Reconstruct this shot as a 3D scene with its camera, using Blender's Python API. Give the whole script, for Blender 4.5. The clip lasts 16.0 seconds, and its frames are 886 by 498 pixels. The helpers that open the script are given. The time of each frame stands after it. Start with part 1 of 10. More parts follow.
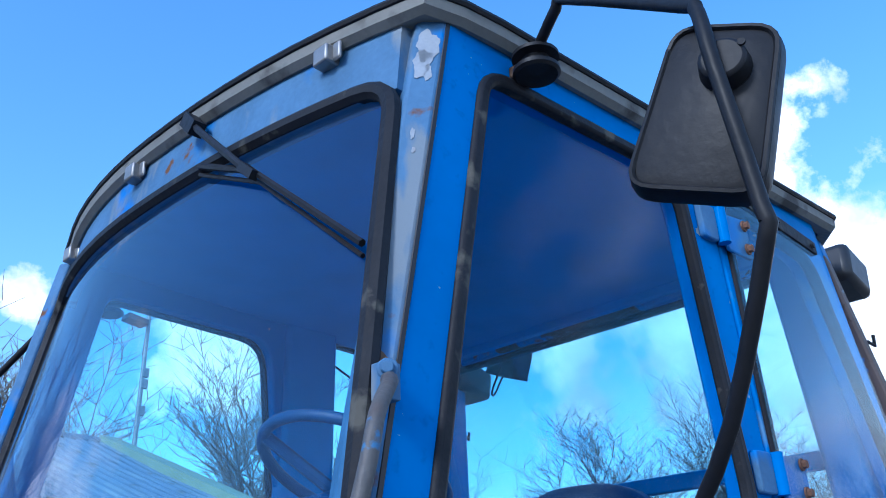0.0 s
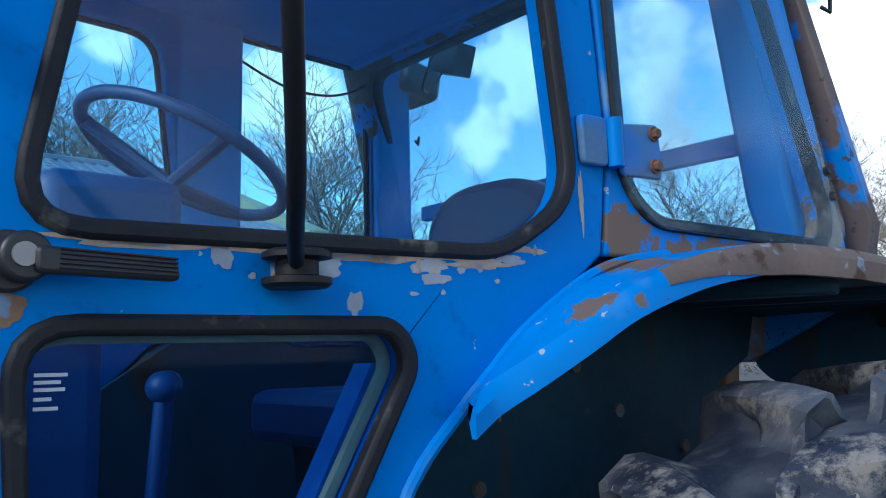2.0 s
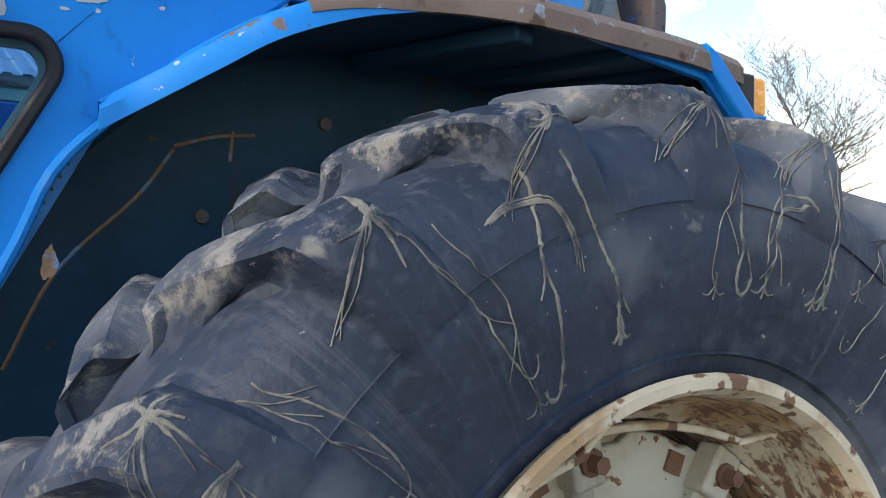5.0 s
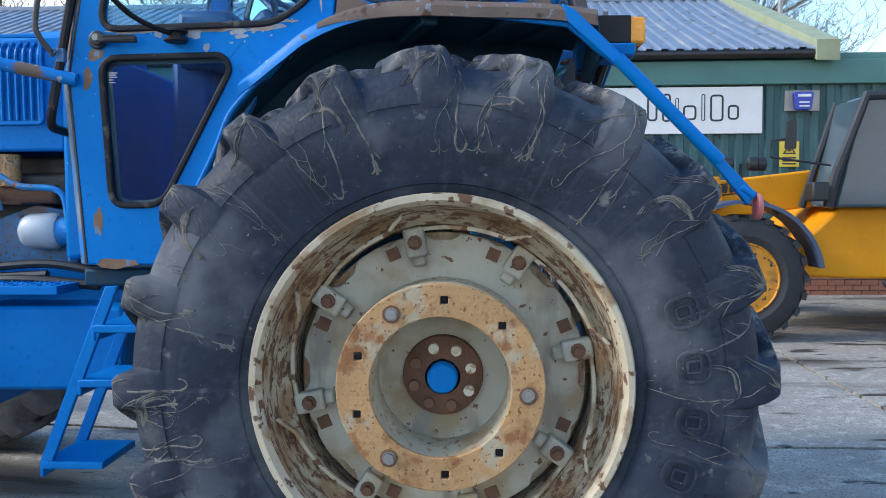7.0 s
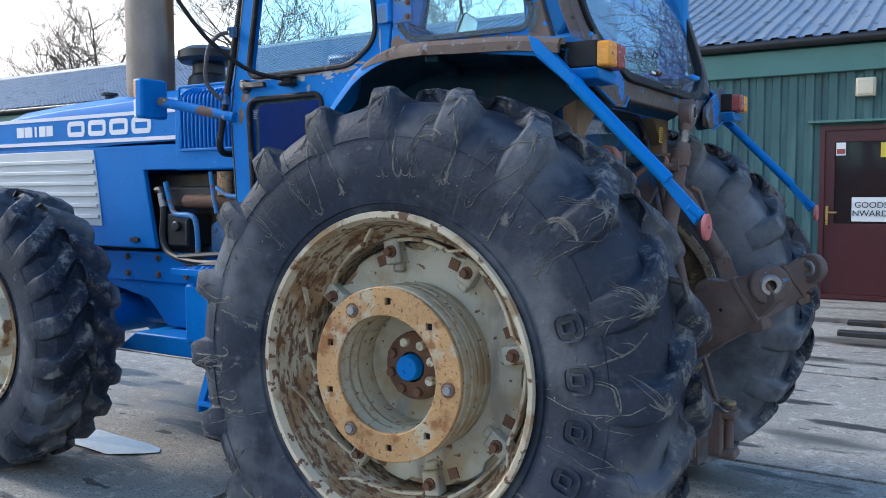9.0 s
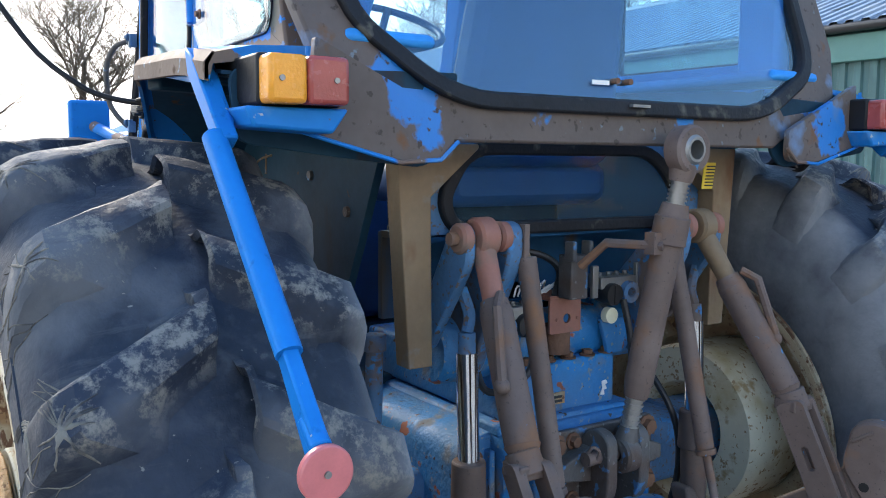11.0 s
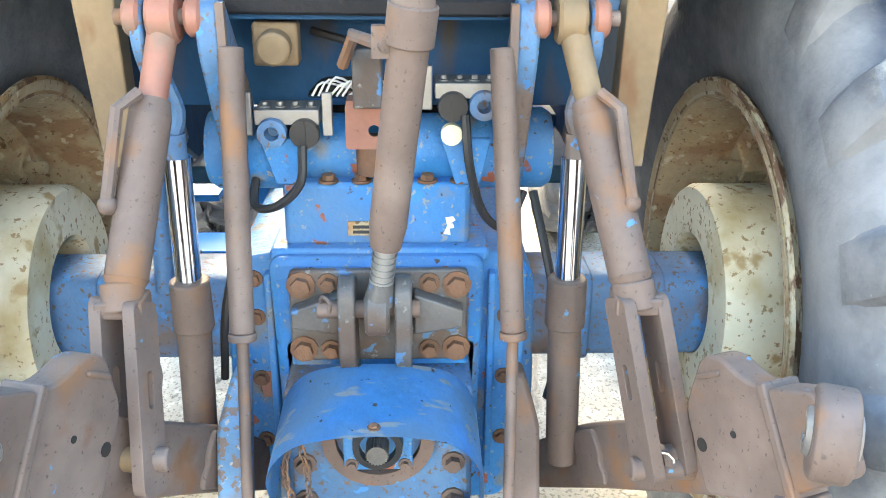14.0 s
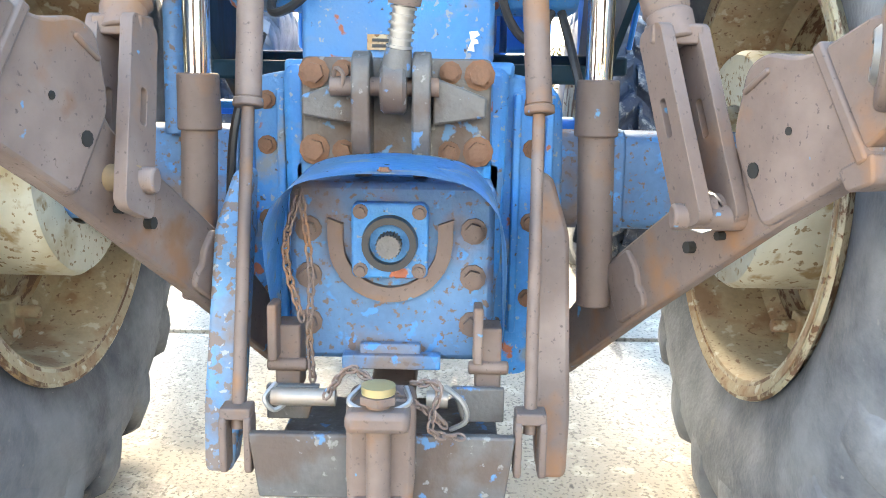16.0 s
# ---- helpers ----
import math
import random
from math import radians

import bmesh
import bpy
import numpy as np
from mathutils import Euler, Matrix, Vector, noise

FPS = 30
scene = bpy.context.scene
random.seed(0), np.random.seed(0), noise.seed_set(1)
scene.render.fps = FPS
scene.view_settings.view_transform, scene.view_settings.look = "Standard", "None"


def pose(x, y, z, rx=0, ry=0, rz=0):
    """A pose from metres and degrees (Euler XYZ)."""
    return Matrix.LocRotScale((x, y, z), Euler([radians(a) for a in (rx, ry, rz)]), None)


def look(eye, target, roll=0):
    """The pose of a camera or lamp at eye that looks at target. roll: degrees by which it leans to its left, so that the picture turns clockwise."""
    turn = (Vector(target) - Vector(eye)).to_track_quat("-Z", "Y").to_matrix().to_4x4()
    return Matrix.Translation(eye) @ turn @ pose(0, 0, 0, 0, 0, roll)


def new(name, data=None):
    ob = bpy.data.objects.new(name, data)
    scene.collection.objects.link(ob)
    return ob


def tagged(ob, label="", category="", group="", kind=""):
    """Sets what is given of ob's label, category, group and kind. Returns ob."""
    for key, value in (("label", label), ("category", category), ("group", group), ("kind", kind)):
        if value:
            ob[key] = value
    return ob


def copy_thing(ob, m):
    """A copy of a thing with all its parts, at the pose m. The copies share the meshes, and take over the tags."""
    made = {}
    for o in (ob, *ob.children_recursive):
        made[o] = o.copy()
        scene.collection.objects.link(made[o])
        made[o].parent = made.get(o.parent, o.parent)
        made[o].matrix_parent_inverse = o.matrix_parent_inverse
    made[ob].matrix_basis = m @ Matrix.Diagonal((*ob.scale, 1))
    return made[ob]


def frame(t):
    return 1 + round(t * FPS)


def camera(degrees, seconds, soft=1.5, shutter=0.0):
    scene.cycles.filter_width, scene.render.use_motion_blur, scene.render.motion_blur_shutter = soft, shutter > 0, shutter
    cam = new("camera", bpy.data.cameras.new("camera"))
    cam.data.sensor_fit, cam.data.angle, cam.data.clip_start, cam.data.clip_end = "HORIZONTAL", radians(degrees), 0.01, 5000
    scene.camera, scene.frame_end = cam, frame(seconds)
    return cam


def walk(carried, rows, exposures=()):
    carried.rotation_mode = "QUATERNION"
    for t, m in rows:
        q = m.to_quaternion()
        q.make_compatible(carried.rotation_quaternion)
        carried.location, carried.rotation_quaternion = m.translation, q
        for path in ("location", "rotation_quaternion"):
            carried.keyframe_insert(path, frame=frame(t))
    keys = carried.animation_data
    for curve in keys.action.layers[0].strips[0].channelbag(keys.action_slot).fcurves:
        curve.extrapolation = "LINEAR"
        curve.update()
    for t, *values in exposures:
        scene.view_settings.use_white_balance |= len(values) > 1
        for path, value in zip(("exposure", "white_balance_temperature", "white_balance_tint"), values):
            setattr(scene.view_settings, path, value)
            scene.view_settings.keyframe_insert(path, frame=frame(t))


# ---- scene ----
from mathutils.bvhtree import BVHTree

cam = camera(54.7, 16.0, 0.95)
PATH = [
    (0, (-1.888, -1.428, 1.87), (-0.567, -0.176, 2.701), -2.0),
    (0.5, (-1.823, -1.551, 1.856), (-0.686, -0.182, 2.769), -1.8),
    (1, (-1.624, -1.652, 1.852), (-0.559, -0.215, 2.748), -0.8),
    (1.5, (-1.478, -1.662, 1.828), (-0.35, -0.099, 2.361), -0.8),
    (2, (-1.37, -1.571, 1.808), (-0.083, -0.06, 2.054), -1.4),
    (2.5, (-1.291, -1.367, 1.822), (0.385, -0.279, 1.892), -2.0),
    (3, (-1.259, -1.146, 1.85), (0.612, -0.441, 1.843), -1.6),
    (3.5, (-1.228, -1.064, 1.837), (0.709, -0.564, 1.818), -0.8),
    (4, (-1.219, -1.319, 1.737), (0.7, -0.757, 1.698), -0.2),
    (4.5, (-1.158, -1.725, 1.619), (0.448, -0.532, 1.615), 0.3),
    (5, (-0.916, -2.057, 1.543), (0.176, -0.381, 1.55), 0.7),
    (5.2, (-0.791, -2.185, 1.542), (0.098, -0.393, 1.545), 0.6),
    (7.3, (0.255, -3.758, 1.341), (0.062, -1.77, 1.234), -0.1),
    (7.5, (0.362, -3.898, 1.34), (0.092, -1.919, 1.231), 0.1),
    (8, (0.766, -4.069, 1.336), (0.253, -2.139, 1.227), 0.2),
    (8.5, (1.24, -3.913, 1.38), (0.412, -2.096, 1.263), 0.1),
    (9, (1.556, -3.458, 1.439), (0.503, -1.762, 1.309), -0.1),
    (9.5, (1.771, -2.941, 1.549), (0.539, -1.372, 1.407), -0.2),
    (10, (1.84, -2.395, 1.629), (0.512, -0.907, 1.482), 0.0),
    (10.2, (1.839, -2.192, 1.657), (0.48, -0.733, 1.508), 0.2),
    (12.3, (1.951, -0.508, 1.798), (-0.013, -0.29, 1.487), -0.9),
    (12.5, (1.935, -0.386, 1.802), (-0.031, -0.213, 1.479), -0.8),
    (13, (1.832, -0.104, 1.796), (-0.111, 0.049, 1.348), -0.1),
    (13.5, (1.783, 0.038, 1.78), (-0.102, 0.146, 1.118), 0.3),
    (14, (1.898, 0.05, 1.761), (0.046, 0.118, 1.008), 0.5),
    (14.5, (2.027, 0.006, 1.692), (0.184, 0.046, 0.918), 0.6),
    (15, (2.13, -0.002, 1.563), (0.281, 0.012, 0.801), 0.9),
    (15.5, (2.145, 0.038, 1.344), (0.229, 0.033, 0.769), 1.0),
    (16, (1.974, 0.079, 1.073), (0.014, 0.07, 0.676), 1.0),
]
EXPOSURES = [(0.0, 0.5, 5100, 10), (1.0, 0.55, 5100, 10), (1.5, 0.35, 5200, 10), (2.0, 0.42, 5900, 10), (3.0, 0.78, 6900, 10), (5.0, 1.05, 7000, 10), (7.5, 0.85, 6300, 10), (9.5, 0.8, 6500, 10), (10.2, 1.25, 6800, 10), (12.3, 2.2, 8200, 8), (13.0, 3.3, 9300, 7), (14.0, 3.5, 9200, 8), (16.0, 3.65, 9100, 10)]
walk(cam, [(t, look(e, a, r)) for t, e, a, r in PATH], EXPOSURES)

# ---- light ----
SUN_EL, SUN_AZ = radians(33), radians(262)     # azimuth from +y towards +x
world = bpy.data.worlds.new("sky")
scene.world = world
world.use_nodes = True
wt = world.node_tree
wt.nodes.clear()
w_out = wt.nodes.new("ShaderNodeOutputWorld")
w_bg = wt.nodes.new("ShaderNodeBackground")
w_sky = wt.nodes.new("ShaderNodeTexSky")
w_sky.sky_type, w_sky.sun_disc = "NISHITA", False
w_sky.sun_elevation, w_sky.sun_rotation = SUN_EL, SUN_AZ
w_sky.dust_density, w_sky.air_density, w_sky.ozone_density = 0.6, 1.3, 3.0

def w_math(op, a, b=0.0, c=None):
    """A math node of the sky; each operand is a socket or a number."""
    n = wt.nodes.new("ShaderNodeMath")
    n.operation = op
    for k, v in enumerate((a, b) if c is None else (a, b, c)):
        if isinstance(v, (int, float)):
            n.inputs[k].default_value = v
        else:
            wt.links.new(v, n.inputs[k])
    return n.outputs[0]


def w_range(v, a, b):
    n = wt.nodes.new("ShaderNodeMapRange")
    n.inputs["From Min"].default_value, n.inputs["From Max"].default_value = a, b
    wt.links.new(v, n.inputs["Value"])
    return n.outputs["Result"]


def w_mix(f, a, b):
    n = wt.nodes.new("ShaderNodeMix")
    n.data_type = "RGBA"
    wt.links.new(f, n.inputs[0])
    for k, v in ((6, a), (7, b)):
        if isinstance(v, tuple):
            n.inputs[k].default_value = (*v, 1)
        else:
            wt.links.new(v, n.inputs[k])
    return n.outputs[2]


def w_noise(scale, detail, rough):
    n = wt.nodes.new("ShaderNodeTexNoise")
    n.inputs["Scale"].default_value, n.inputs["Detail"].default_value, n.inputs["Roughness"].default_value = scale, detail, rough
    wt.links.new(w_way, n.inputs["Vector"])
    return n.outputs["Fac"]


w_way = wt.nodes.new("ShaderNodeTexCoord").outputs["Generated"]
w_sep = wt.nodes.new("ShaderNodeSeparateXYZ")
wt.links.new(w_way, w_sep.inputs[0])
wX, wY, wZ = w_sep.outputs
# loose cloud all round, thicker low down, with a clear stretch in which single cumulus clouds stand
w_clear = w_math("MULTIPLY", w_range(w_math("ADD", w_math("MULTIPLY", wX, 0.62), w_math("ADD", w_math("MULTIPLY", wY, 0.70), w_math("MULTIPLY", wZ, 0.33))), 0.8, 0.9), 0.22)
w_loose = w_math("SUBTRACT", w_math("ADD", w_noise(2.6, 7.0, 0.55), w_math("MULTIPLY_ADD", wZ, -0.34, 0.125)), w_clear)
w_heap = None
for c_, r_ in (((0.50, 0.80, 0.295), 0.10), ((0.69, 0.65, 0.315), 0.075), ((0.79, 0.535, 0.305), 0.10), ((0.855, 0.42, 0.29), 0.09), ((0.88, 0.27, 0.39), 0.13), ((0.91, 0.31, 0.26), 0.11),
               ((0.667, 0.70, 0.25), 0.045), ((0.855, 0.455, 0.235), 0.04), ((0.30, 0.89, 0.34), 0.03)):
    n_ = wt.nodes.new("ShaderNodeVectorMath")
    n_.operation = "DISTANCE"
    wt.links.new(w_way, n_.inputs[0])
    n_.inputs[1].default_value = c_
    v_ = w_math("MULTIPLY_ADD", n_.outputs["Value"], -1 / r_, 1.0)
    w_heap = v_ if w_heap is None else w_math("MAXIMUM", w_heap, v_)
w_puff = w_math("ADD", w_math("MAXIMUM", w_heap, -0.6), w_math("MULTIPLY_ADD", w_noise(11.0, 8.0, 0.62), 3.4, -1.75))
w_cloud = w_math("MAXIMUM", w_range(w_loose, 0.52, 0.62), w_range(w_puff, 0.02, 0.5))
# the sky pales towards its bright, hazy rim, and a veil of cloud lies low over both ends of the yard
w_hue = wt.nodes.new("ShaderNodeHueSaturation")
w_hue.inputs["Saturation"].default_value, w_hue.inputs["Value"].default_value = 1.18, 1.35
w_bw = wt.nodes.new("ShaderNodeRGBToBW")
wt.links.new(w_sky.outputs["Color"], w_hue.inputs["Color"])
wt.links.new(w_sky.outputs["Color"], w_bw.inputs["Color"])
w_ends = w_math("MAXIMUM", w_range(w_math("MULTIPLY", wX, -1.0), 0.42, 0.8), w_range(wX, 0.8, 0.95))
w_haze = w_math("MAXIMUM", w_math("MULTIPLY", w_ends, w_range(wZ, 0.42, 0.16)), w_range(w_bw.outputs["Val"], 4.6, 9.5))
w_white = w_mix(w_range(w_noise(7.0, 5.0, 0.6), 0.38, 0.6), (5.0, 5.3, 5.8), (9.5, 9.4, 9.3))
w_all = w_mix(w_cloud, w_mix(w_haze, w_hue.outputs["Color"], (9.5, 9.3, 9.2)), w_white)
wt.links.new(w_all, w_bg.inputs["Color"])
w_bg.inputs["Strength"].default_value = 0.15
wt.links.new(w_bg.outputs["Background"], w_out.inputs["Surface"])
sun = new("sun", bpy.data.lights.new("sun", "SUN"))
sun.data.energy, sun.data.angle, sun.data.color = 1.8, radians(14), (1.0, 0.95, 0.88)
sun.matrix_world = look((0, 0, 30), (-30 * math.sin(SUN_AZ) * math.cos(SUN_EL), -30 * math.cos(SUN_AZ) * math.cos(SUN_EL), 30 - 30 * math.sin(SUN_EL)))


# ---- materials ----
def material(name, base, rough=0.5, metal=0.0, var=0.25, scale=6.0, bump=0.0, bump_scale=60.0, layers=(), spec=0.5, coat=0.0):
    """Base colour broken up at two scales; layers are (colour, noise scale, threshold, softness, roughness, stretch)
    patches of dirt, rust, bare metal or painted glare.
    """
    m = bpy.data.materials.new(name)
    m.use_nodes = True
    nt = m.node_tree
    b = nt.nodes["Principled BSDF"]
    b.inputs["Metallic"].default_value = metal
    b.inputs["Specular IOR Level"].default_value = spec
    b.inputs["Coat Weight"].default_value = coat
    tc = nt.nodes.new("ShaderNodeTexCoord")

    def noise_of(s, detail=5.0, stretch=(1, 1, 1)):
        n = nt.nodes.new("ShaderNodeTexNoise")
        n.inputs["Scale"].default_value, n.inputs["Detail"].default_value = s, detail
        if stretch != (1, 1, 1):
            mp = nt.nodes.new("ShaderNodeMapping")
            mp.inputs["Scale"].default_value = stretch
            nt.links.new(tc.outputs["Object"], mp.inputs["Vector"])
            nt.links.new(mp.outputs["Vector"], n.inputs["Vector"])
        else:
            nt.links.new(tc.outputs["Object"], n.inputs["Vector"])
        return n.outputs["Fac"]

    def mixed(fac, a, bcol, kind="RGBA"):
        mx = nt.nodes.new("ShaderNodeMix")
        mx.data_type = kind
        ia, ib, io = (6, 7, 2) if kind == "RGBA" else (2, 3, 0)
        nt.links.new(fac, mx.inputs[0])
        for i, v in ((ia, a), (ib, bcol)):
            if isinstance(v, (tuple, float, int)):
                mx.inputs[i].default_value = (*v, 1) if isinstance(v, tuple) else v
            else:
                nt.links.new(v, mx.inputs[i])
        return mx.outputs[io]

    def ramp(fac, lo, hi):
        r = nt.nodes.new("ShaderNodeMapRange")
        r.inputs["From Min"].default_value, r.inputs["From Max"].default_value = lo, hi
        nt.links.new(fac, r.inputs["Value"])
        return r.outputs["Result"]

    dark = tuple(c * (1 - var) for c in base)
    light = tuple(min(1, c * (1 + var)) for c in base)
    col = mixed(ramp(noise_of(scale), 0.3, 0.7), dark, light)
    fine = mixed(ramp(noise_of(scale * 11, 3.0), 0.3, 0.7), tuple(c * (1 - var * 0.5) for c in base), tuple(min(1, c * (1 + var * 0.5)) for c in base))
    half = nt.nodes.new("ShaderNodeMix")
    half.data_type = "RGBA"
    half.inputs[0].default_value = 0.4
    nt.links.new(col, half.inputs[6])
    nt.links.new(fine, half.inputs[7])
    col = half.outputs[2]
    rg = mixed(noise_of(scale * 2.3, 4.0), max(0.02, rough - 0.1), min(1.0, rough + 0.1), "FLOAT")
    for colour, s, thr, soft, lr, stretch in layers:
        fac = ramp(noise_of(s, 8.0, stretch), thr, thr + soft)
        col = mixed(fac, col, colour)
        rg = mixed(fac, rg, lr, "FLOAT")
    nt.links.new(col, b.inputs["Base Color"])
    nt.links.new(rg, b.inputs["Roughness"])
    if bump:
        bp = nt.nodes.new("ShaderNodeBump")
        bp.inputs["Strength"].default_value, bp.inputs["Distance"].default_value = bump, 0.01
        nt.links.new(noise_of(bump_scale, 4.0), bp.inputs["Height"])
        nt.links.new(bp.outputs["Normal"], b.inputs["Normal"])
    return m


ONE = (1, 1, 1)
BLUE = (0.003, 0.175, 0.53)
GREYED = (0.34, 0.38, 0.42)
RUST = (0.16, 0.075, 0.035)
M_BLUE = material("blue_paint", BLUE, 0.42, var=0.12, scale=3, bump=0.03, bump_scale=25, spec=0.12,
                  layers=[((0.02, 0.2, 0.6), 5, 0.6, 0.25, 0.5, ONE), ((0.004, 0.13, 0.4), 45, 0.62, 0.1, 0.5, ONE), (GREYED, 60, 0.73, 0.012, 0.7, ONE), (GREYED, 16, 0.745, 0.015, 0.7, ONE), (RUST, 9, 0.77, 0.03, 0.85, ONE)])
M_DOOR = material("blue_door_paint", BLUE, 0.42, var=0.1, scale=3, bump=0.03, bump_scale=25, spec=0.08,
                  layers=[((0.004, 0.14, 0.43), 40, 0.6, 0.12, 0.5, ONE), (GREYED, 70, 0.735, 0.012, 0.7, ONE), (GREYED, 22, 0.72, 0.012, 0.7, (1, 1, 0.8)), (RUST, 9, 0.79, 0.03, 0.85, ONE)])
M_BLUEWORN = material("worn_blue_paint", (0.006, 0.18, 0.54), 0.5, spec=0.15, var=0.2, scale=4, bump=0.08, bump_scale=40,
                      layers=[((0.12, 0.24, 0.42), 6, 0.55, 0.2, 0.6, ONE), ((0.17, 0.12, 0.1), 5.5, 0.57, 0.04, 0.75, ONE), (GREYED, 28, 0.66, 0.02, 0.7, ONE)])
M_PRIMER = material("brown_primer", (0.105, 0.08, 0.07), 0.65, var=0.25, scale=5, bump=0.1, bump_scale=50,
                    layers=[(BLUE, 4.2, 0.545, 0.02, 0.45, ONE), ((0.14, 0.17, 0.2), 34, 0.67, 0.04, 0.6, ONE), ((0.06, 0.045, 0.04), 48, 0.62, 0.05, 0.8, ONE), ((0.12, 0.2, 0.33), 7, 0.62, 0.1, 0.6, ONE), (RUST, 11, 0.64, 0.08, 0.85, ONE)])
M_POST = material("weathered_post_paint", (0.08, 0.17, 0.3), 0.6, spec=0.2, var=0.3, scale=9, bump=0.1, layers=[((0.2, 0.24, 0.28), 12, 0.55, 0.08, 0.7, (1, 1, 0.3)), ((0.02, 0.17, 0.5), 7, 0.57, 0.1, 0.5, ONE), (RUST, 15, 0.66, 0.06, 0.9, ONE)])
M_LIP = material("rusted_fender_lip", (0.15, 0.11, 0.09), 0.7, spec=0.2, var=0.25, scale=9, bump=0.15, layers=[((0.01, 0.2, 0.52), 7, 0.64, 0.03, 0.5, ONE), ((0.2, 0.24, 0.29), 36, 0.62, 0.04, 0.7, ONE), ((0.08, 0.05, 0.035), 12, 0.6, 0.05, 0.9, ONE)])
M_GREASE = material("greasy_worn_steel", (0.085, 0.08, 0.078), 0.55, var=0.35, scale=9, bump=0.3, bump_scale=60, layers=[((0.08, 0.055, 0.045), 7, 0.5, 0.1, 0.7, ONE), ((0.05, 0.16, 0.32), 24, 0.62, 0.04, 0.6, ONE), ((0.17, 0.165, 0.16), 50, 0.64, 0.05, 0.5, ONE)])
M_INRIM = material("tan_rusty_inner_rim", (0.40, 0.32, 0.21), 0.75, var=0.3, scale=9, bump=0.3, bump_scale=60, layers=[((0.30, 0.19, 0.115), 9, 0.48, 0.12, 0.9, ONE), ((0.2, 0.12, 0.075), 70, 0.6, 0.08, 0.9, ONE), ((0.5, 0.45, 0.34), 24, 0.6, 0.06, 0.7, ONE)])
M_TAN = material("rusty_tan_steel", (0.2, 0.135, 0.078), 0.7, var=0.25, scale=6, bump=0.15, bump_scale=60,
                 layers=[((0.2, 0.25, 0.3), 5, 0.62, 0.1, 0.6, ONE), (RUST, 8, 0.58, 0.12, 0.9, (1, 1, 0.4))])
# grime and rust over a base darkened for the shade under the fender
M_INNER = material("shaded_grimy_steel", (0.010, 0.042, 0.072), 0.65, spec=0.2, var=0.4, scale=4, bump=0.1, bump_scale=40,
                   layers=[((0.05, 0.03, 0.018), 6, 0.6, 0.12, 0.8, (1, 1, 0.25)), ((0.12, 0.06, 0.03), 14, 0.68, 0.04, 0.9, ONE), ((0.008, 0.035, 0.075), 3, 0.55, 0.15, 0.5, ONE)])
# chips and rust, with broad pale layers that paint a wash of glare
M_CASTBLUE = material("cast_blue_paint", (0.012, 0.2, 0.5), 0.5, spec=0.3, var=0.3, scale=7, bump=0.4, bump_scale=60,
                      layers=[((0.07, 0.2, 0.38), 5, 0.42, 0.25, 0.7, ONE), ((0.16, 0.19, 0.22), 9, 0.58, 0.08, 0.75, ONE), ((0.22, 0.26, 0.3), 65, 0.63, 0.04, 0.7, ONE), ((0.08, 0.06, 0.05), 45, 0.66, 0.04, 0.8, ONE), ((0.3, 0.1, 0.06), 17, 0.64, 0.03, 0.7, ONE), (RUST, 9, 0.68, 0.05, 0.85, ONE)])
M_OLDBLUE = material("weathered_blue_casting", (0.06, 0.16, 0.3), 0.6, var=0.3, scale=7, bump=0.25, bump_scale=60,
                     layers=[((0.16, 0.12, 0.105), 5, 0.52, 0.12, 0.8, ONE), ((0.03, 0.2, 0.46), 26, 0.6, 0.05, 0.5, ONE), ((0.14, 0.1, 0.085), 70, 0.58, 0.06, 0.85, ONE)])
M_LINK = material("rusty_linkage_steel", (0.125, 0.086, 0.073), 0.68, var=0.25, scale=5, bump=0.12, bump_scale=45,
                  layers=[((0.21, 0.155, 0.135), 4, 0.53, 0.2, 0.6, ONE), ((0.08, 0.058, 0.05), 120, 0.63, 0.08, 0.8, ONE), ((0.2, 0.1, 0.055), 9, 0.56, 0.14, 0.9, ONE), ((0.05, 0.2, 0.36), 24, 0.70, 0.03, 0.6, ONE), (RUST, 7, 0.66, 0.1, 0.9, ONE)])
M_REDLINK = material("faded_red_steel", (0.3, 0.125, 0.09), 0.6, var=0.2, scale=9, bump=0.1, layers=[((0.2, 0.13, 0.1), 8, 0.55, 0.1, 0.8, ONE)])


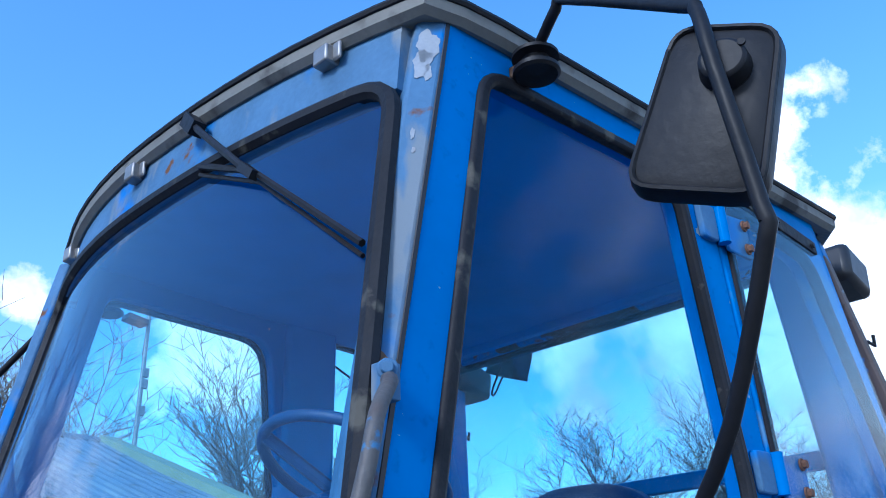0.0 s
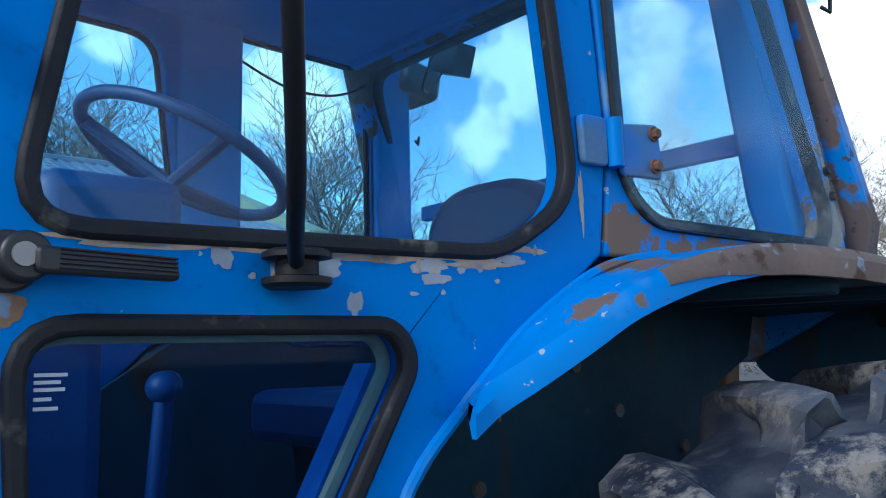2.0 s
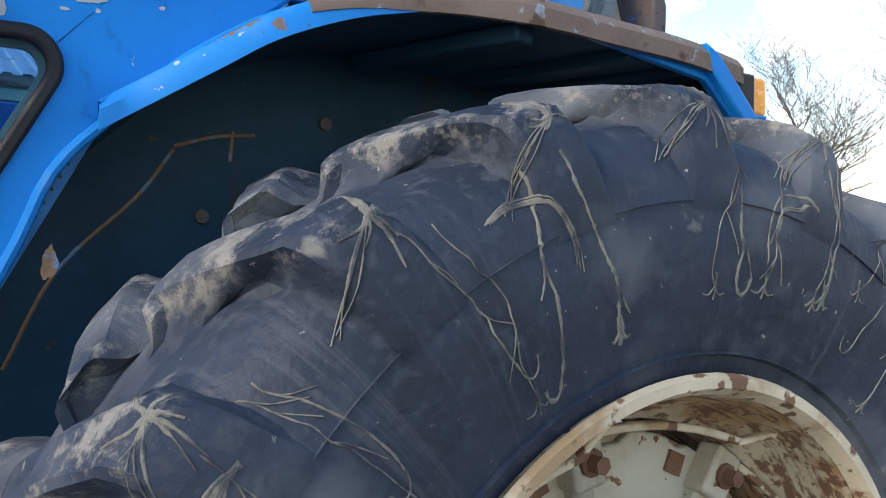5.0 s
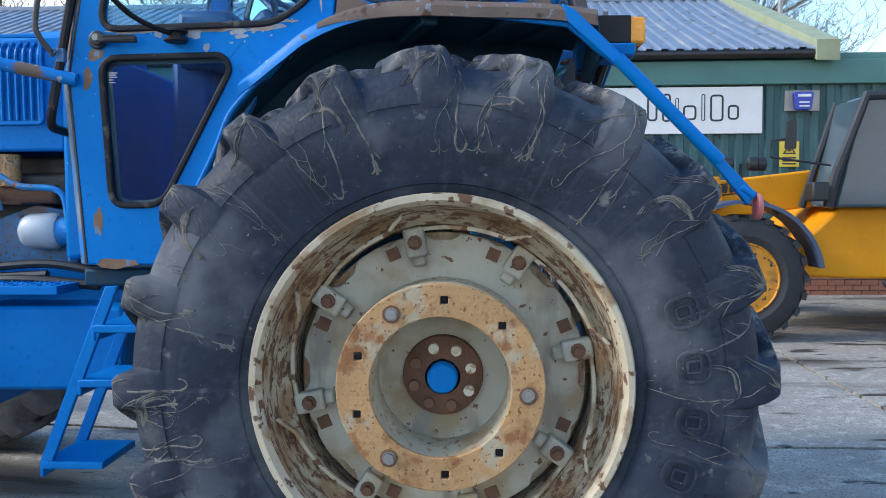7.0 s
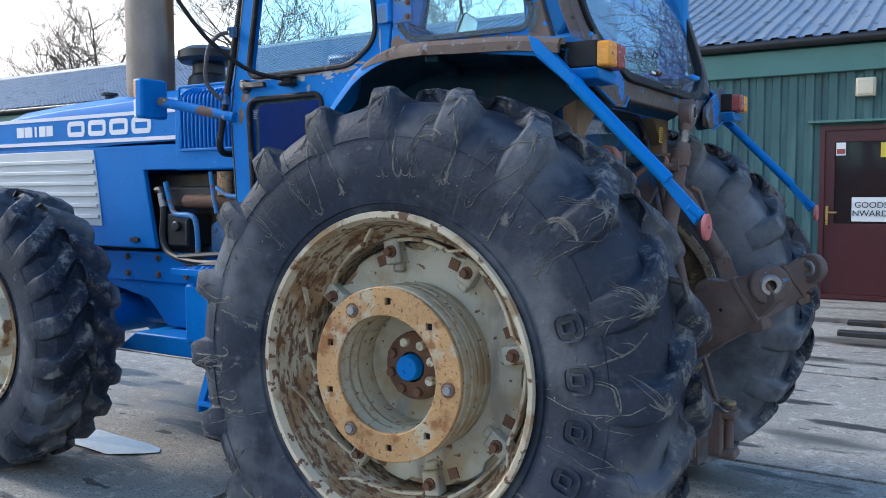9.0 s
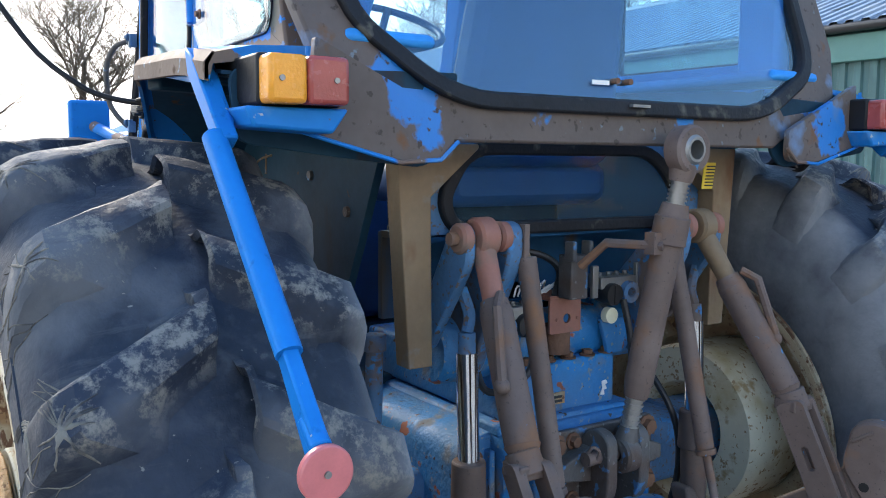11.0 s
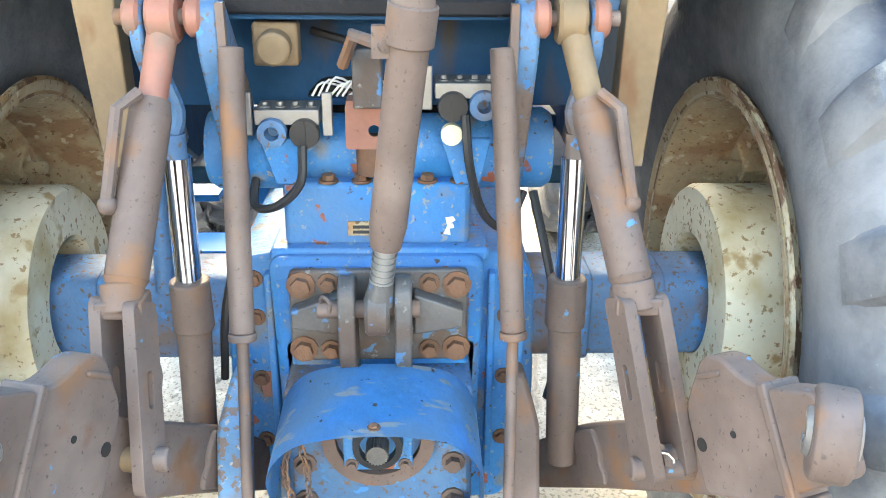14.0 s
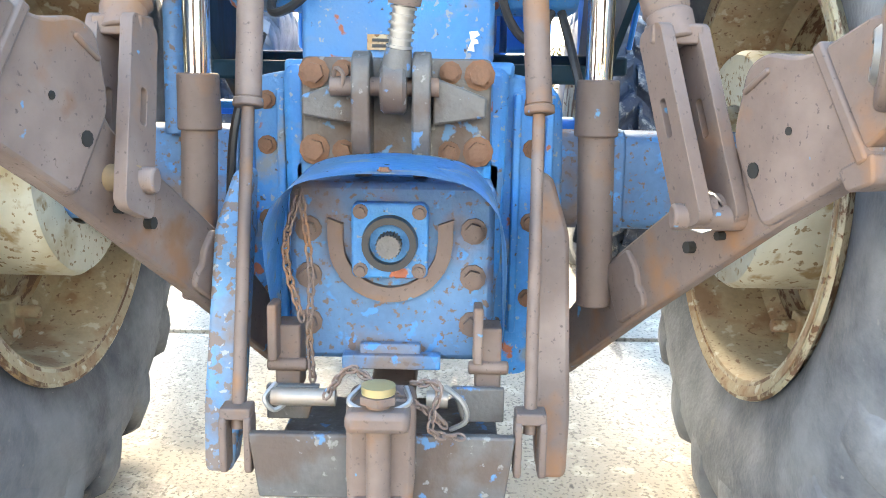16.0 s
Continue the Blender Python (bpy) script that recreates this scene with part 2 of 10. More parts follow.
def streaked(m, centre, colour, thr, soft, crest):
    """Dusty streaks that run out from a wheel's hub, laid over a material's colour."""
    nt = m.node_tree
    b = nt.nodes["Principled BSDF"]
    base = b.inputs["Base Color"].links[0].from_socket
    tc, sp, at_, hx, hz, ln, cb, ns, rg, mx = (nt.nodes.new("ShaderNode" + n) for n in ("TexCoord", "SeparateXYZ", "Math", "Math", "Math", "Math", "CombineXYZ", "TexNoise", "MapRange", "Mix"))
    hx.operation, hz.operation, at_.operation, ln.operation = "SUBTRACT", "SUBTRACT", "ARCTAN2", "ABSOLUTE"
    nt.links.new(tc.outputs["Object"], sp.inputs[0])
    nt.links.new(sp.outputs["X"], hx.inputs[0])
    nt.links.new(sp.outputs["Z"], hz.inputs[0])
    hx.inputs[1].default_value, hz.inputs[1].default_value = centre
    nt.links.new(hx.outputs[0], at_.inputs[0])
    nt.links.new(hz.outputs[0], at_.inputs[1])
    nt.links.new(at_.outputs[0], cb.inputs[0])
    nt.links.new(sp.outputs["Y"], cb.inputs[1])
    mp = nt.nodes.new("ShaderNodeMapping")
    mp.inputs["Scale"].default_value = (26, 3.5, 1)
    nt.links.new(cb.outputs[0], mp.inputs["Vector"])
    nt.links.new(mp.outputs["Vector"], ns.inputs["Vector"])
    ns.inputs["Scale"].default_value, ns.inputs["Detail"].default_value, ns.inputs["Roughness"].default_value = 1.0, 9.0, 0.7
    rg.inputs["From Min"].default_value, rg.inputs["From Max"].default_value = thr, thr + soft
    nt.links.new(ns.outputs["Fac"], rg.inputs["Value"])
    mx.data_type = "RGBA"
    nt.links.new(rg.outputs["Result"], mx.inputs[0])
    nt.links.new(base, mx.inputs[6])
    mx.inputs[7].default_value = (*colour, 1)
    # pale dried mud on the crests of the lugs
    xx, zz, sm, rt, ring, cn, cr, ml, m2 = (nt.nodes.new("ShaderNode" + n) for n in ("Math", "Math", "Math", "Math", "MapRange", "TexNoise", "MapRange", "Math", "Mix"))
    xx.operation = zz.operation = ml.operation = "MULTIPLY"
    rt.operation = "SQRT"
    for q, src in ((xx, hx), (zz, hz)):
        nt.links.new(src.outputs[0], q.inputs[0])
        nt.links.new(src.outputs[0], q.inputs[1])
    nt.links.new(xx.outputs[0], sm.inputs[0])
    nt.links.new(zz.outputs[0], sm.inputs[1])
    nt.links.new(sm.outputs[0], rt.inputs[0])
    nt.links.new(rt.outputs[0], ring.inputs["Value"])
    ring.inputs["From Min"].default_value, ring.inputs["From Max"].default_value = crest, crest + 0.03
    cn.inputs["Scale"].default_value, cn.inputs["Detail"].default_value, cn.inputs["Roughness"].default_value = 17.0, 12.0, 0.75
    nt.links.new(tc.outputs["Object"], cn.inputs["Vector"])
    cr.inputs["From Min"].default_value, cr.inputs["From Max"].default_value = 0.5, 0.6
    nt.links.new(cn.outputs["Fac"], cr.inputs["Value"])
    nt.links.new(ring.outputs["Result"], ml.inputs[0])
    nt.links.new(cr.outputs["Result"], ml.inputs[1])
    m2.data_type = "RGBA"
    nt.links.new(ml.outputs[0], m2.inputs[0])
    nt.links.new(mx.outputs[2], m2.inputs[6])
    m2.inputs[7].default_value = (0.2, 0.188, 0.168, 1)
    # a pale grey mottle over the sides that face the axle
    ay, ib, dn, dr, dm, m3 = (nt.nodes.new("ShaderNode" + n) for n in ("Math", "MapRange", "TexNoise", "MapRange", "Math", "Mix"))
    ay.operation, dm.operation = "ABSOLUTE", "MULTIPLY"
    nt.links.new(sp.outputs["Y"], ay.inputs[0])
    nt.links.new(ay.outputs[0], ib.inputs["Value"])
    ib.inputs["From Min"].default_value, ib.inputs["From Max"].default_value = 0.84, 0.79
    dn.inputs["Scale"].default_value, dn.inputs["Detail"].default_value, dn.inputs["Roughness"].default_value = 7.0, 9.0, 0.62
    nt.links.new(tc.outputs["Object"], dn.inputs["Vector"])
    dr.inputs["From Min"].default_value, dr.inputs["From Max"].default_value = 0.15, 0.72
    nt.links.new(dn.outputs["Fac"], dr.inputs["Value"])
    nt.links.new(ib.outputs["Result"], dm.inputs[0])
    nt.links.new(dr.outputs["Result"], dm.inputs[1])
    m3.data_type = "RGBA"
    nt.links.new(dm.outputs[0], m3.inputs[0])
    nt.links.new(m2.outputs[2], m3.inputs[6])
    m3.inputs[7].default_value = (0.21, 0.22, 0.235, 1)
    nt.links.new(m3.outputs[2], b.inputs["Base Color"])
    return m



def ringed(m, centre, colour, thr, soft, rough=0.9):
    """Rust that has run round a wheel's rim in thin streaks."""
    nt = m.node_tree
    b = nt.nodes["Principled BSDF"]
    base = b.inputs["Base Color"].links[0].from_socket
    tc, sp, hx, hz, at_, cb, mp, ns, rg, mx = (nt.nodes.new("ShaderNode" + n) for n in ("TexCoord", "SeparateXYZ", "Math", "Math", "Math", "CombineXYZ", "Mapping", "TexNoise", "MapRange", "Mix"))
    hx.operation, hz.operation, at_.operation = "SUBTRACT", "SUBTRACT", "ARCTAN2"
    nt.links.new(tc.outputs["Object"], sp.inputs[0])
    nt.links.new(sp.outputs["X"], hx.inputs[0])
    nt.links.new(sp.outputs["Z"], hz.inputs[0])
    hx.inputs[1].default_value, hz.inputs[1].default_value = centre
    nt.links.new(hx.outputs[0], at_.inputs[0])
    nt.links.new(hz.outputs[0], at_.inputs[1])
    nt.links.new(at_.outputs[0], cb.inputs[0])
    nt.links.new(sp.outputs["Y"], cb.inputs[1])
    mp.inputs["Scale"].default_value = (7, 55, 1)
    nt.links.new(cb.outputs[0], mp.inputs["Vector"])
    nt.links.new(mp.outputs["Vector"], ns.inputs["Vector"])
    ns.inputs["Scale"].default_value, ns.inputs["Detail"].default_value, ns.inputs["Roughness"].default_value = 1.0, 8.0, 0.65
    rg.inputs["From Min"].default_value, rg.inputs["From Max"].default_value = thr, thr + soft
    nt.links.new(ns.outputs["Fac"], rg.inputs["Value"])
    mx.data_type = "RGBA"
    nt.links.new(rg.outputs["Result"], mx.inputs[0])
    nt.links.new(base, mx.inputs[6])
    mx.inputs[7].default_value = (*colour, 1)
    nt.links.new(mx.outputs[2], b.inputs["Base Color"])
    return m


def spotted(m, spots, colour, wob=0.9, scale=14):
    """Ragged worn patches of given places and sizes on a panel's paint."""
    nt = m.node_tree
    b = nt.nodes["Principled BSDF"]
    tc, ns = nt.nodes.new("ShaderNodeTexCoord"), nt.nodes.new("ShaderNodeTexNoise")
    ns.inputs["Scale"].default_value, ns.inputs["Detail"].default_value, ns.inputs["Roughness"].default_value = scale, 8.0, 0.62
    nt.links.new(tc.outputs["Object"], ns.inputs["Vector"])
    for (x, y, z), (sx, sy, sz) in spots:
        base = b.inputs["Base Color"].links[0].from_socket
        mp, ln, ad, rg, mx = (nt.nodes.new("ShaderNode" + n) for n in ("Mapping", "VectorMath", "Math", "MapRange", "Mix"))
        mp.vector_type = "POINT"
        mp.inputs["Scale"].default_value = (1 / sx, 1 / sy, 1 / sz)
        mp.inputs["Location"].default_value = (-x / sx, -y / sy, -z / sz)
        nt.links.new(tc.outputs["Object"], mp.inputs["Vector"])
        ln.operation = "LENGTH"
        nt.links.new(mp.outputs["Vector"], ln.inputs[0])
        ad.operation = "MULTIPLY_ADD"
        nt.links.new(ns.outputs["Fac"], ad.inputs[0])
        ad.inputs[1].default_value = wob * 4
        nt.links.new(ln.outputs["Value"], ad.inputs[2])
        rg.inputs["From Min"].default_value, rg.inputs["From Max"].default_value = 1.06 + wob * 2, 0.94 + wob * 2
        nt.links.new(ad.outputs[0], rg.inputs["Value"])
        mx.data_type = "RGBA"
        nt.links.new(rg.outputs["Result"], mx.inputs[0])
        nt.links.new(base, mx.inputs[6])
        mx.inputs[7].default_value = (*colour, 1)
        nt.links.new(mx.outputs[2], b.inputs["Base Color"])
    return m


BROWN = (0.15, 0.11, 0.09)
M_FENDER = spotted(material("mudguard_blue_paint", (0.006, 0.18, 0.53), 0.46, spec=0.15, var=0.15, scale=4, bump=0.05, bump_scale=40,
                            layers=[((0.1, 0.25, 0.46), 7, 0.58, 0.15, 0.55, ONE), ((0.1, 0.075, 0.06), 60, 0.7, 0.02, 0.8, ONE), (GREYED, 40, 0.7, 0.02, 0.7, ONE), (RUST, 24, 0.72, 0.03, 0.85, ONE)]),
                   [((-0.505, s * 0.84 - 0.02, 1.88), (0.06, 0.07, 0.026)) for s in (-1, 1)] + [((-0.36, s * 0.8 - 0.02, 1.935), (0.09, 0.05, 0.014)) for s in (-1, 1)] + [((0.2, s * 0.98 - 0.02, 1.94), (0.5, 0.05, 0.05)) for s in (-1, 1)], BROWN)
M_QPANEL = spotted(material("quarter_blue_paint", (0.006, 0.18, 0.53), 0.46, spec=0.15, var=0.15, scale=4, bump=0.05, bump_scale=40, layers=[((0.12, 0.26, 0.44), 8, 0.58, 0.12, 0.55, ONE), (GREYED, 34, 0.68, 0.02, 0.7, ONE)]),
                   [((-0.31, s * 0.78 - 0.02, 1.98), (0.05, 0.3, 0.05)) for s in (-1, 1)] + [((0.05, s * 0.78 - 0.02, 1.965), (0.42, 0.3, 0.028)) for s in (-1, 1)] + [((0.3, s * 0.8 - 0.02, 2.2), (0.05, 0.3, 0.25)) for s in (-1, 1)], (0.17, 0.115, 0.085), 0.9, 22)
M_OLDBLACK = material("weathered_black_paint", (0.012, 0.012, 0.014), 0.5, spec=0.25, var=0.3, scale=14, bump=0.1, layers=[((0.05, 0.032, 0.025), 30, 0.68, 0.06, 0.8, ONE)])
M_PALERUST = material("pale_rust_stain", (0.42, 0.34, 0.27), 0.75, var=0.25, scale=20, layers=[((0.28, 0.18, 0.11), 14, 0.55, 0.1, 0.9, ONE), ((0.35, 0.4, 0.45), 30, 0.58, 0.06, 0.7, ONE)])
M_FLAKE = material("flaking_blue_on_steel", (0.07, 0.2, 0.35), 0.65, var=0.3, scale=10, bump=0.25, layers=[((0.17, 0.13, 0.115), 6, 0.5, 0.15, 0.8, ONE), ((0.16, 0.12, 0.105), 55, 0.52, 0.05, 0.8, ONE), ((0.28, 0.3, 0.31), 80, 0.64, 0.04, 0.7, ONE)])
M_YELCHIP = material("chipped_machine_yellow", (0.68, 0.27, 0.01), 0.5, spec=0.2, var=0.2, scale=4, bump=0.1, layers=[((0.12, 0.06, 0.03), 11, 0.56, 0.04, 0.85, ONE), ((0.05, 0.035, 0.03), 26, 0.6, 0.03, 0.8, ONE)])
# dusty bulkhead blue, its base darkened for the shade behind the linkage
M_SHADEBLUE = material("shaded_dusty_blue", (0.008, 0.07, 0.17), 0.6, spec=0.2, var=0.3, scale=5, bump=0.1, layers=[((0.08, 0.07, 0.06), 7, 0.58, 0.12, 0.8, (1, 1, 0.3))])
# scuffed guard paint, its blue lightened to carry the sky's highlight
M_GUARD = material("highlit_scuffed_blue", (0.03, 0.27, 0.58), 0.38, spec=0.5, var=0.25, scale=7, bump=0.25, bump_scale=60,
                   layers=[((0.12, 0.26, 0.4), 6, 0.45, 0.2, 0.6, ONE), ((0.3, 0.34, 0.37), 30, 0.6, 0.05, 0.6, (1, 0.3, 1)), ((0.1, 0.075, 0.06), 40, 0.66, 0.03, 0.8, ONE)])

RUBBER = dict(rough=0.62, var=0.5, scale=6, bump=0.3, bump_scale=70, spec=0.32,
              layers=[((0.020, 0.029, 0.050), 5, 0.48, 0.14, 0.68, ONE), ((0.034, 0.042, 0.058), 40, 0.54, 0.12, 0.8, ONE), ((0.105, 0.115, 0.132), 3.5, 0.5, 0.17, 0.85, ONE), ((0.15, 0.148, 0.143), 10, 0.66, 0.06, 0.95, ONE), ((0.2, 0.19, 0.175), 60, 0.7, 0.03, 0.95, ONE)])
M_TYRE = streaked(material("weathered_tyre_rubber", (0.015, 0.022, 0.037), **RUBBER), (0, 0.87), (0.062, 0.068, 0.08), 0.57, 0.16, 0.862)
M_FRONTTYRE = streaked(material("weathered_front_tyre_rubber", (0.012, 0.018, 0.032), **RUBBER), (-2.6, 0.77), (0.05, 0.06, 0.082), 0.6, 0.16, 0.665)
M_SEAL = material("rubber_seal", (0.014, 0.015, 0.019), 0.55, spec=0.2, var=0.3, scale=12, bump=0.15, bump_scale=90, layers=[((0.1, 0.095, 0.08), 18, 0.6, 0.1, 0.8, ONE)])
# yellowed rubber, painted brighter for the light along the inner edge
M_OLDSEAL = material("yellowed_seal_rubber", (0.36, 0.35, 0.2), 0.6, var=0.3, scale=14, bump=0.1)
M_BLACK = material("black_plastic", (0.018, 0.018, 0.02), 0.45, var=0.2, scale=10, bump=0.05)
M_CREAM = material("cream_wheel_paint", (0.45, 0.43, 0.345), 0.5, var=0.12, scale=5, bump=0.06,
                   layers=[((0.34, 0.26, 0.15), 6, 0.52, 0.15, 0.7, ONE), ((0.26, 0.24, 0.2), 12, 0.56, 0.12, 0.7, (1, 1, 0.3)), ((0.16, 0.085, 0.045), 38, 0.655, 0.03, 0.85, ONE), (RUST, 7, 0.66, 0.04, 0.9, ONE)])
M_CREAMSPOT = material("rust_pitted_cream_paint", (0.6, 0.55, 0.42), 0.6, var=0.12, scale=5, bump=0.12,
                       layers=[((0.42, 0.32, 0.17), 6, 0.5, 0.2, 0.8, ONE), ((0.3, 0.2, 0.11), 60, 0.6, 0.05, 0.85, ONE), ((0.25, 0.15, 0.085), 22, 0.66, 0.06, 0.9, ONE), ((0.36, 0.25, 0.13), 14, 0.58, 0.08, 0.9, ONE)])
M_RIM = ringed(material("rusted_wheel_rim", (0.44, 0.38, 0.27), 0.65, var=0.2, scale=5, bump=0.25, bump_scale=70,
                        layers=[((0.32, 0.2, 0.1), 7, 0.48, 0.12, 0.9, ONE), ((0.15, 0.075, 0.04), 34, 0.6, 0.05, 0.9, ONE)]), (0, 0.87), (0.145, 0.075, 0.042), 0.485, 0.075)
M_RIMFLANGE = material("chipped_rim_flange", (0.5, 0.43, 0.31), 0.65, var=0.2, scale=8, bump=0.15, layers=[((0.3, 0.2, 0.11), 9, 0.5, 0.1, 0.8, ONE), ((0.15, 0.08, 0.045), 26, 0.57, 0.04, 0.9, ONE)])
M_WEIGHT = ringed(material("rust_run_weight_paint", (0.42, 0.37, 0.26), 0.65, var=0.15, scale=6, bump=0.15, layers=[((0.34, 0.24, 0.13), 8, 0.5, 0.15, 0.8, ONE), ((0.16, 0.085, 0.045), 38, 0.64, 0.04, 0.85, ONE)]), (0, 0.87), (0.3, 0.18, 0.08), 0.54, 0.1)
M_OCHRE = material("rust_stained_cast_weight", (0.44, 0.25, 0.105), 0.72, var=0.25, scale=9, bump=0.45, bump_scale=90,
                   layers=[((0.42, 0.34, 0.22), 12, 0.54, 0.1, 0.6, ONE), ((0.27, 0.12, 0.045), 15, 0.55, 0.1, 0.9, ONE), ((0.2, 0.1, 0.045), 70, 0.6, 0.05, 0.9, ONE)])
M_SCUFF = material("rust_scuff", (0.2, 0.12, 0.07), 0.85, var=0.35, scale=18, bump=0.2, layers=[((0.12, 0.2, 0.3), 22, 0.58, 0.05, 0.7, ONE)])
M_RUST = material("brown_rust", (0.15, 0.075, 0.045), 0.85, var=0.35, scale=12, bump=0.3, bump_scale=90)
M_STEEL = material("dull_steel", (0.3, 0.29, 0.28), 0.45, metal=0.7, var=0.2, scale=9, bump=0.1)
M_CHROME = material("chrome_rod", (0.75, 0.75, 0.77), 0.12, metal=1.0, var=0.06, scale=5)
M_GRIME = material("oily_engine_metal", (0.02, 0.018, 0.018), 0.5, var=0.5, scale=9, bump=0.4, bump_scale=40, layers=[((0.09, 0.05, 0.03), 7, 0.55, 0.1, 0.8, ONE), ((0.02, 0.1, 0.3), 5, 0.6, 0.08, 0.5, ONE)])
M_WHITE = material("white_paint", (0.75, 0.76, 0.78), 0.45, var=0.06, scale=8)
M_SILVER = material("dull_silver_panel", (0.52, 0.54, 0.55), 0.5, var=0.08, scale=4, bump=0.05)
M_EXHAUST = material("rusty_exhaust_steel", (0.26, 0.22, 0.19), 0.5, metal=0.5, var=0.25, scale=6, bump=0.1, layers=[((0.22, 0.11, 0.05), 3, 0.48, 0.15, 0.85, (2, 2, 0.25)), ((0.07, 0.07, 0.08), 4, 0.62, 0.15, 0.6, ONE)])
M_ORANGE = material("amber_lens", (0.85, 0.33, 0.03), 0.25, var=0.12, scale=30, bump=0.1, bump_scale=200)
M_REDLENS = material("red_lens", (0.36, 0.07, 0.06), 0.25, var=0.12, scale=30, bump=0.1, bump_scale=200)
M_REFLECTOR = material("pink_red_reflector", (0.6, 0.17, 0.17), 0.35, var=0.15, scale=25)
M_YELLOWTAG = material("yellow_sticker", (0.75, 0.55, 0.06), 0.5, var=0.08, scale=10)
M_INK = material("dark_print", (0.03, 0.03, 0.03), 0.6, var=0.1)
M_HOSE = material("black_hose", (0.02, 0.02, 0.022), 0.5, var=0.3, scale=15)
M_HEAD = material("blue_headliner", (0.016, 0.26, 0.66), 0.75, var=0.15, scale=6, bump=0.08)
M_SEAT = material("blue_vinyl_seat", (0.005, 0.06, 0.19), 0.5, var=0.2, scale=8, bump=0.1)
M_FELT = material("perforated_blue_trim", (0.03, 0.2, 0.5), 0.7, var=0.25, scale=30, bump=0.3, bump_scale=140)


def glass_material(name, tint, gloss_ior=1.5, film=(0.3, 0.3, 0.3), amount=0.05, fall=4.5):
    m = bpy.data.materials.new(name)
    m.use_nodes = True
    nt = m.node_tree
    nt.nodes.clear()
    out = nt.nodes.new("ShaderNodeOutputMaterial")
    tr, gl, mx, fr = (nt.nodes.new(n) for n in ("ShaderNodeBsdfTransparent", "ShaderNodeBsdfGlossy", "ShaderNodeMixShader", "ShaderNodeLayerWeight"))
    tr.inputs["Color"].default_value = (*tint, 1)
    gl.inputs["Roughness"].default_value = 0.01
    fr.inputs["Blend"].default_value = 0.5
    pw, ad = nt.nodes.new("ShaderNodeMath"), nt.nodes.new("ShaderNodeMath")
    pw.operation, pw.inputs[1].default_value = "POWER", fall
    ad.operation, ad.inputs[1].default_value, ad.inputs[2].default_value = "MULTIPLY_ADD", 0.9, ((gloss_ior - 1) / (gloss_ior + 1)) ** 2
    ad.use_clamp = True
    nt.links.new(fr.outputs["Facing"], pw.inputs[0])
    nt.links.new(pw.outputs[0], ad.inputs[0])
    nt.links.new(ad.outputs[0], mx.inputs[0])
    nt.links.new(tr.outputs[0], mx.inputs[1])
    nt.links.new(gl.outputs[0], mx.inputs[2])
    # a faint diffuse film paints the veil of sky haze onto the pane
    df, veil_mix = nt.nodes.new("ShaderNodeBsdfDiffuse"), nt.nodes.new("ShaderNodeMixShader")
    df.inputs["Color"].default_value = (*film, 1)
    veil_mix.inputs[0].default_value = amount
    nt.links.new(mx.outputs[0], veil_mix.inputs[1])
    nt.links.new(df.outputs[0], veil_mix.inputs[2])
    nt.links.new(veil_mix.outputs[0], out.inputs["Surface"])
    return m


M_GLASS = glass_material("tinted_cab_glass", (0.78, 0.945, 1.0), 1.28, (0.2, 0.42, 0.75), 0.012, 6.0)
# tinted deeper than the other panes to paint in the cab floor's shade
M_LOWGLASS = glass_material("darkened_lower_door_glass", (0.6, 0.76, 0.92), 1.12, (0.1, 0.2, 0.4), 0.006, 7.0)
M_SCREEN = glass_material("bowed_screen_glass", (0.76, 0.93, 1.0), 1.5, (0.2, 0.42, 0.75), 0.02, 3.6)
M_REARGLASS = glass_material("reflecting_rear_glass", (0.7, 0.84, 0.92), 1.9, (0.2, 0.42, 0.75), 0.015)
M_QUARTER = glass_material("hung_quarter_glass", (0.8, 0.94, 0.985), 1.3, (0.3, 0.5, 0.75), 0.02, 4.5)


# ---- shape helpers ----
def box(bm, c, s, m=None):
    r = bmesh.ops.create_cube(bm, size=1.0)
    bmesh.ops.transform(bm, matrix=Matrix.Translation(c) @ (m or Matrix()) @ Matrix.Diagonal((*s, 1)), verts=r["verts"])
    return r["verts"]


def turn(axis, deg):
    return Matrix.Rotation(radians(deg), 4, axis)


def ring_faces(bm, a, b):
    n = len(a)
    for i in range(n):
        bm.faces.new((a[i], a[(i + 1) % n], b[(i + 1) % n], b[i]))


def rod(bm, p, q, r, r2=None, seg=14):
    p, q = Vector(p), Vector(q)
    d = (q - p).normalized()
    u = d.orthogonal().normalized()
    v = d.cross(u)
    rings = []
    for c, rr in ((p, r), (q, r if r2 is None else r2)):
        rings.append([bm.verts.new(c + (u * math.cos(6.2831853 * i / seg) + v * math.sin(6.2831853 * i / seg)) * rr) for i in range(seg)])
    ring_faces(bm, *rings)
    bm.faces.new(rings[0][::-1])
    bm.faces.new(rings[1])


def spline(pts, n=6):
    pts = [Vector(p) for p in pts]
    e = [pts[0] * 2 - pts[1]] + pts + [pts[-1] * 2 - pts[-2]]
    out = []
    for i in range(1, len(e) - 2):
        a, b, c, d = e[i - 1:i + 3]
        for k in range(n):
            t = k / n
            out.append(0.5 * ((2 * b) + (c - a) * t + (2 * a - 5 * b + 4 * c - d) * t * t + (3 * b - a - 3 * c + d) * t ** 3))
    return out + [pts[-1]]


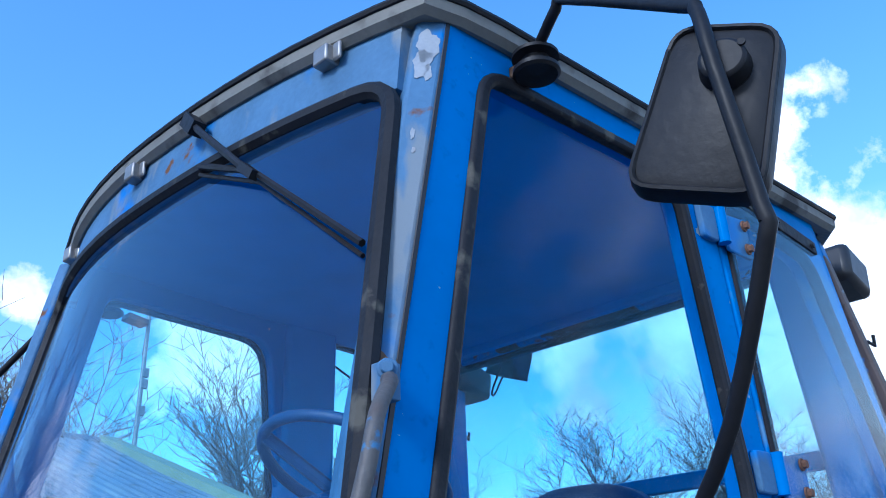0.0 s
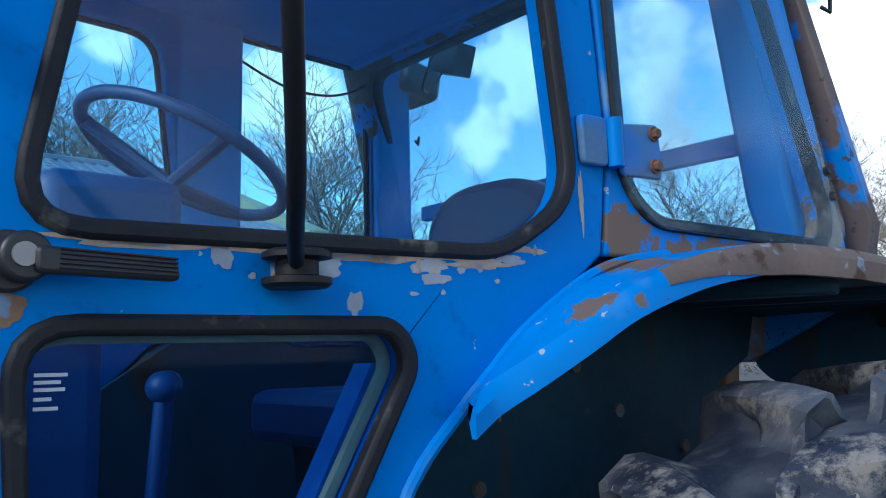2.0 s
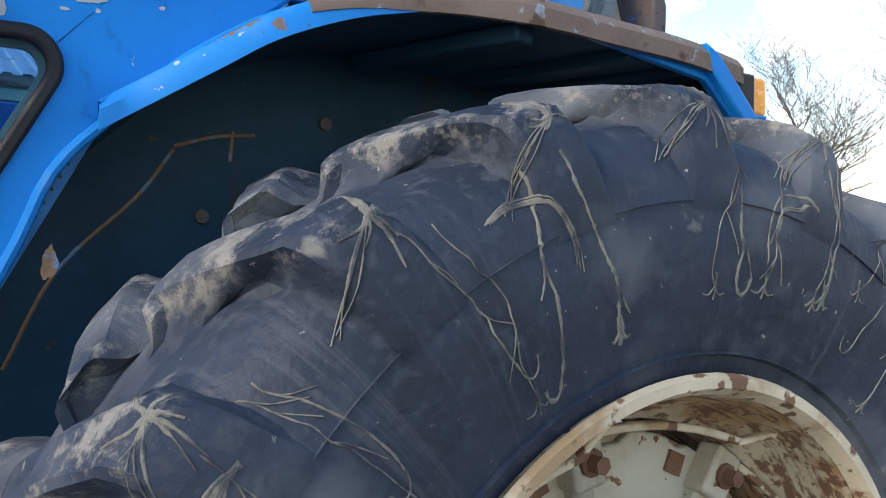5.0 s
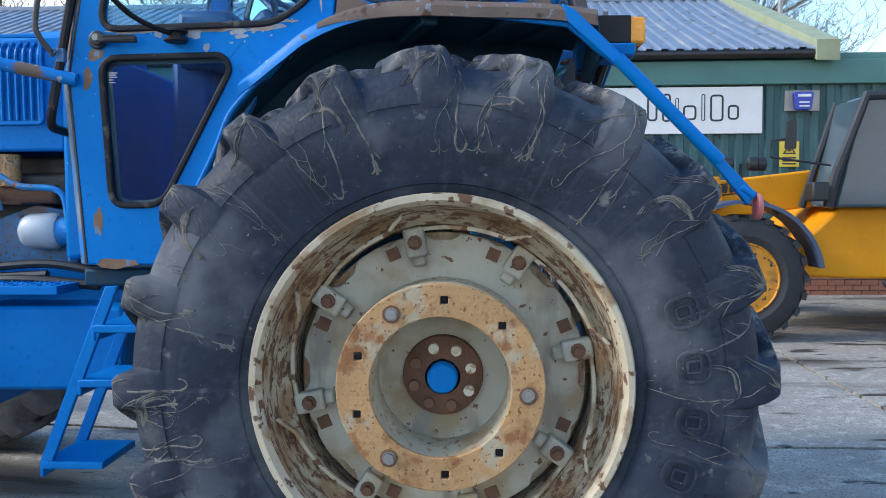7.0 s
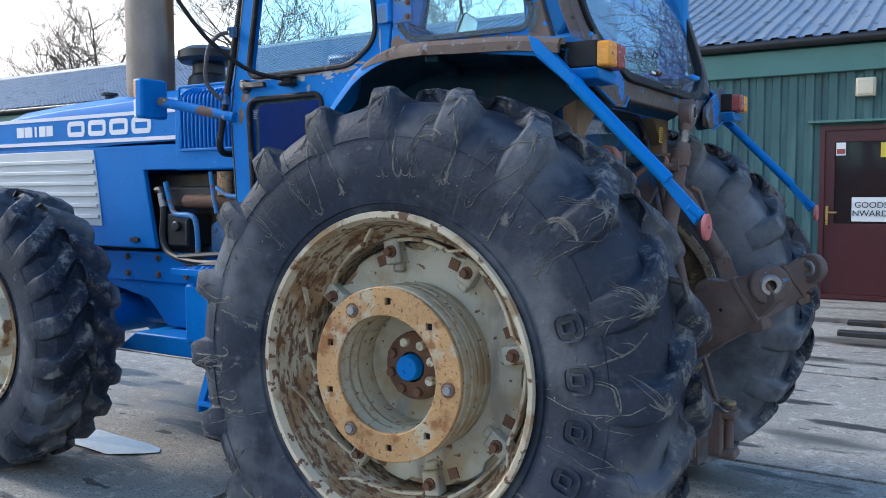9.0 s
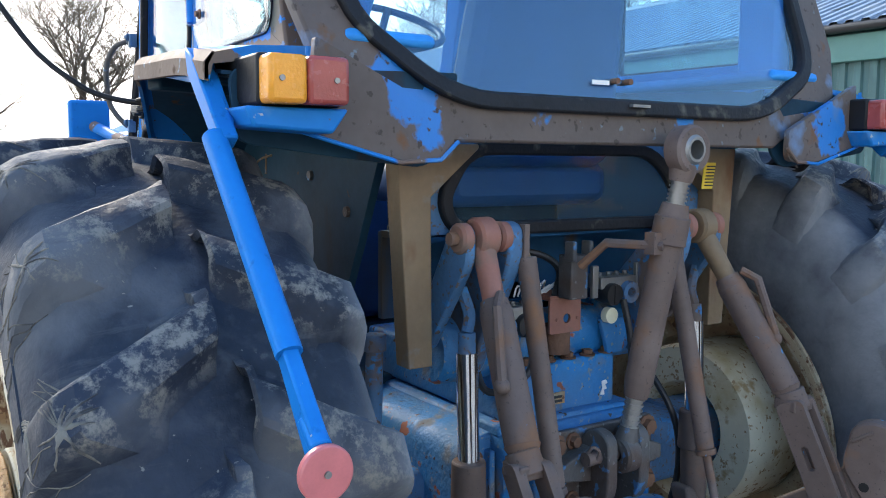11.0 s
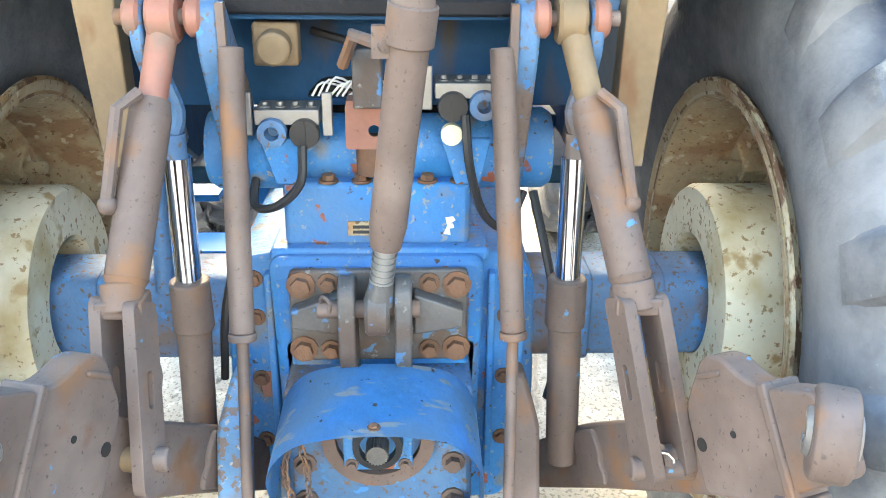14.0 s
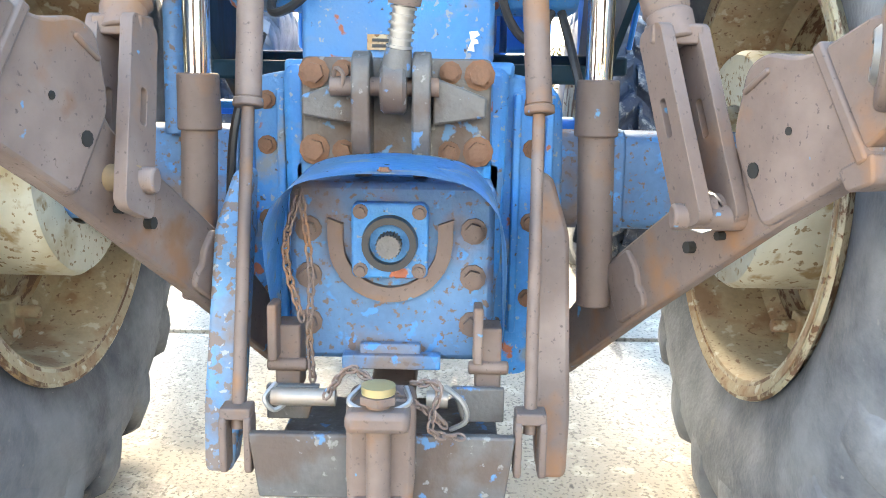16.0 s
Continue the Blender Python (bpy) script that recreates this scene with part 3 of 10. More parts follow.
def tube(bm, pts, r, seg=8, smooth=0, radii=None):
    if smooth:
        pts = spline(pts, smooth)
    pts = [Vector(p) for p in pts]
    n = len(pts)
    u, rings = None, []
    for i, p in enumerate(pts):
        d = (pts[min(i + 1, n - 1)] - pts[max(i - 1, 0)]).normalized()
        u = d.orthogonal().normalized() if u is None else (u - d * u.dot(d)).normalized()
        v = d.cross(u)
        rr = radii[i] if radii else r
        rings.append([bm.verts.new(p + (u * math.cos(6.2831853 * k / seg) + v * math.sin(6.2831853 * k / seg)) * rr) for k in range(seg)])
    for a, b in zip(rings, rings[1:]):
        ring_faces(bm, a, b)
    bm.faces.new(rings[0][::-1])
    bm.faces.new(rings[-1])


def lathe(bm, prof, c=(0, 0, 0), axis="y", seg=48, closed=False):
    """prof: (along, radius) pairs turned about an axis through c."""
    c = Vector(c)
    ex = {"x": Vector((1, 0, 0)), "y": Vector((0, 1, 0)), "z": Vector((0, 0, 1))}[axis]
    u = {"x": Vector((0, 1, 0)), "y": Vector((1, 0, 0)), "z": Vector((1, 0, 0))}[axis]
    v = ex.cross(u)
    rings = []
    for a, r in prof:
        rings.append([bm.verts.new(c + ex * a + (u * math.cos(6.2831853 * i / seg) + v * math.sin(6.2831853 * i / seg)) * max(r, 0.0005)) for i in range(seg)])
    for a, b in zip(rings, rings[1:]):
        ring_faces(bm, a, b)
    if closed:
        ring_faces(bm, rings[-1], rings[0])
    else:
        bm.faces.new(rings[0][::-1])
        bm.faces.new(rings[-1])


def rounded(pts, rad, n=5):
    """A polygon with its corners rounded; rad is one radius or one per corner."""
    out, k = [], len(pts)
    rads = rad if isinstance(rad, (list, tuple)) else [rad] * k
    for i in range(k):
        p, a, b = Vector(pts[i]), Vector(pts[i - 1]), Vector(pts[(i + 1) % k])
        da, db = (a - p), (b - p)
        r = min(rads[i], da.length * 0.49, db.length * 0.49)
        s, e = p + da.normalized() * r, p + db.normalized() * r
        for j in range(n + 1):
            t = j / n
            out.append(tuple(s * (1 - t) ** 2 + p * 2 * t * (1 - t) + e * t * t))
    return out


def offset(poly, d):
    """The polygon moved inwards by d (for anticlockwise order; outwards if clockwise)."""
    n, out = len(poly), []
    for i in range(n):
        p, a, b = Vector(poly[i]), Vector(poly[i - 1]), Vector(poly[(i + 1) % n])
        t = ((p - a).normalized() + (b - p).normalized()).normalized()
        out.append((p.x - t.y * d, p.y + t.x * d))
    return out


def area2(poly):
    return sum(poly[i - 1][0] * poly[i][1] - poly[i][0] * poly[i - 1][1] for i in range(len(poly)))


def inset(poly, d):
    return offset(poly, d if area2(poly) > 0 else -d)


def plate(bm, outer, holes, place, thick, step=0):
    """A flat sheet with holes: place(u, v, w) sets it in the world, w is 0 or thick."""
    keep = set(bm.verts)
    edges = []
    for loop in [outer] + list(holes):
        vs = [bm.verts.new((u, v, 0)) for u, v in loop]
        edges += [bm.edges.new((vs[i], vs[(i + 1) % len(vs)])) for i in range(len(vs))]
    faces = [g for g in bmesh.ops.triangle_fill(bm, use_beauty=True, edges=edges)["geom"] if isinstance(g, bmesh.types.BMFace)]
    ex = bmesh.ops.extrude_face_region(bm, geom=faces)["geom"]
    for v in ex:
        if isinstance(v, bmesh.types.BMVert):
            v.co.z = 1
    for v in bm.verts:
        if v not in keep:
            v.co = place(v.co.x, v.co.y, v.co.z * thick)


def band(bm, outer, inner, place, thick, lift=0.0):
    """A closed strip between two loops with as many points, thick deep."""
    n = len(outer)
    r = [[bm.verts.new(place(u, v, w)) for u, v in loop] for loop, w in ((outer, lift), (outer, lift + thick), (inner, lift + thick), (inner, lift))]
    for a, b in zip(r, r[1:] + r[:1]):
        ring_faces(bm, a, b)


def prism(bm, poly, place, a, b):
    lo = [bm.verts.new(place(u, v, a)) for u, v in poly]
    hi = [bm.verts.new(place(u, v, b)) for u, v in poly]
    ring_faces(bm, lo, hi)
    bm.faces.new(lo[::-1])
    bm.faces.new(hi)


def part(name, bm, mat, parent=None, label="", bev=0.0, seg=2, smooth=38, kind=""):
    bmesh.ops.recalc_face_normals(bm, faces=bm.faces)
    me = bpy.data.meshes.new(name)
    bm.to_mesh(me)
    bm.free()
    if mat:
        me.materials.append(mat)
    if smooth:
        me.polygons.foreach_set("use_smooth", [True] * len(me.polygons))
        me.set_sharp_from_angle(angle=radians(smooth))
    ob = new(name, me)
    if parent:
        ob.parent = parent
    if bev:
        md = ob.modifiers.new("bevel", "BEVEL")
        md.width, md.segments, md.limit_method, md.angle_limit = bev, seg, "ANGLE", radians(40)
    return tagged(ob, label, kind=kind)


def thing(name, label, category, at=(0, 0, 0), group="", kind=""):
    ob = new(name)
    ob.location = at
    return tagged(ob, label, category, group, kind)


def solo(name, bm, mat, label, category, group="", kind="", bev=0.0, smooth=38):
    ob = part(name, bm, mat, None, "", bev, smooth=smooth)
    return tagged(ob, label, category, group, kind)


def bolt(bm, p, d, r=0.012, h=0.01):
    p, d = Vector(p), Vector(d).normalized()
    rod(bm, p, p + d * h * 0.3, r * 1.5, seg=10)
    rod(bm, p + d * h * 0.3, p + d * h, r, seg=6)


def rise(x, y):
    """Height of the yard: it climbs a little towards the tractor's front and the building."""
    k = min(1, max(0, -x / 3.0))
    j = min(1, max(0, (y - 3.0) / 5.0))
    return -0.03 + 0.12 * k * k * (3 - 2 * k) * min(1, max(0, (14 + x) / 8)) + 0.12 * j * (1 - k)


# ---- yard and buildings ----
M_CONC = material("weathered_concrete", (0.315, 0.288, 0.246), 0.78, var=0.25, scale=1.3, bump=0.5, bump_scale=75,
                  layers=[((0.44, 0.41, 0.36), 14, 0.54, 0.1, 0.85, ONE), ((0.17, 0.155, 0.135), 80, 0.55, 0.06, 0.8, ONE), ((0.13, 0.12, 0.105), 1.1, 0.53, 0.09, 0.3, (0.35, 1.3, 1)), ((0.06, 0.055, 0.05), 4, 0.6, 0.03, 0.35, (0.28, 1.2, 1)), ((0.05, 0.047, 0.043), 9, 0.66, 0.03, 0.6, (0.4, 1, 1))])
M_GREEN = material("green_cladding", (0.036, 0.105, 0.108), 0.5, var=0.18, scale=1.2, bump=0.04, layers=[((0.065, 0.15, 0.15), 9, 0.52, 0.12, 0.65, (1, 1, 0.12)), ((0.022, 0.065, 0.07), 5, 0.58, 0.1, 0.6, (1, 1, 0.15)), ((0.12, 0.16, 0.12), 60, 0.68, 0.03, 0.8, ONE)])
M_FASCIA = material("green_fascia", (0.075, 0.2, 0.18), 0.5, var=0.1, scale=2)
M_ROOF = material("grey_sheet_roof", (0.16, 0.19, 0.24), 0.4, var=0.12, scale=1.5, bump=0.05, layers=[((0.26, 0.28, 0.3), 3, 0.55, 0.15, 0.6, (1, 0.3, 1)), ((0.1, 0.115, 0.12), 8, 0.6, 0.08, 0.7, (1, 0.2, 1)), ((0.25, 0.26, 0.2), 30, 0.66, 0.04, 0.8, ONE)])
M_DARKTRIM = material("black_gutter", (0.02, 0.02, 0.022), 0.4, var=0.15)
M_BRICK = material("red_brick", (0.36, 0.15, 0.09), 0.85, var=0.25, scale=9, bump=0.25, bump_scale=60)
M_MORTAR = material("mortar", (0.3, 0.28, 0.25), 0.9, var=0.15, scale=20)
M_MAROON = material("maroon_door_frame", (0.07, 0.012, 0.016), 0.35, var=0.1)
M_CARD = material("white_card", (0.8, 0.8, 0.78), 0.6, var=0.04)
M_BARGE = material("lichen_barge_board", (0.3, 0.33, 0.2), 0.7, var=0.2, scale=3)
flat = lambda u, v, w: Vector((u, v, w))

ground = new("ground", None)
bm = bmesh.new()
xs = sorted(set([-400, -200, -100, -60, -40, -25] + [round(-18 + 0.75 * i, 2) for i in range(57)] + [30, 40, 55, 80, 120, 200, 400]))
ys = sorted(set([-400, -200, -100, -60, -40, -25] + [round(-15 + 0.75 * i, 2) for i in range(48)] + [25, 40, 60, 100, 200, 400]))
grid = [[bm.verts.new((x, y, rise(x, y) - 0.03)) for y in ys] for x in xs]
for i in range(len(xs) - 1):
    for j in range(len(ys) - 1):
        bm.faces.new((grid[i][j], grid[i + 1][j], grid[i + 1][j + 1], grid[i][j + 1]))
bpy.data.objects.remove(ground)
ground = solo("ground", bm, material("dusty_joint_concrete", (0.11, 0.1, 0.088), 0.9, var=0.35, scale=2, bump=0.4), "broad grey concrete yard, damp in patches, with gritty joints", "ground", kind="structure")


def slab(x0, y0, x1, y1):
    bm = bmesh.new()
    g = 0.022
    n = 5
    v = [[bm.verts.new((x0 + g + (x1 - x0 - 2 * g) * i / n, y0 + g + (y1 - y0 - 2 * g) * j / n, 0)) for j in range(n + 1)] for i in range(n + 1)]
    for row in v:
        for p in row:
            p.co.z = rise(p.co.x, p.co.y)
    for i in range(n):
        for j in range(n):
            bm.faces.new((v[i][j], v[i + 1][j], v[i + 1][j + 1], v[i][j + 1]))
    rim = [v[i][0] for i in range(n)] + [v[n][j] for j in range(n)] + [v[i][n] for i in range(n, 0, -1)] + [v[0][j] for j in range(n, 0, -1)]
    low = [bm.verts.new((p.co.x, p.co.y, p.co.z - 0.05)) for p in rim]
    ring_faces(bm, rim, low)
    part("concrete_slab", bm, M_CONC, ground)


bm = bmesh.new()
pud = [(-2.45 + 0.32 * math.cos(a) * (1 + 0.25 * math.sin(3 * a)), -0.52 + 0.17 * math.sin(a) * (1 + 0.3 * math.cos(2 * a))) for a in [i * 0.3142 for i in range(20)]]
vs = [bm.verts.new((x, y, rise(x, y) + 0.006)) for x, y in pud]
bm.faces.new(vs)
solo("puddle", bm, material("puddle_water", (0.06, 0.06, 0.06), 0.03, var=0.05, spec=0.8), "shallow rain puddle lying on the concrete yard", "puddle", smooth=0)

# the long workshop behind the tractor
WY, BX0, BX1, EAVE, RIDGE_Y, RIDGE_Z = 8.3, -30.0, 4.5, 3.36, 12.8, 5.1


def corrugated(bm, x0, x1, z0, z1, y, pitch=0.2, depth=0.03):
    """Box-profile sheet standing in the xz plane, facing -y."""
    pts, x = [], x0
    while x < x1 - 1e-6:
        for dx, dy in ((0, 0), (0.34, 0), (0.44, -1), (0.9, -1)):
            pts.append((min(x + dx * pitch, x1), y + dy * depth))
        x += pitch
    pts.append((x1, y))
    lo = [bm.verts.new((px, py, z0)) for px, py in pts]
    hi = [bm.verts.new((px, py, z1)) for px, py in pts]
    for i in range(len(pts) - 1):
        bm.faces.new((lo[i], lo[i + 1], hi[i + 1], hi[i]))


bld = thing("workshop_building", "long green sheet-clad workshop with a grey corrugated roof and low brick plinth", "building", (0, WY, 0), kind="structure")
off = Matrix.Translation((0, -WY, 0))


def b_part(name, bm, mat, parent=bld, label="", bev=0.0, smooth=38):
    if parent is bld:
        bmesh.ops.transform(bm, matrix=off, verts=bm.verts)
    return part(name, bm, mat, parent, label, bev, smooth=smooth)


DX0, DX1, DZ1 = -0.13, 0.86, 2.27
for x0, x1, z0, z1 in ((BX0, DX0, 0.38, EAVE - 0.42), (DX1, 14.0, 0.38, EAVE - 0.42), (DX0, DX1, DZ1 + 0.03, EAVE - 0.42)):
    bm = bmesh.new()
    corrugated(bm, x0, x1, z0, z1, WY)
    b_part("wall_sheet", bm, M_GREEN, smooth=0)
for x0, x1 in ((BX0, DX0), (DX1, 14.0)):
    bm = bmesh.new()
    box(bm, ((x0 + x1) / 2, WY + 0.16, EAVE / 2 - 0.1), (x1 - x0, 0.24, EAVE + 0.2))
    b_part("wall_backing", bm, M_FASCIA)
    bm = bmesh.new()
    box(bm, ((x0 + x1) / 2, WY + 0.015, 0.15), (x1 - x0, 0.05, 0.46))
    b_part("plinth_mortar", bm, M_MORTAR)
bm = bmesh.new()
box(bm, ((DX0 + DX1) / 2, WY + 0.16, (DZ1 + EAVE) / 2), (DX1 - DX0, 0.24, EAVE - DZ1))
b_part("lintel", bm, M_FASCIA)
brick_mesh = None
for row in range(5):
    for side, (x0, x1) in enumerate(((-6.0, DX0), (DX1, 6.5))):
        x = x0 - (0.11 if row % 2 else 0)
        while x < x1 - 0.05:
            a, b_ = max(x, x0), min(x + 0.215, x1)
            if b_ - a > 0.04:
                if brick_mesh is None:
                    bm = bmesh.new()
                    box(bm, (0, 0, 0), (0.215, 0.03, 0.065))
                    ob = part("brick", bm, M_BRICK, bld, smooth=0)
                    brick_mesh = ob.data
                else:
                    ob = new("brick", brick_mesh)
                    ob.parent = bld
                ob.location = ((a + b_) / 2, -0.02, 0.04 + row * 0.075)
                ob.scale = ((b_ - a) / 0.215, 1, 1)
            x += 0.225
bm = bmesh.new()
box(bm, ((BX0 + 14) / 2, WY - 0.06, EAVE - 0.27), (14 - BX0, 0.10, 0.32))
b_part("fascia", bm, M_FASCIA, bev=0.01)
bm = bmesh.new()
rod(bm, (BX0, WY - 0.2, EAVE - 0.04), (BX1, WY - 0.2, EAVE - 0.04), 0.06, seg=12)
for i in range(12):
    rod(bm, (BX1 - 0.3 - i * 2.4, WY - 0.2, EAVE - 0.04), (BX1 - 0.38 - i * 2.4, WY - 0.2, EAVE - 0.04), 0.068, seg=12)
b_part("gutter", bm, M_DARKTRIM)
bm = bmesh.new()
pitch, x, pts = 0.2, BX0, []
while x < BX1 - 1e-6:
    pts += [(x, 0.0), (x + 0.08, 0.0), (x + 0.1, 0.03), (x + 0.18, 0.03)]
    x += pitch
rings = []
for y, z in ((WY - 0.25, EAVE + 0.0), ((WY + RIDGE_Y) / 2, (EAVE + RIDGE_Z) / 2), (RIDGE_Y, RIDGE_Z)):
    rings.append([bm.verts.new((px, y, z + dz)) for px, dz in pts])
for a, b_ in zip(rings, rings[1:]):
    for i in range(len(pts) - 1):
        bm.faces.new((a[i], a[i + 1], b_[i + 1], b_[i]))
b_part("roof_sheet", bm, M_ROOF, smooth=0)
bm = bmesh.new()
rod(bm, (BX0, RIDGE_Y, RIDGE_Z), (BX1, RIDGE_Y, RIDGE_Z), 0.09, seg=8)
b_part("ridge_cap", bm, M_ROOF)
bm = bmesh.new()
prism(bm, [(WY - 0.3, EAVE - 0.15), (RIDGE_Y, RIDGE_Z - 0.15), (RIDGE_Y, RIDGE_Z + 0.12), (WY - 0.3, EAVE + 0.12)], lambda u, v, w: Vector((w, u, v)), BX1, BX1 + 0.3)
b_part("barge_board", bm, M_BARGE)
bm = bmesh.new()
prism(bm, [(RIDGE_Y, RIDGE_Z), (RIDGE_Y + 4.5, EAVE), (RIDGE_Y + 4.5, 0), (RIDGE_Y, 0)], lambda u, v, w: Vector((w, u, v)), BX0, BX1)
b_part("rear_half", bm, M_ROOF)

# goods door
door = thing("door_1", "maroon framed glazed workshop door with a notice in its pane, shut", "door", ((DX0 + DX1) / 2, WY, 0.1), kind="structure")
dm = Matrix.Translation((-(DX0 + DX1) / 2, -WY, -0.1))


def d_part(name, bm, mat, label="", bev=0.004):
    bmesh.ops.transform(bm, matrix=dm, verts=bm.verts)
    return part(name, bm, mat, door, label, bev)


xz = lambda u, v, w: Vector((u, w, v))
fr = [(DX0, 0.1), (DX1, 0.1), (DX1, DZ1), (DX0, DZ1)]
bm = bmesh.new()
band(bm, fr, [(DX0 + 0.06, 0.16), (DX1 - 0.06, 0.16), (DX1 - 0.06, DZ1 - 0.06), (DX0 + 0.06, DZ1 - 0.06)], xz, 0.12, WY - 0.03)
d_part("door_frame", bm, M_MAROON)
bm = bmesh.new()
leaf = [(DX0 + 0.06, 0.16), (DX1 - 0.06, 0.16), (DX1 - 0.06, DZ1 - 0.06), (DX0 + 0.06, DZ1 - 0.06)]
plate(bm, leaf, [[(DX0 + 0.17, 1.05), (DX1 - 0.17, 1.05), (DX1 - 0.17, DZ1 - 0.2), (DX0 + 0.17, DZ1 - 0.2)]], lambda u, v, w: Vector((u, WY + w, v)), 0.05)
d_part("door_leaf", bm, M_MAROON)
bm = bmesh.new()
box(bm, ((DX0 + DX1) / 2, WY + 0.03, (1.05 + DZ1 - 0.2) / 2), (DX1 - DX0 - 0.32, 0.01, DZ1 - 1.22))
d_part("pane", bm, material("dark_door_glass", (0.03, 0.02, 0.02), 0.06, var=0.1), bev=0)
bm = bmesh.new()
box(bm, ((DX0 + DX1) / 2 + 0.1, WY + 0.02, 1.23), (0.44, 0.006, 0.3))
d_part("notice", bm, M_CARD, "white printed notice", 0)
bm = bmesh.new()
box(bm, (DX0 + 0.24, WY - 0.005, 1.98), (0.11, 0.006, 0.16))
d_part("sticker", bm, M_CARD, "white and red safety sticker", 0)
bm = bmesh.new()
box(bm, (DX1 - 0.24, WY - 0.005, 1.96), (0.13, 0.006, 0.18))
d_part("sticker", bm, M_YELLOWTAG, "yellow camera warning sticker", 0)
bm = bmesh.new()
box(bm, (DX0 + 0.24, WY - 0.010, 1.95), (0.09, 0.006, 0.06))
d_part("sticker_print", bm, M_REDLENS, "", 0)
for z in (0.3, 1.2, 2.05):
    bm = bmesh.new()
    box(bm, (DX1 - 0.06, WY - 0.03, z), (0.12, 0.03, 0.05))
    d_part("hinge", bm, M_CARD)
bm = bmesh.new()
box(bm, (DX0 + 0.1, WY - 0.03, 1.15), (0.03, 0.02, 0.24))
rod(bm, (DX0 + 0.1, WY - 0.06, 1.19), (DX0 + 0.22, WY - 0.06, 1.19), 0.012)
d_part("handle", bm, material("brass_handle", (0.6, 0.42, 0.14), 0.3, metal=0.9, var=0.1))


def lettering(text, size, at, mat, parent, rot=(90, 0, 0), depth=0.002):
    cu = bpy.data.curves.new("lettering", "FONT")
    cu.body, cu.size, cu.extrude, cu.align_x, cu.align_y = text, size, depth, "CENTER", "CENTER"
    tmp = bpy.data.objects.new("lettering", cu)
    scene.collection.objects.link(tmp)
    me = bpy.data.meshes.new_from_object(tmp.evaluated_get(bpy.context.evaluated_depsgraph_get()))
    bpy.data.objects.remove(tmp)
    me.materials.clear()
    me.materials.append(mat)
    ob = new("lettering", me)
    ob.matrix_basis = pose(*at, *rot)
    if parent:
        ob.parent = parent
    return ob


lettering("GOODS\nINWARDS", 0.105, (0.1, 0.012, 1.13), M_INK, door)
bm = bmesh.new()
box(bm, (0.365, WY - 0.08, DZ1 + 0.05), (1.25, 0.12, 0.03))
solo("door_canopy", bm, M_FASCIA, "narrow green drip flashing over the maroon door", "flashing", kind="structure", bev=0.004)
bm = bmesh.new()
box(bm, (0.38, WY - 0.1, 2.72), (0.22, 0.12, 0.22))
box(bm, (0.38, WY - 0.165, 2.72), (0.18, 0.02, 0.18))
solo("wall_floodlight", bm, material("cream_lamp_housing", (0.62, 0.56, 0.42), 0.5, var=0.1), "square cream floodlight on the green wall above the door", "floodlight", bev=0.01)

# company sign, its brand shown as plain shapes
SX0, SX1, SZ0, SZ1 = 1.55, 3.88, 2.28, 2.905
sign = thing("wall_sign", "long white sign board with dark green shapes on the cladding", "sign", ((SX0 + SX1) / 2, WY - 0.06, (SZ0 + SZ1) / 2))
bm = bmesh.new()
box(bm, (0, 0, 0), (SX1 - SX0, 0.03, SZ1 - SZ0))
part("board", bm, M_CARD, sign, bev=0.004)
M_SIGNINK = material("dark_green_ink", (0.02, 0.045, 0.04), 0.5, var=0.08)
bm = bmesh.new()
band(bm, [(-0.86 + 0.165 * math.cos(a), 0.17 * math.sin(a)) for a in [i * 0.19635 for i in range(32)]], [(-0.86 + 0.14 * math.cos(a), 0.145 * math.sin(a)) for a in [i * 0.19635 for i in range(32)]], lambda u, v, w: Vector((u, -0.015 - w, v)), 0.004)
part("emblem_ring", bm, M_SIGNINK, sign, "dark ring emblem")
for k in range(3):
    bm = bmesh.new()
    tube(bm, [(-0.93 + 0.02 * k, -0.017, -0.11 + k * 0.05), (-0.86, -0.017, -0.06 + k * 0.05), (-0.76, -0.017, -0.05 + k * 0.055)], 0.016, 6, 5)
    part("emblem_stripe", bm, material("leaf_green_ink", (0.16, 0.4, 0.1), 0.5, var=0.1), sign, "light green stripe")
for x, w, h, dz in ((-0.52, 0.17, 0.2, -0.03), (-0.3, 0.14, 0.34, 0.03), (-0.11, 0.12, 0.38, 0.04), (0.03, 0.05, 0.3, 0.02), (0.2, 0.18, 0.2, -0.03), (0.38, 0.05, 0.36, 0.04), (0.56, 0.18, 0.36, 0.03), (0.78, 0.15, 0.2, -0.03)):
    bm = bmesh.new()
    o = rounded([(x - w / 2, dz - h / 2), (x + w / 2, dz - h / 2), (x + w / 2, dz + h / 2), (x - w / 2, dz + h / 2)], 0.06)
    band(bm, o, inset(o, 0.026 if w > 0.06 else 0.012), lambda u, v, ww: Vector((u, -0.015 - ww, v)), 0.004)
    part("sign_shape", bm, M_SIGNINK, sign)
alarm = thing("alarm_box", "blue and white alarm box on a grey plate on the wall", "alarm box", (4.4, WY - 0.06, 2.68))
bm = bmesh.new()
box(bm, (0, 0, 0.03), (0.46, 0.03, 0.27))
part("backplate", bm, M_STEEL, alarm)
bm = bmesh.new()
prism(bm, rounded([(-0.13, 0.14), (0.13, 0.14), (0.1, -0.1), (-0.1, -0.1)], 0.03), lambda u, v, w: Vector((u, w, v)), -0.1, -0.01)
part("case", bm, material("alarm_blue", (0.03, 0.06, 0.4), 0.4, var=0.05), alarm, bev=0.01)
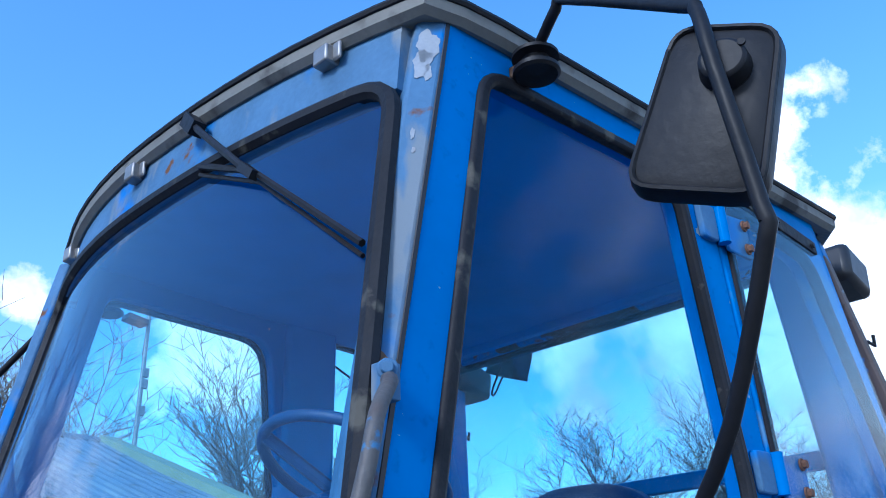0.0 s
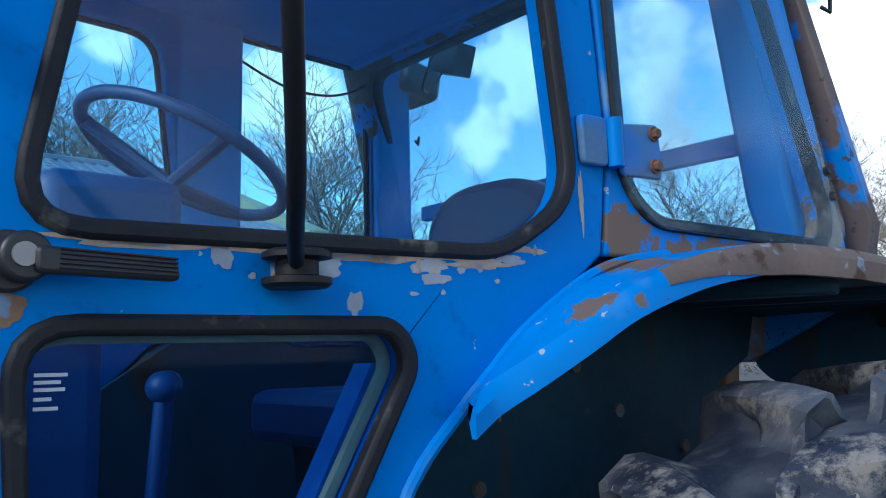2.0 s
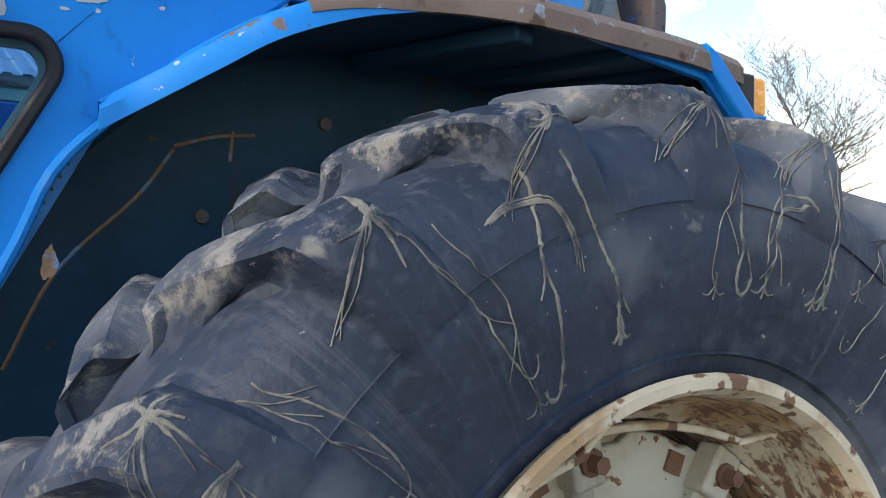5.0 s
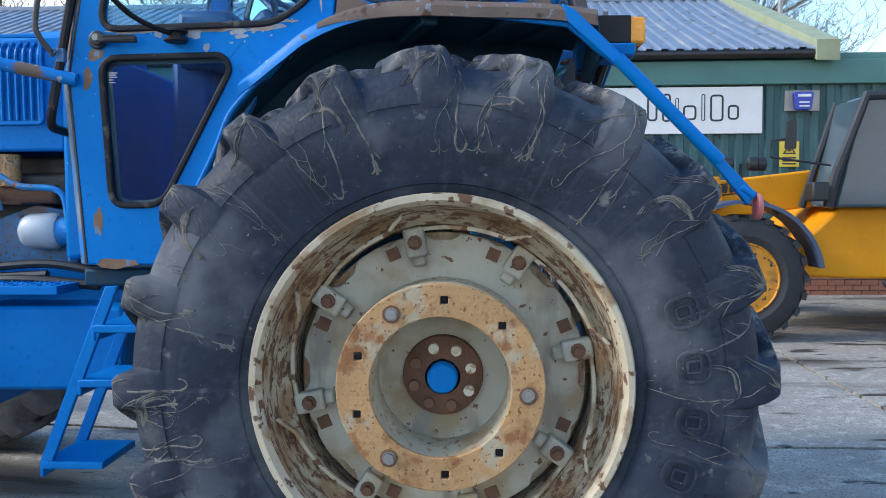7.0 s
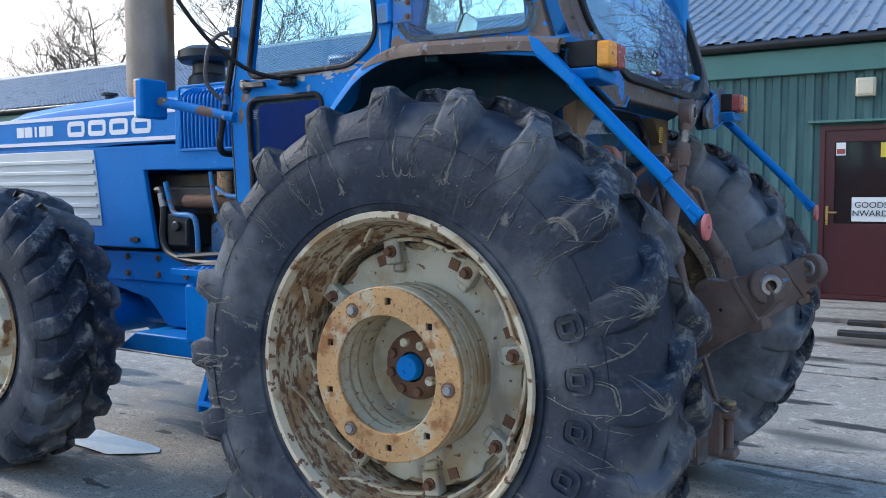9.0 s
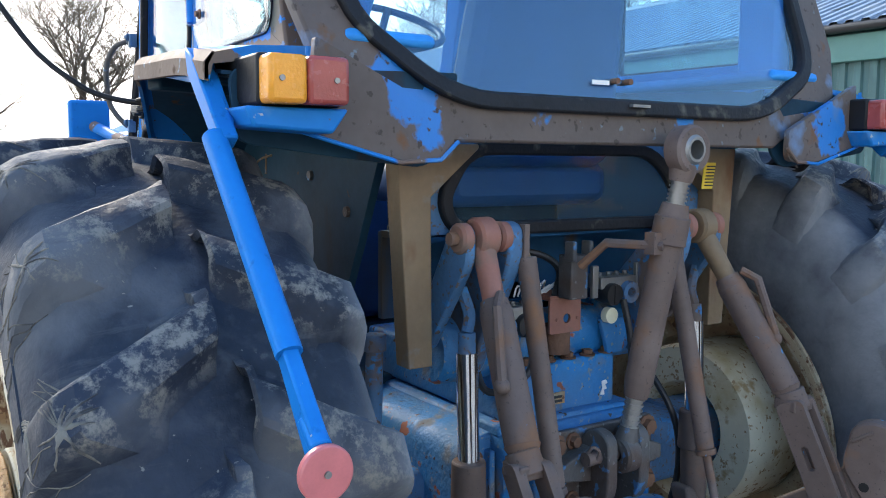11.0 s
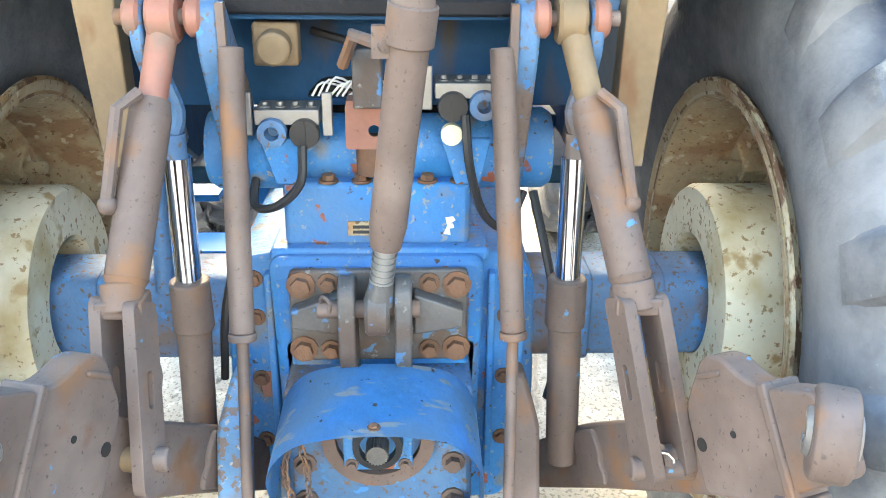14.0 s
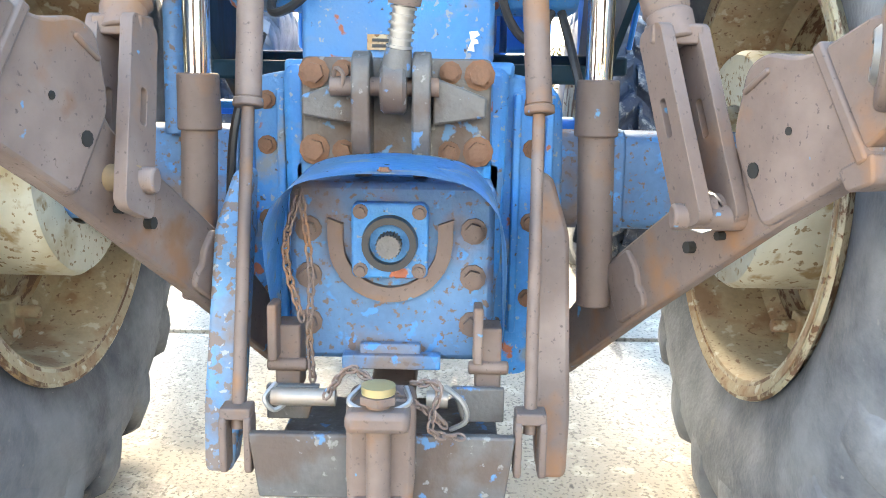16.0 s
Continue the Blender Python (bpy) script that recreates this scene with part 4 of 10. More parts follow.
for dz in (0.09, 0.0, -0.05):
    bm = bmesh.new()
    box(bm, (0, -0.105, dz), (0.17 if dz > 0.05 else 0.13, 0.006, 0.035 if dz > 0.05 else 0.018))
    part("print_bar", bm, M_CARD, alarm)
warn = thing("warning_sign", "yellow and white warning sign with a black triangle on the cladding", "sign", (4.25, WY - 0.05, 2.0))
bm = bmesh.new()
box(bm, (0, 0, 0), (0.26, 0.01, 0.34))
part("board", bm, M_YELLOWTAG, warn)
bm = bmesh.new()
band(bm, [(-0.09, 0.0), (0.09, 0.0), (0, 0.14)], [(-0.06, 0.018), (0.06, 0.018), (0, 0.11)], lambda u, v, w: Vector((u, -0.006 - w, v)), 0.003)
box(bm, (0, -0.008, 0.05), (0.05, 0.004, 0.03))
part("triangle", bm, M_INK, warn)
for dz in (-0.05, -0.09, -0.13):
    bm = bmesh.new()
    box(bm, (0, -0.007, dz), (0.18, 0.004, 0.02))
    part("print_bar", bm, M_INK, warn)


# ---- the tractor ----
YC = -0.02
tractor = thing("tractor", "large old blue four-wheel-drive farm tractor with rusty cream wheels", "tractor")
side_y = lambda x: -0.785 - 0.075 * x                   # left face of the cab


def flank(x, z):
    """Left face of the cab, upright and drawing in towards the front."""
    return side_y(x)


def left(u, v, w):
    return Vector((u, flank(u, v) + w, v))


def right(u, v, w):
    return Vector((u, 2 * YC - flank(u, v) - 0.07 - w, v))


def tyre(c, R, rim, W, n, hand, face, floor_z, lug=0.045, sweep=0.27, phase=0.0):
    """A lugged drive tyre about the y axis through c; hand is +1 where the outside faces -y."""
    bm = bmesh.new()
    c = Vector(c)
    base = R - lug
    prof = [(-W * 0.36, rim - 0.015), (-W * 0.42, rim + 0.01), (-W * 0.47, rim + (base - rim) * 0.25), (-W * 0.5, rim + (base - rim) * 0.5), (-W * 0.485, rim + (base - rim) * 0.74),
            (-W * 0.44, base - 0.045), (-W * 0.37, base - 0.018), (-W * 0.2, base - 0.004), (0, base)]
    prof = prof + [(-a, r) for a, r in prof[-2::-1]]
    lathe(bm, prof, c, "y", 96, True)

    def at(w, r, a):
        return c + Vector((math.sin(a) * r, w, math.cos(a) * r))

    def skin(r):
        """Half width of the carcass at a radius of its outer flank."""
        for (w0, r0), (w1, r1) in zip(prof, prof[1:8]):
            if r <= r1:
                return -(w0 + (w1 - w0) * max(0, r - r0) / (r1 - r0))
        return W * 0.2

    rnd = random.Random(5)
    flare = ((0.085, -0.12), (0.05, 0.05), (0.026, 0.26), (0.012, 0.62), (0.003, 0.9), (-0.010, 1.0))
    for i in range(n):
        for sgn in (-1, 1):
            a0 = phase + 6.2831853 * (i + (0.5 if sgn > 0 else 0)) / n
            rows = []
            jit, lean = rnd.uniform(-0.004, 0.004), rnd.uniform(-0.006, 0.006)
            for s in (0, 0.06, 0.16, 0.3, 0.45, 0.6, 0.75, 0.85, 0.91, 0.96, 1.0, 1.02, 1.04):
                w = sgn * (-0.03 + s * (W * 0.485 + 0.03))
                k = abs(w) / (W * 0.5)
                top = R - 0.026 * k * k + jit + rnd.uniform(-0.0025, 0.0025)
                low = base - 0.006 - 0.035 * max(0, k - 0.75) / 0.25
                wide = 0.066 + 0.02 * s
                if s == 0:
                    top, wide = top - 0.02, 0.05
                if s == 0.06:
                    top -= 0.004
                if s > 0.88:                                 # the end rolls over the shoulder and dies in the flank
                    e_ = (s - 0.88) / 0.16
                    w = sgn * W * (0.431 + 0.066 * math.sin(e_ * 1.5))
                    top = R - 0.024 - 0.15 * e_ ** 2.0
                    low = top - 0.075 + 0.045 * e_
                    wide += 0.02 * e_
                a = a0 + lean * s + sweep * (s ** 0.85) 
                ta = wide * 0.5 / R
                sec = [(a - ta - o * 0.915 / R, low + (top - low) * f) for o, f in flare] + [(a + ta + o * 0.915 / R, low + (top - low) * f) for o, f in flare[::-1]]
                ring = []
                for (a_, r_), (o, f) in zip(sec, flare + flare[::-1]):
                    foot = skin(r_) - 0.014                  # the lug's flanks run out under the shoulder
                    ring.append(bm.verts.new(at(sgn * (min(abs(w), foot) + max(0, abs(w) - foot) * max(0, f) ** 0.7), r_, a_)))
                rows.append(ring)
            for p, q in zip(rows, rows[1:]):
                ring_faces(bm, p, q)
            bm.faces.new(rows[0])
            bm.faces.new(rows[-1][::-1])
    for ring in (0.1, 0.66):
        lathe(bm, [(face * W * 0.43, rim + (base - rim) * ring), (face * W * (0.454 if ring < 0.5 else 0.495), rim + (base - rim) * (ring + 0.012)), (face * W * 0.43, rim + (base - rim) * (ring + 0.03))], c, "y", 96, True)
    for v in bm.verts:
        if v.co.z < floor_z:
            v.co.z = floor_z
            v.co.y += (v.co.y - c.y) * 0.06
    return bm


def rear_wheel(sgn, yc):
    """sgn -1: the left wheel, whose outside faces -y."""
    hub = (0.0, yc, 0.87)
    wheel = thing("rear_wheel", "", "", (0, 0, 0))
    wheel.parent = tractor
    part("tyre", tyre(hub, 0.915, 0.50, 0.54, 20, 1, sgn, rise(0, 0) + 0.002, 0.05, 0.18, 0.127 if sgn < 0 else -0.03), M_TYRE, wheel, "weathered lugged drive tyre with dried mud", smooth=30)
    out = lambda d: yc + sgn * d
    bm = bmesh.new()
    lathe(bm, [(sgn * 0.225, 0.505), (sgn * 0.24, 0.515), (sgn * 0.25, 0.51), (sgn * 0.25, 0.495), (sgn * 0.225, 0.483)], hub, "y", 96, True)
    part("rim_flange", bm, M_RIMFLANGE, wheel, "chipped cream rim edge")
    bm = bmesh.new()
    prof = [(0.225, 0.498), (0.222, 0.483), (0.17, 0.474), (0.13, 0.462), (0.10, 0.43), (0.03, 0.425), (-0.04, 0.43), (-0.07, 0.462), (-0.2, 0.476), (-0.235, 0.487), (-0.245, 0.512), (-0.255, 0.51), (-0.25, 0.482)]
    prof2 = prof + [(a, r + 0.012) for a, r in reversed(prof)]
    lathe(bm, [(sgn * a, r) for a, r in prof2], hub, "y", 96, True)
    part("rim", bm, M_RIM, wheel, "rust-stained deep wheel rim")
    bm = bmesh.new()
    prof = [(-0.04, 0.427), (-0.068, 0.459), (-0.2, 0.473), (-0.233, 0.484), (-0.243, 0.507), (-0.258, 0.514), (-0.258, 0.505), (-0.246, 0.478), (-0.205, 0.466), (-0.075, 0.452), (-0.046, 0.42)]
    lathe(bm, [(sgn * a, r) for a, r in prof], hub, "y", 72, True)
    part("inner_rim", bm, M_INRIM, wheel, "tan rusty inner side of the rim")
    # wheel disc with a scalloped edge
    bm = bmesh.new()
    loop = []
    for i in range(96):
        a = 6.2831853 * i / 96
        f = (i % 12) / 12
        r = 0.405 if 0.12 < f < 0.88 else 0.385
        if 0.44 < f < 0.56:
            r = 0.395
        loop.append((r * math.cos(a), 0.87 + r * math.sin(a)))
    hole = [(0.06 * math.cos(i * 0.3927), 0.87 + 0.06 * math.sin(i * 0.3927)) for i in range(16)]
    plate(bm, loop, [hole], lambda u, v, w: Vector((u, out(0.05) + sgn * w, v)), 0.016)
    part("wheel_disc", bm, M_CREAM, wheel, "cream painted pressed wheel disc", 0.004)
    for i in range(8):
        a = 6.2831853 * (i + 0.25) / 8
        ca, sa = math.cos(a), math.sin(a)
        bm = bmesh.new()
        m = turn("Y", -math.degrees(a))
        box(bm, (0.385 * ca, out(0.085), 0.87 + 0.385 * sa), (0.085, 0.05, 0.06), m)
        box(bm, (0.36 * ca, out(0.075), 0.87 + 0.36 * sa), (0.09, 0.03, 0.04), m)
        part("rim_clamp", bm, M_CREAM, wheel, "", 0.008)
        bm = bmesh.new()
        bolt(bm, (0.385 * ca, out(0.108), 0.87 + 0.385 * sa), (0, sgn, 0), 0.014, 0.03)
        part("clamp_bolt", bm, M_RUST, wheel, "rusty clamp bolt")
        bm = bmesh.new()
        a2 = a + 0.19
        box(bm, (0.37 * math.cos(a2), out(0.066), 0.87 + 0.37 * math.sin(a2)), (0.035, 0.012, 0.035), turn("Y", -math.degrees(a2)))
        part("stop_block", bm, M_RUST, wheel, "rusty stop block")
    for i in range(8):                                  # slanting rails that the disc is clamped to
        a = radians(148 + 45 * i)
        bm = bmesh.new()
        rows = []
        for k in range(15):
            f = k / 14
            y = 0.165 - 0.1 * f
            lift = 0.034 * min(1, 7 * f, 7 * (1 - f))
            r = 0.455 + 0.16 * (y - 0.065) - lift
            c, s = math.cos(a + 0.86 * f), math.sin(a + 0.86 * f)
            rows.append([bm.verts.new((rr * c, out(y + dy), 0.87 + rr * s)) for rr, dy in ((r, 0), (r, 0.02), (r - 0.012, 0.02), (r - 0.012, 0))])
        for p, q in zip(rows, rows[1:]):
            ring_faces(bm, p, q)
        bm.faces.new(rows[0])
        bm.faces.new(rows[-1][::-1])
        part("rim_rail", bm, M_RIMFLANGE, wheel, "", 0.003)
    # cast weights on the hub
    bm = bmesh.new()
    prof = [(0.066, 0.262)]
    for k in range(4):
        y = 0.068 + k * 0.042
        prof += [(y, 0.274), (y + 0.004, 0.278), (y + 0.03, 0.278), (y + 0.034, 0.274), (y + 0.035, 0.256), (y + 0.041, 0.256)]
    prof += [(0.232, 0.27), (0.232, 0.2), (0.2, 0.186), (0.18, 0.192), (0.16, 0.183), (0.14, 0.19), (0.12, 0.182), (0.066, 0.185)]
    lathe(bm, [(sgn * a, r) for a, r in prof], hub, "y", 72, True)
    part("wheel_weight", bm, M_WEIGHT, wheel, "stack of grooved cast wheel weights")
    bm = bmesh.new()
    lo = [(0.278 * math.cos(i * 0.1309), 0.87 + 0.278 * math.sin(i * 0.1309)) for i in range(48)]
    li = [(0.188 * math.cos(i * 0.1309), 0.87 + 0.188 * math.sin(i * 0.1309)) for i in range(48)]
    holes = [li]
    for ang in (159, 198, 273, 312, 45, 87):
        a = radians(ang)
        cx, cz = 0.233 * math.cos(a), 0.87 + 0.233 * math.sin(a)
        h = 0.0105
        holes.append([(cx - h, cz - h), (cx + h, cz - h), (cx + h, cz + h), (cx - h, cz + h)])
    plate(bm, lo, holes, lambda u, v, w: Vector((u, out(0.238) + sgn * w, v)), 0.016)
    part("weight_plate", bm, M_OCHRE, wheel, "rust-orange face ring of the weights", 0.003)
    # dark backings put the shade into the square holes
    for ang in (159, 198, 273, 312, 45, 87):
        a = radians(ang)
        bm = bmesh.new()
        box(bm, (0.233 * math.cos(a), out(0.2365), 0.87 + 0.233 * math.sin(a)), (0.03, 0.007, 0.03))
        part("socket", bm, M_SEAL, wheel, "dark backing for the shade in a square socket")
    for ang in (123, -5, 234):
        a = radians(ang)
        bm = bmesh.new()
        lathe(bm, [(0, 0.024), (sgn * 0.004, 0.024), (sgn * 0.005, 0.018), (0, 0.018)], (0.233 * math.cos(a), out(0.253), 0.87 + 0.233 * math.sin(a)), "y", 20, True)
        part("bolt_seat", bm, M_RUST, wheel, "rusty bolt seat")
        bm = bmesh.new()
        bolt(bm, (0.233 * math.cos(a), out(0.252), 0.87 + 0.233 * math.sin(a)), (0, sgn, 0), 0.015, 0.014)
        part("weight_bolt", bm, M_STEEL, wheel)
    bm = bmesh.new()
    lathe(bm, [(sgn * 0.066, 0.115), (sgn * 0.085, 0.112), (sgn * 0.1, 0.08), (sgn * 0.105, 0.05), (sgn * 0.066, 0.05)], hub, "y", 36, True)
    part("hub", bm, M_RUST, wheel, "rusty hub")
    bm = bmesh.new()
    lathe(bm, [(sgn * 0.1, 0.044), (sgn * 0.13, 0.043), (sgn * 0.136, 0.038), (sgn * 0.136, 0.001)], hub, "y", 24)
    for dx, dz in ((0.012, 0.014), (-0.012, -0.014)):
        rod(bm, (dx, out(0.135), 0.87 + dz), (dx, out(0.138), 0.87 + dz), 0.007, seg=8)
    part("hub_cap", bm, M_BLUE, wheel, "blue hub cap")
    for i in range(8):
        a = 6.2831853 * i / 8 + 0.3
        bm = bmesh.new()
        rod(bm, (0.083 * math.cos(a), out(0.08), 0.87 + 0.083 * math.sin(a)), (0.083 * math.cos(a), out(0.115), 0.87 + 0.083 * math.sin(a)), 0.017, 0.015, seg=10)
        part("wheel_nut", bm, M_CREAMSPOT if i in (7, 0, 1, 2) else M_RUST, wheel)
    # inner weight, seen from behind
    bm = bmesh.new()
    lathe(bm, [(sgn * -0.01, 0.12), (sgn * -0.01, 0.255), (sgn * -0.03, 0.27), (sgn * -0.265, 0.27), (sgn * -0.28, 0.26), (sgn * -0.28, 0.15), (sgn * -0.25, 0.14)], hub, "y", 64, True)
    part("inner_weight", bm, M_CREAMSPOT, wheel, "rust-pitted cream inner wheel weight")
    bm = bmesh.new()
    lathe(bm, [(sgn * 0.0, 0.405), (sgn * 0.048, 0.405), (sgn * 0.048, 0.27), (sgn * 0.0, 0.27)], hub, "y", 64, True)
    part("disc_back", bm, M_INRIM, wheel)
    for i in range(6):
        a = 6.2831853 * i / 6 + 0.4
        bm = bmesh.new()
        m = turn("Y", -math.degrees(a))
        box(bm, (0.4 * math.cos(a), out(-0.04), 0.87 + 0.4 * math.sin(a)), (0.1, 0.07, 0.05), m)
        rod(bm, (0.385 * math.cos(a), out(-0.06), 0.87 + 0.385 * math.sin(a)), (0.385 * math.cos(a), out(-0.13), 0.87 + 0.385 * math.sin(a)), 0.018, seg=8)
        part("inner_clamp", bm, M_INRIM, wheel, "", 0.006)
    return wheel


WL = rear_wheel(-1, -1.045)
WR = rear_wheel(1, 2 * YC + 1.045)


def front_wheel(sgn, yc):
    hub = (-2.6, yc, 0.77)
    fl = rise(-2.6, yc) + 0.002
    wheel = thing("front_wheel", "", "")
    wheel.parent = tractor
    part("tyre", tyre(hub, 0.70, 0.37, 0.42, 21, 1, sgn, fl, 0.04, 0.28), M_FRONTTYRE, wheel, "lugged front drive tyre", smooth=30)
    bm = bmesh.new()
    prof = [(0.19, 0.385), (0.175, 0.36), (0.06, 0.33), (-0.06, 0.33), (-0.175, 0.36), (-0.19, 0.385), (-0.2, 0.375), (-0.185, 0.35), (-0.07, 0.318), (0.07, 0.318), (0.185, 0.35), (0.2, 0.375)]
    lathe(bm, [(sgn * a, r) for a, r in prof], hub, "y", 64, True)
    part("rim", bm, M_RIM, wheel)
    bm = bmesh.new()
    lathe(bm, [(sgn * -0.03, 0.325), (sgn * 0.02, 0.3), (sgn * 0.03, 0.15), (sgn * 0.09, 0.12), (sgn * 0.1, 0.05)], hub, "y", 48)
    part("wheel_disc", bm, M_CREAM, wheel)
    return wheel


front_wheel(-1, -0.96)
front_wheel(1, 2 * YC + 0.96)

# cab sides: door, rear quarter, their glass and seals; built for the left and mirrored
door_out = [(-1.225, 1.155), (-0.96, 1.155), (-0.78, 1.50), (-0.715, 1.65), (-0.64, 1.735), (-0.585, 1.786), (-0.525, 1.842), (-0.425, 1.905), (-0.365, 1.95), (-0.345, 2.13), (-0.40, 2.765), (-1.094, 2.765), (-1.18, 2.285), (-1.272, 1.80)]
low_win = rounded([(-1.158, 1.845), (-1.13, 1.357), (-0.955, 1.357), (-0.71, 1.80), (-0.735, 1.845)], [0.06, 0.05, 0.06, 0.05, 0.05])
up_win = rounded([(-1.160, 1.942), (-0.562, 1.944), (-0.422, 2.03), (-0.503, 2.688), (-1.018, 2.690)], [0.07, 0.05, 0.07, 0.08, 0.05])
quarter = [(-0.36, 1.95), (0.345, 1.945), (0.335, 1.97), (0.075, 2.765), (-0.395, 2.765), (-0.338, 2.13)]
q_win = rounded([(-0.315, 2.07), (-0.25, 2.008), (0.24, 2.0), (0.265, 2.05), (0.01, 2.64), (-0.35, 2.68)], [0.05, 0.05, 0.05, 0.05, 0.05, 0.04])


def cab_side(place, quarter, q_win, pane, q_mat):
    for nm, out_, holes, mat, lab in (("door", door_out, [low_win, up_win], M_DOOR, "blue cab door with chipped paint under its window"), ("quarter_panel", quarter, [q_win], q_mat, "rear quarter panel of the cab")):
        bm = bmesh.new()
        plate(bm, out_, holes, place, 0.045)
        pnl = part(nm, bm, mat, tractor, lab, 0.006)
        for h in holes:
            bm = bmesh.new()
            band(bm, inset(h, -0.012), inset(h, 0.010), lambda u, v, w: place(u, v, w - 0.009), 0.024)
            part("window_seal", bm, M_SEAL, pnl, "", 0.006)
            if h is low_win:
                bm = bmesh.new()
                band(bm, inset(h, 0.004), inset(h, 0.017), lambda u, v, w: place(u, v, w + 0.03), 0.012)
                part("inner_seal", bm, M_OLDSEAL, pnl, "yellowed inner edge of the seal, brightened as if lit", 0.002)
            bm = bmesh.new()
            if h is q_win:                               # a frameless pane hung over the opening
                plate(bm, rounded(pane, 0.03), [], lambda u, v, w: place(u, v, w - 0.017), 0.005)
            else:
                plate(bm, inset(h, 0.004), [], lambda u, v, w: place(u, v, w + 0.012), 0.005)
            g = part("window_glass", bm, M_QUARTER if h is q_win else M_LOWGLASS if h is low_win else M_GLASS, pnl, smooth=0)
            g.visible_shadow = False
    return pnl


cab_side(left, quarter, q_win, [(-0.328, 2.06), (-0.255, 1.998), (0.275, 1.986), (0.297, 2.03), (0.04, 2.665), (-0.368, 2.70)], M_QPANEL)
cab_side(right, [(-0.44, 1.96), (0.36, 1.96), (0.36, 2.79), (-0.44, 2.79)], rounded([(-0.262, 2.02), (0.235, 2.02), (0.235, 2.75), (-0.262, 2.75)], 0.03), [(-0.28, 2.0), (0.25, 2.0), (0.25, 2.765), (-0.28, 2.765)], M_BLUE)

# pillars, roof, gutter
bm = bmesh.new()
GZ = lambda x: 2.812
bulge = lambda y: -1.10 - 0.11 * max(0, 1 - abs((y - YC) / (0.76 if y < YC else 0.60)) ** 2.2)


def roof_loop(grow, z):
    pts = []
    for i in range(17):
        y = YC + (0.60 + grow * 0.6) * (1 - i / 8) if i < 8 else YC - (0.665 + grow * 0.8) * (i / 8 - 1)
        pts.append(Vector((bulge(y) - grow, y, z + 0.012)))
    sides = [(-1.075, -0.004), (-1.0, 0), (-0.7, 0), (-0.4, 0), (-0.1, 0), (0.15, 0.0)]
    for x, d in sides:
        pts.append(Vector((x, flank(x, 2.78) - grow - d, z + (GZ(x) - 2.80))))
    pts.append(Vector((0.21 + grow, -0.745 - grow * 0.5, z + 0.012)))
    pts.append(Vector((0.22 + grow, -0.70, z + 0.012)))
    pts.append(Vector((0.22 + grow, 2 * YC + 0.70, z + 0.012)))
    pts.append(Vector((0.21 + grow, 2 * YC + 0.745 + grow * 0.5, z + 0.012)))
    for x, d in sides[::-1]:
        pts.append(Vector((x, 2 * YC - flank(x, 2.78) - 0.07 + grow + d, z + (GZ(x) - 2.80))))
    return pts


loops = [roof_loop(g, z) for g, z in ((-0.02, 2.742), (0.012, 2.736), (0.024, 2.746), (0.026, 2.766), (0.012, 2.778), (-0.1, 2.79), (-0.3, 2.80))]
rings = [[bm.verts.new(p) for p in l] for l in loops]
for a, b_ in zip(rings, rings[1:]):
    ring_faces(bm, a, b_)
bm.faces.new(rings[-1])
part("roof", bm, material("weathered_roof_edge", (0.17, 0.165, 0.145), 0.6, var=0.25, scale=8, bump=0.1, layers=[((0.06, 0.055, 0.05), 9, 0.55, 0.1, 0.8, ONE)]), tractor, "weathered cab roof with a lipped gutter")
bm = bmesh.new()
lp = roof_loop(0.024, 2.772)
tube(bm, lp + [lp[0]], 0.008, 8)
part("gutter_trim", bm, M_OLDBLACK, tractor, "black roof edge trim")
bm = bmesh.new()
v = [bm.verts.new(p) for p in roof_loop(-0.03, 2.735)]
bm.faces.new(v)
v2 = [bm.verts.new(p + Vector((0, 0, 0.015))) for p in roof_loop(-0.03, 2.735)]
bm.faces.new(v2[::-1])
ring_faces(bm, v, v2)
part("headliner", bm, M_HEAD, tractor, "blue cab headliner")

# front: A-post strips, curved windscreen with its seal, lintel above


def screen(y, z, d=0.0):
    """The windscreen's face, bowed forwards and raked."""
    return Vector((bulge(y) - 0.19 * max(0, 2.70 - z) - d, y, z))


def post_x(z):
    """The front edge of the door, along the post."""
    return -1.225 - 0.0752 * (z - 1.155) if z < 1.78 else -1.272 + (z - 1.78) * 0.187


def a_post(place_y, sgn):
    bm = bmesh.new()
    rows = []
    for z in (1.155, 1.45, 1.77, 2.0, 2.275, 2.55, 2.765):
        xd = post_x(z)
        e = flank(xd, z) if sgn < 0 else 2 * YC - flank(xd, z)
        rows.append([bm.verts.new(p) for p in ((xd - 0.006, e + sgn * 0.001, z), (xd - 0.038, e - sgn * 0.034, z), (xd - 0.024, e - sgn * 0.066, z), (xd + 0.03, e - sgn * 0.03, z))])
    for a, b_ in zip(rows, rows[1:]):
        ring_faces(bm, a, b_)
    bm.faces.new(rows[0])
    bm.faces.new(rows[-1][::-1])
    return part("a_post", bm, M_POST, tractor, "front cab post with rubbed pale paint", 0.006)


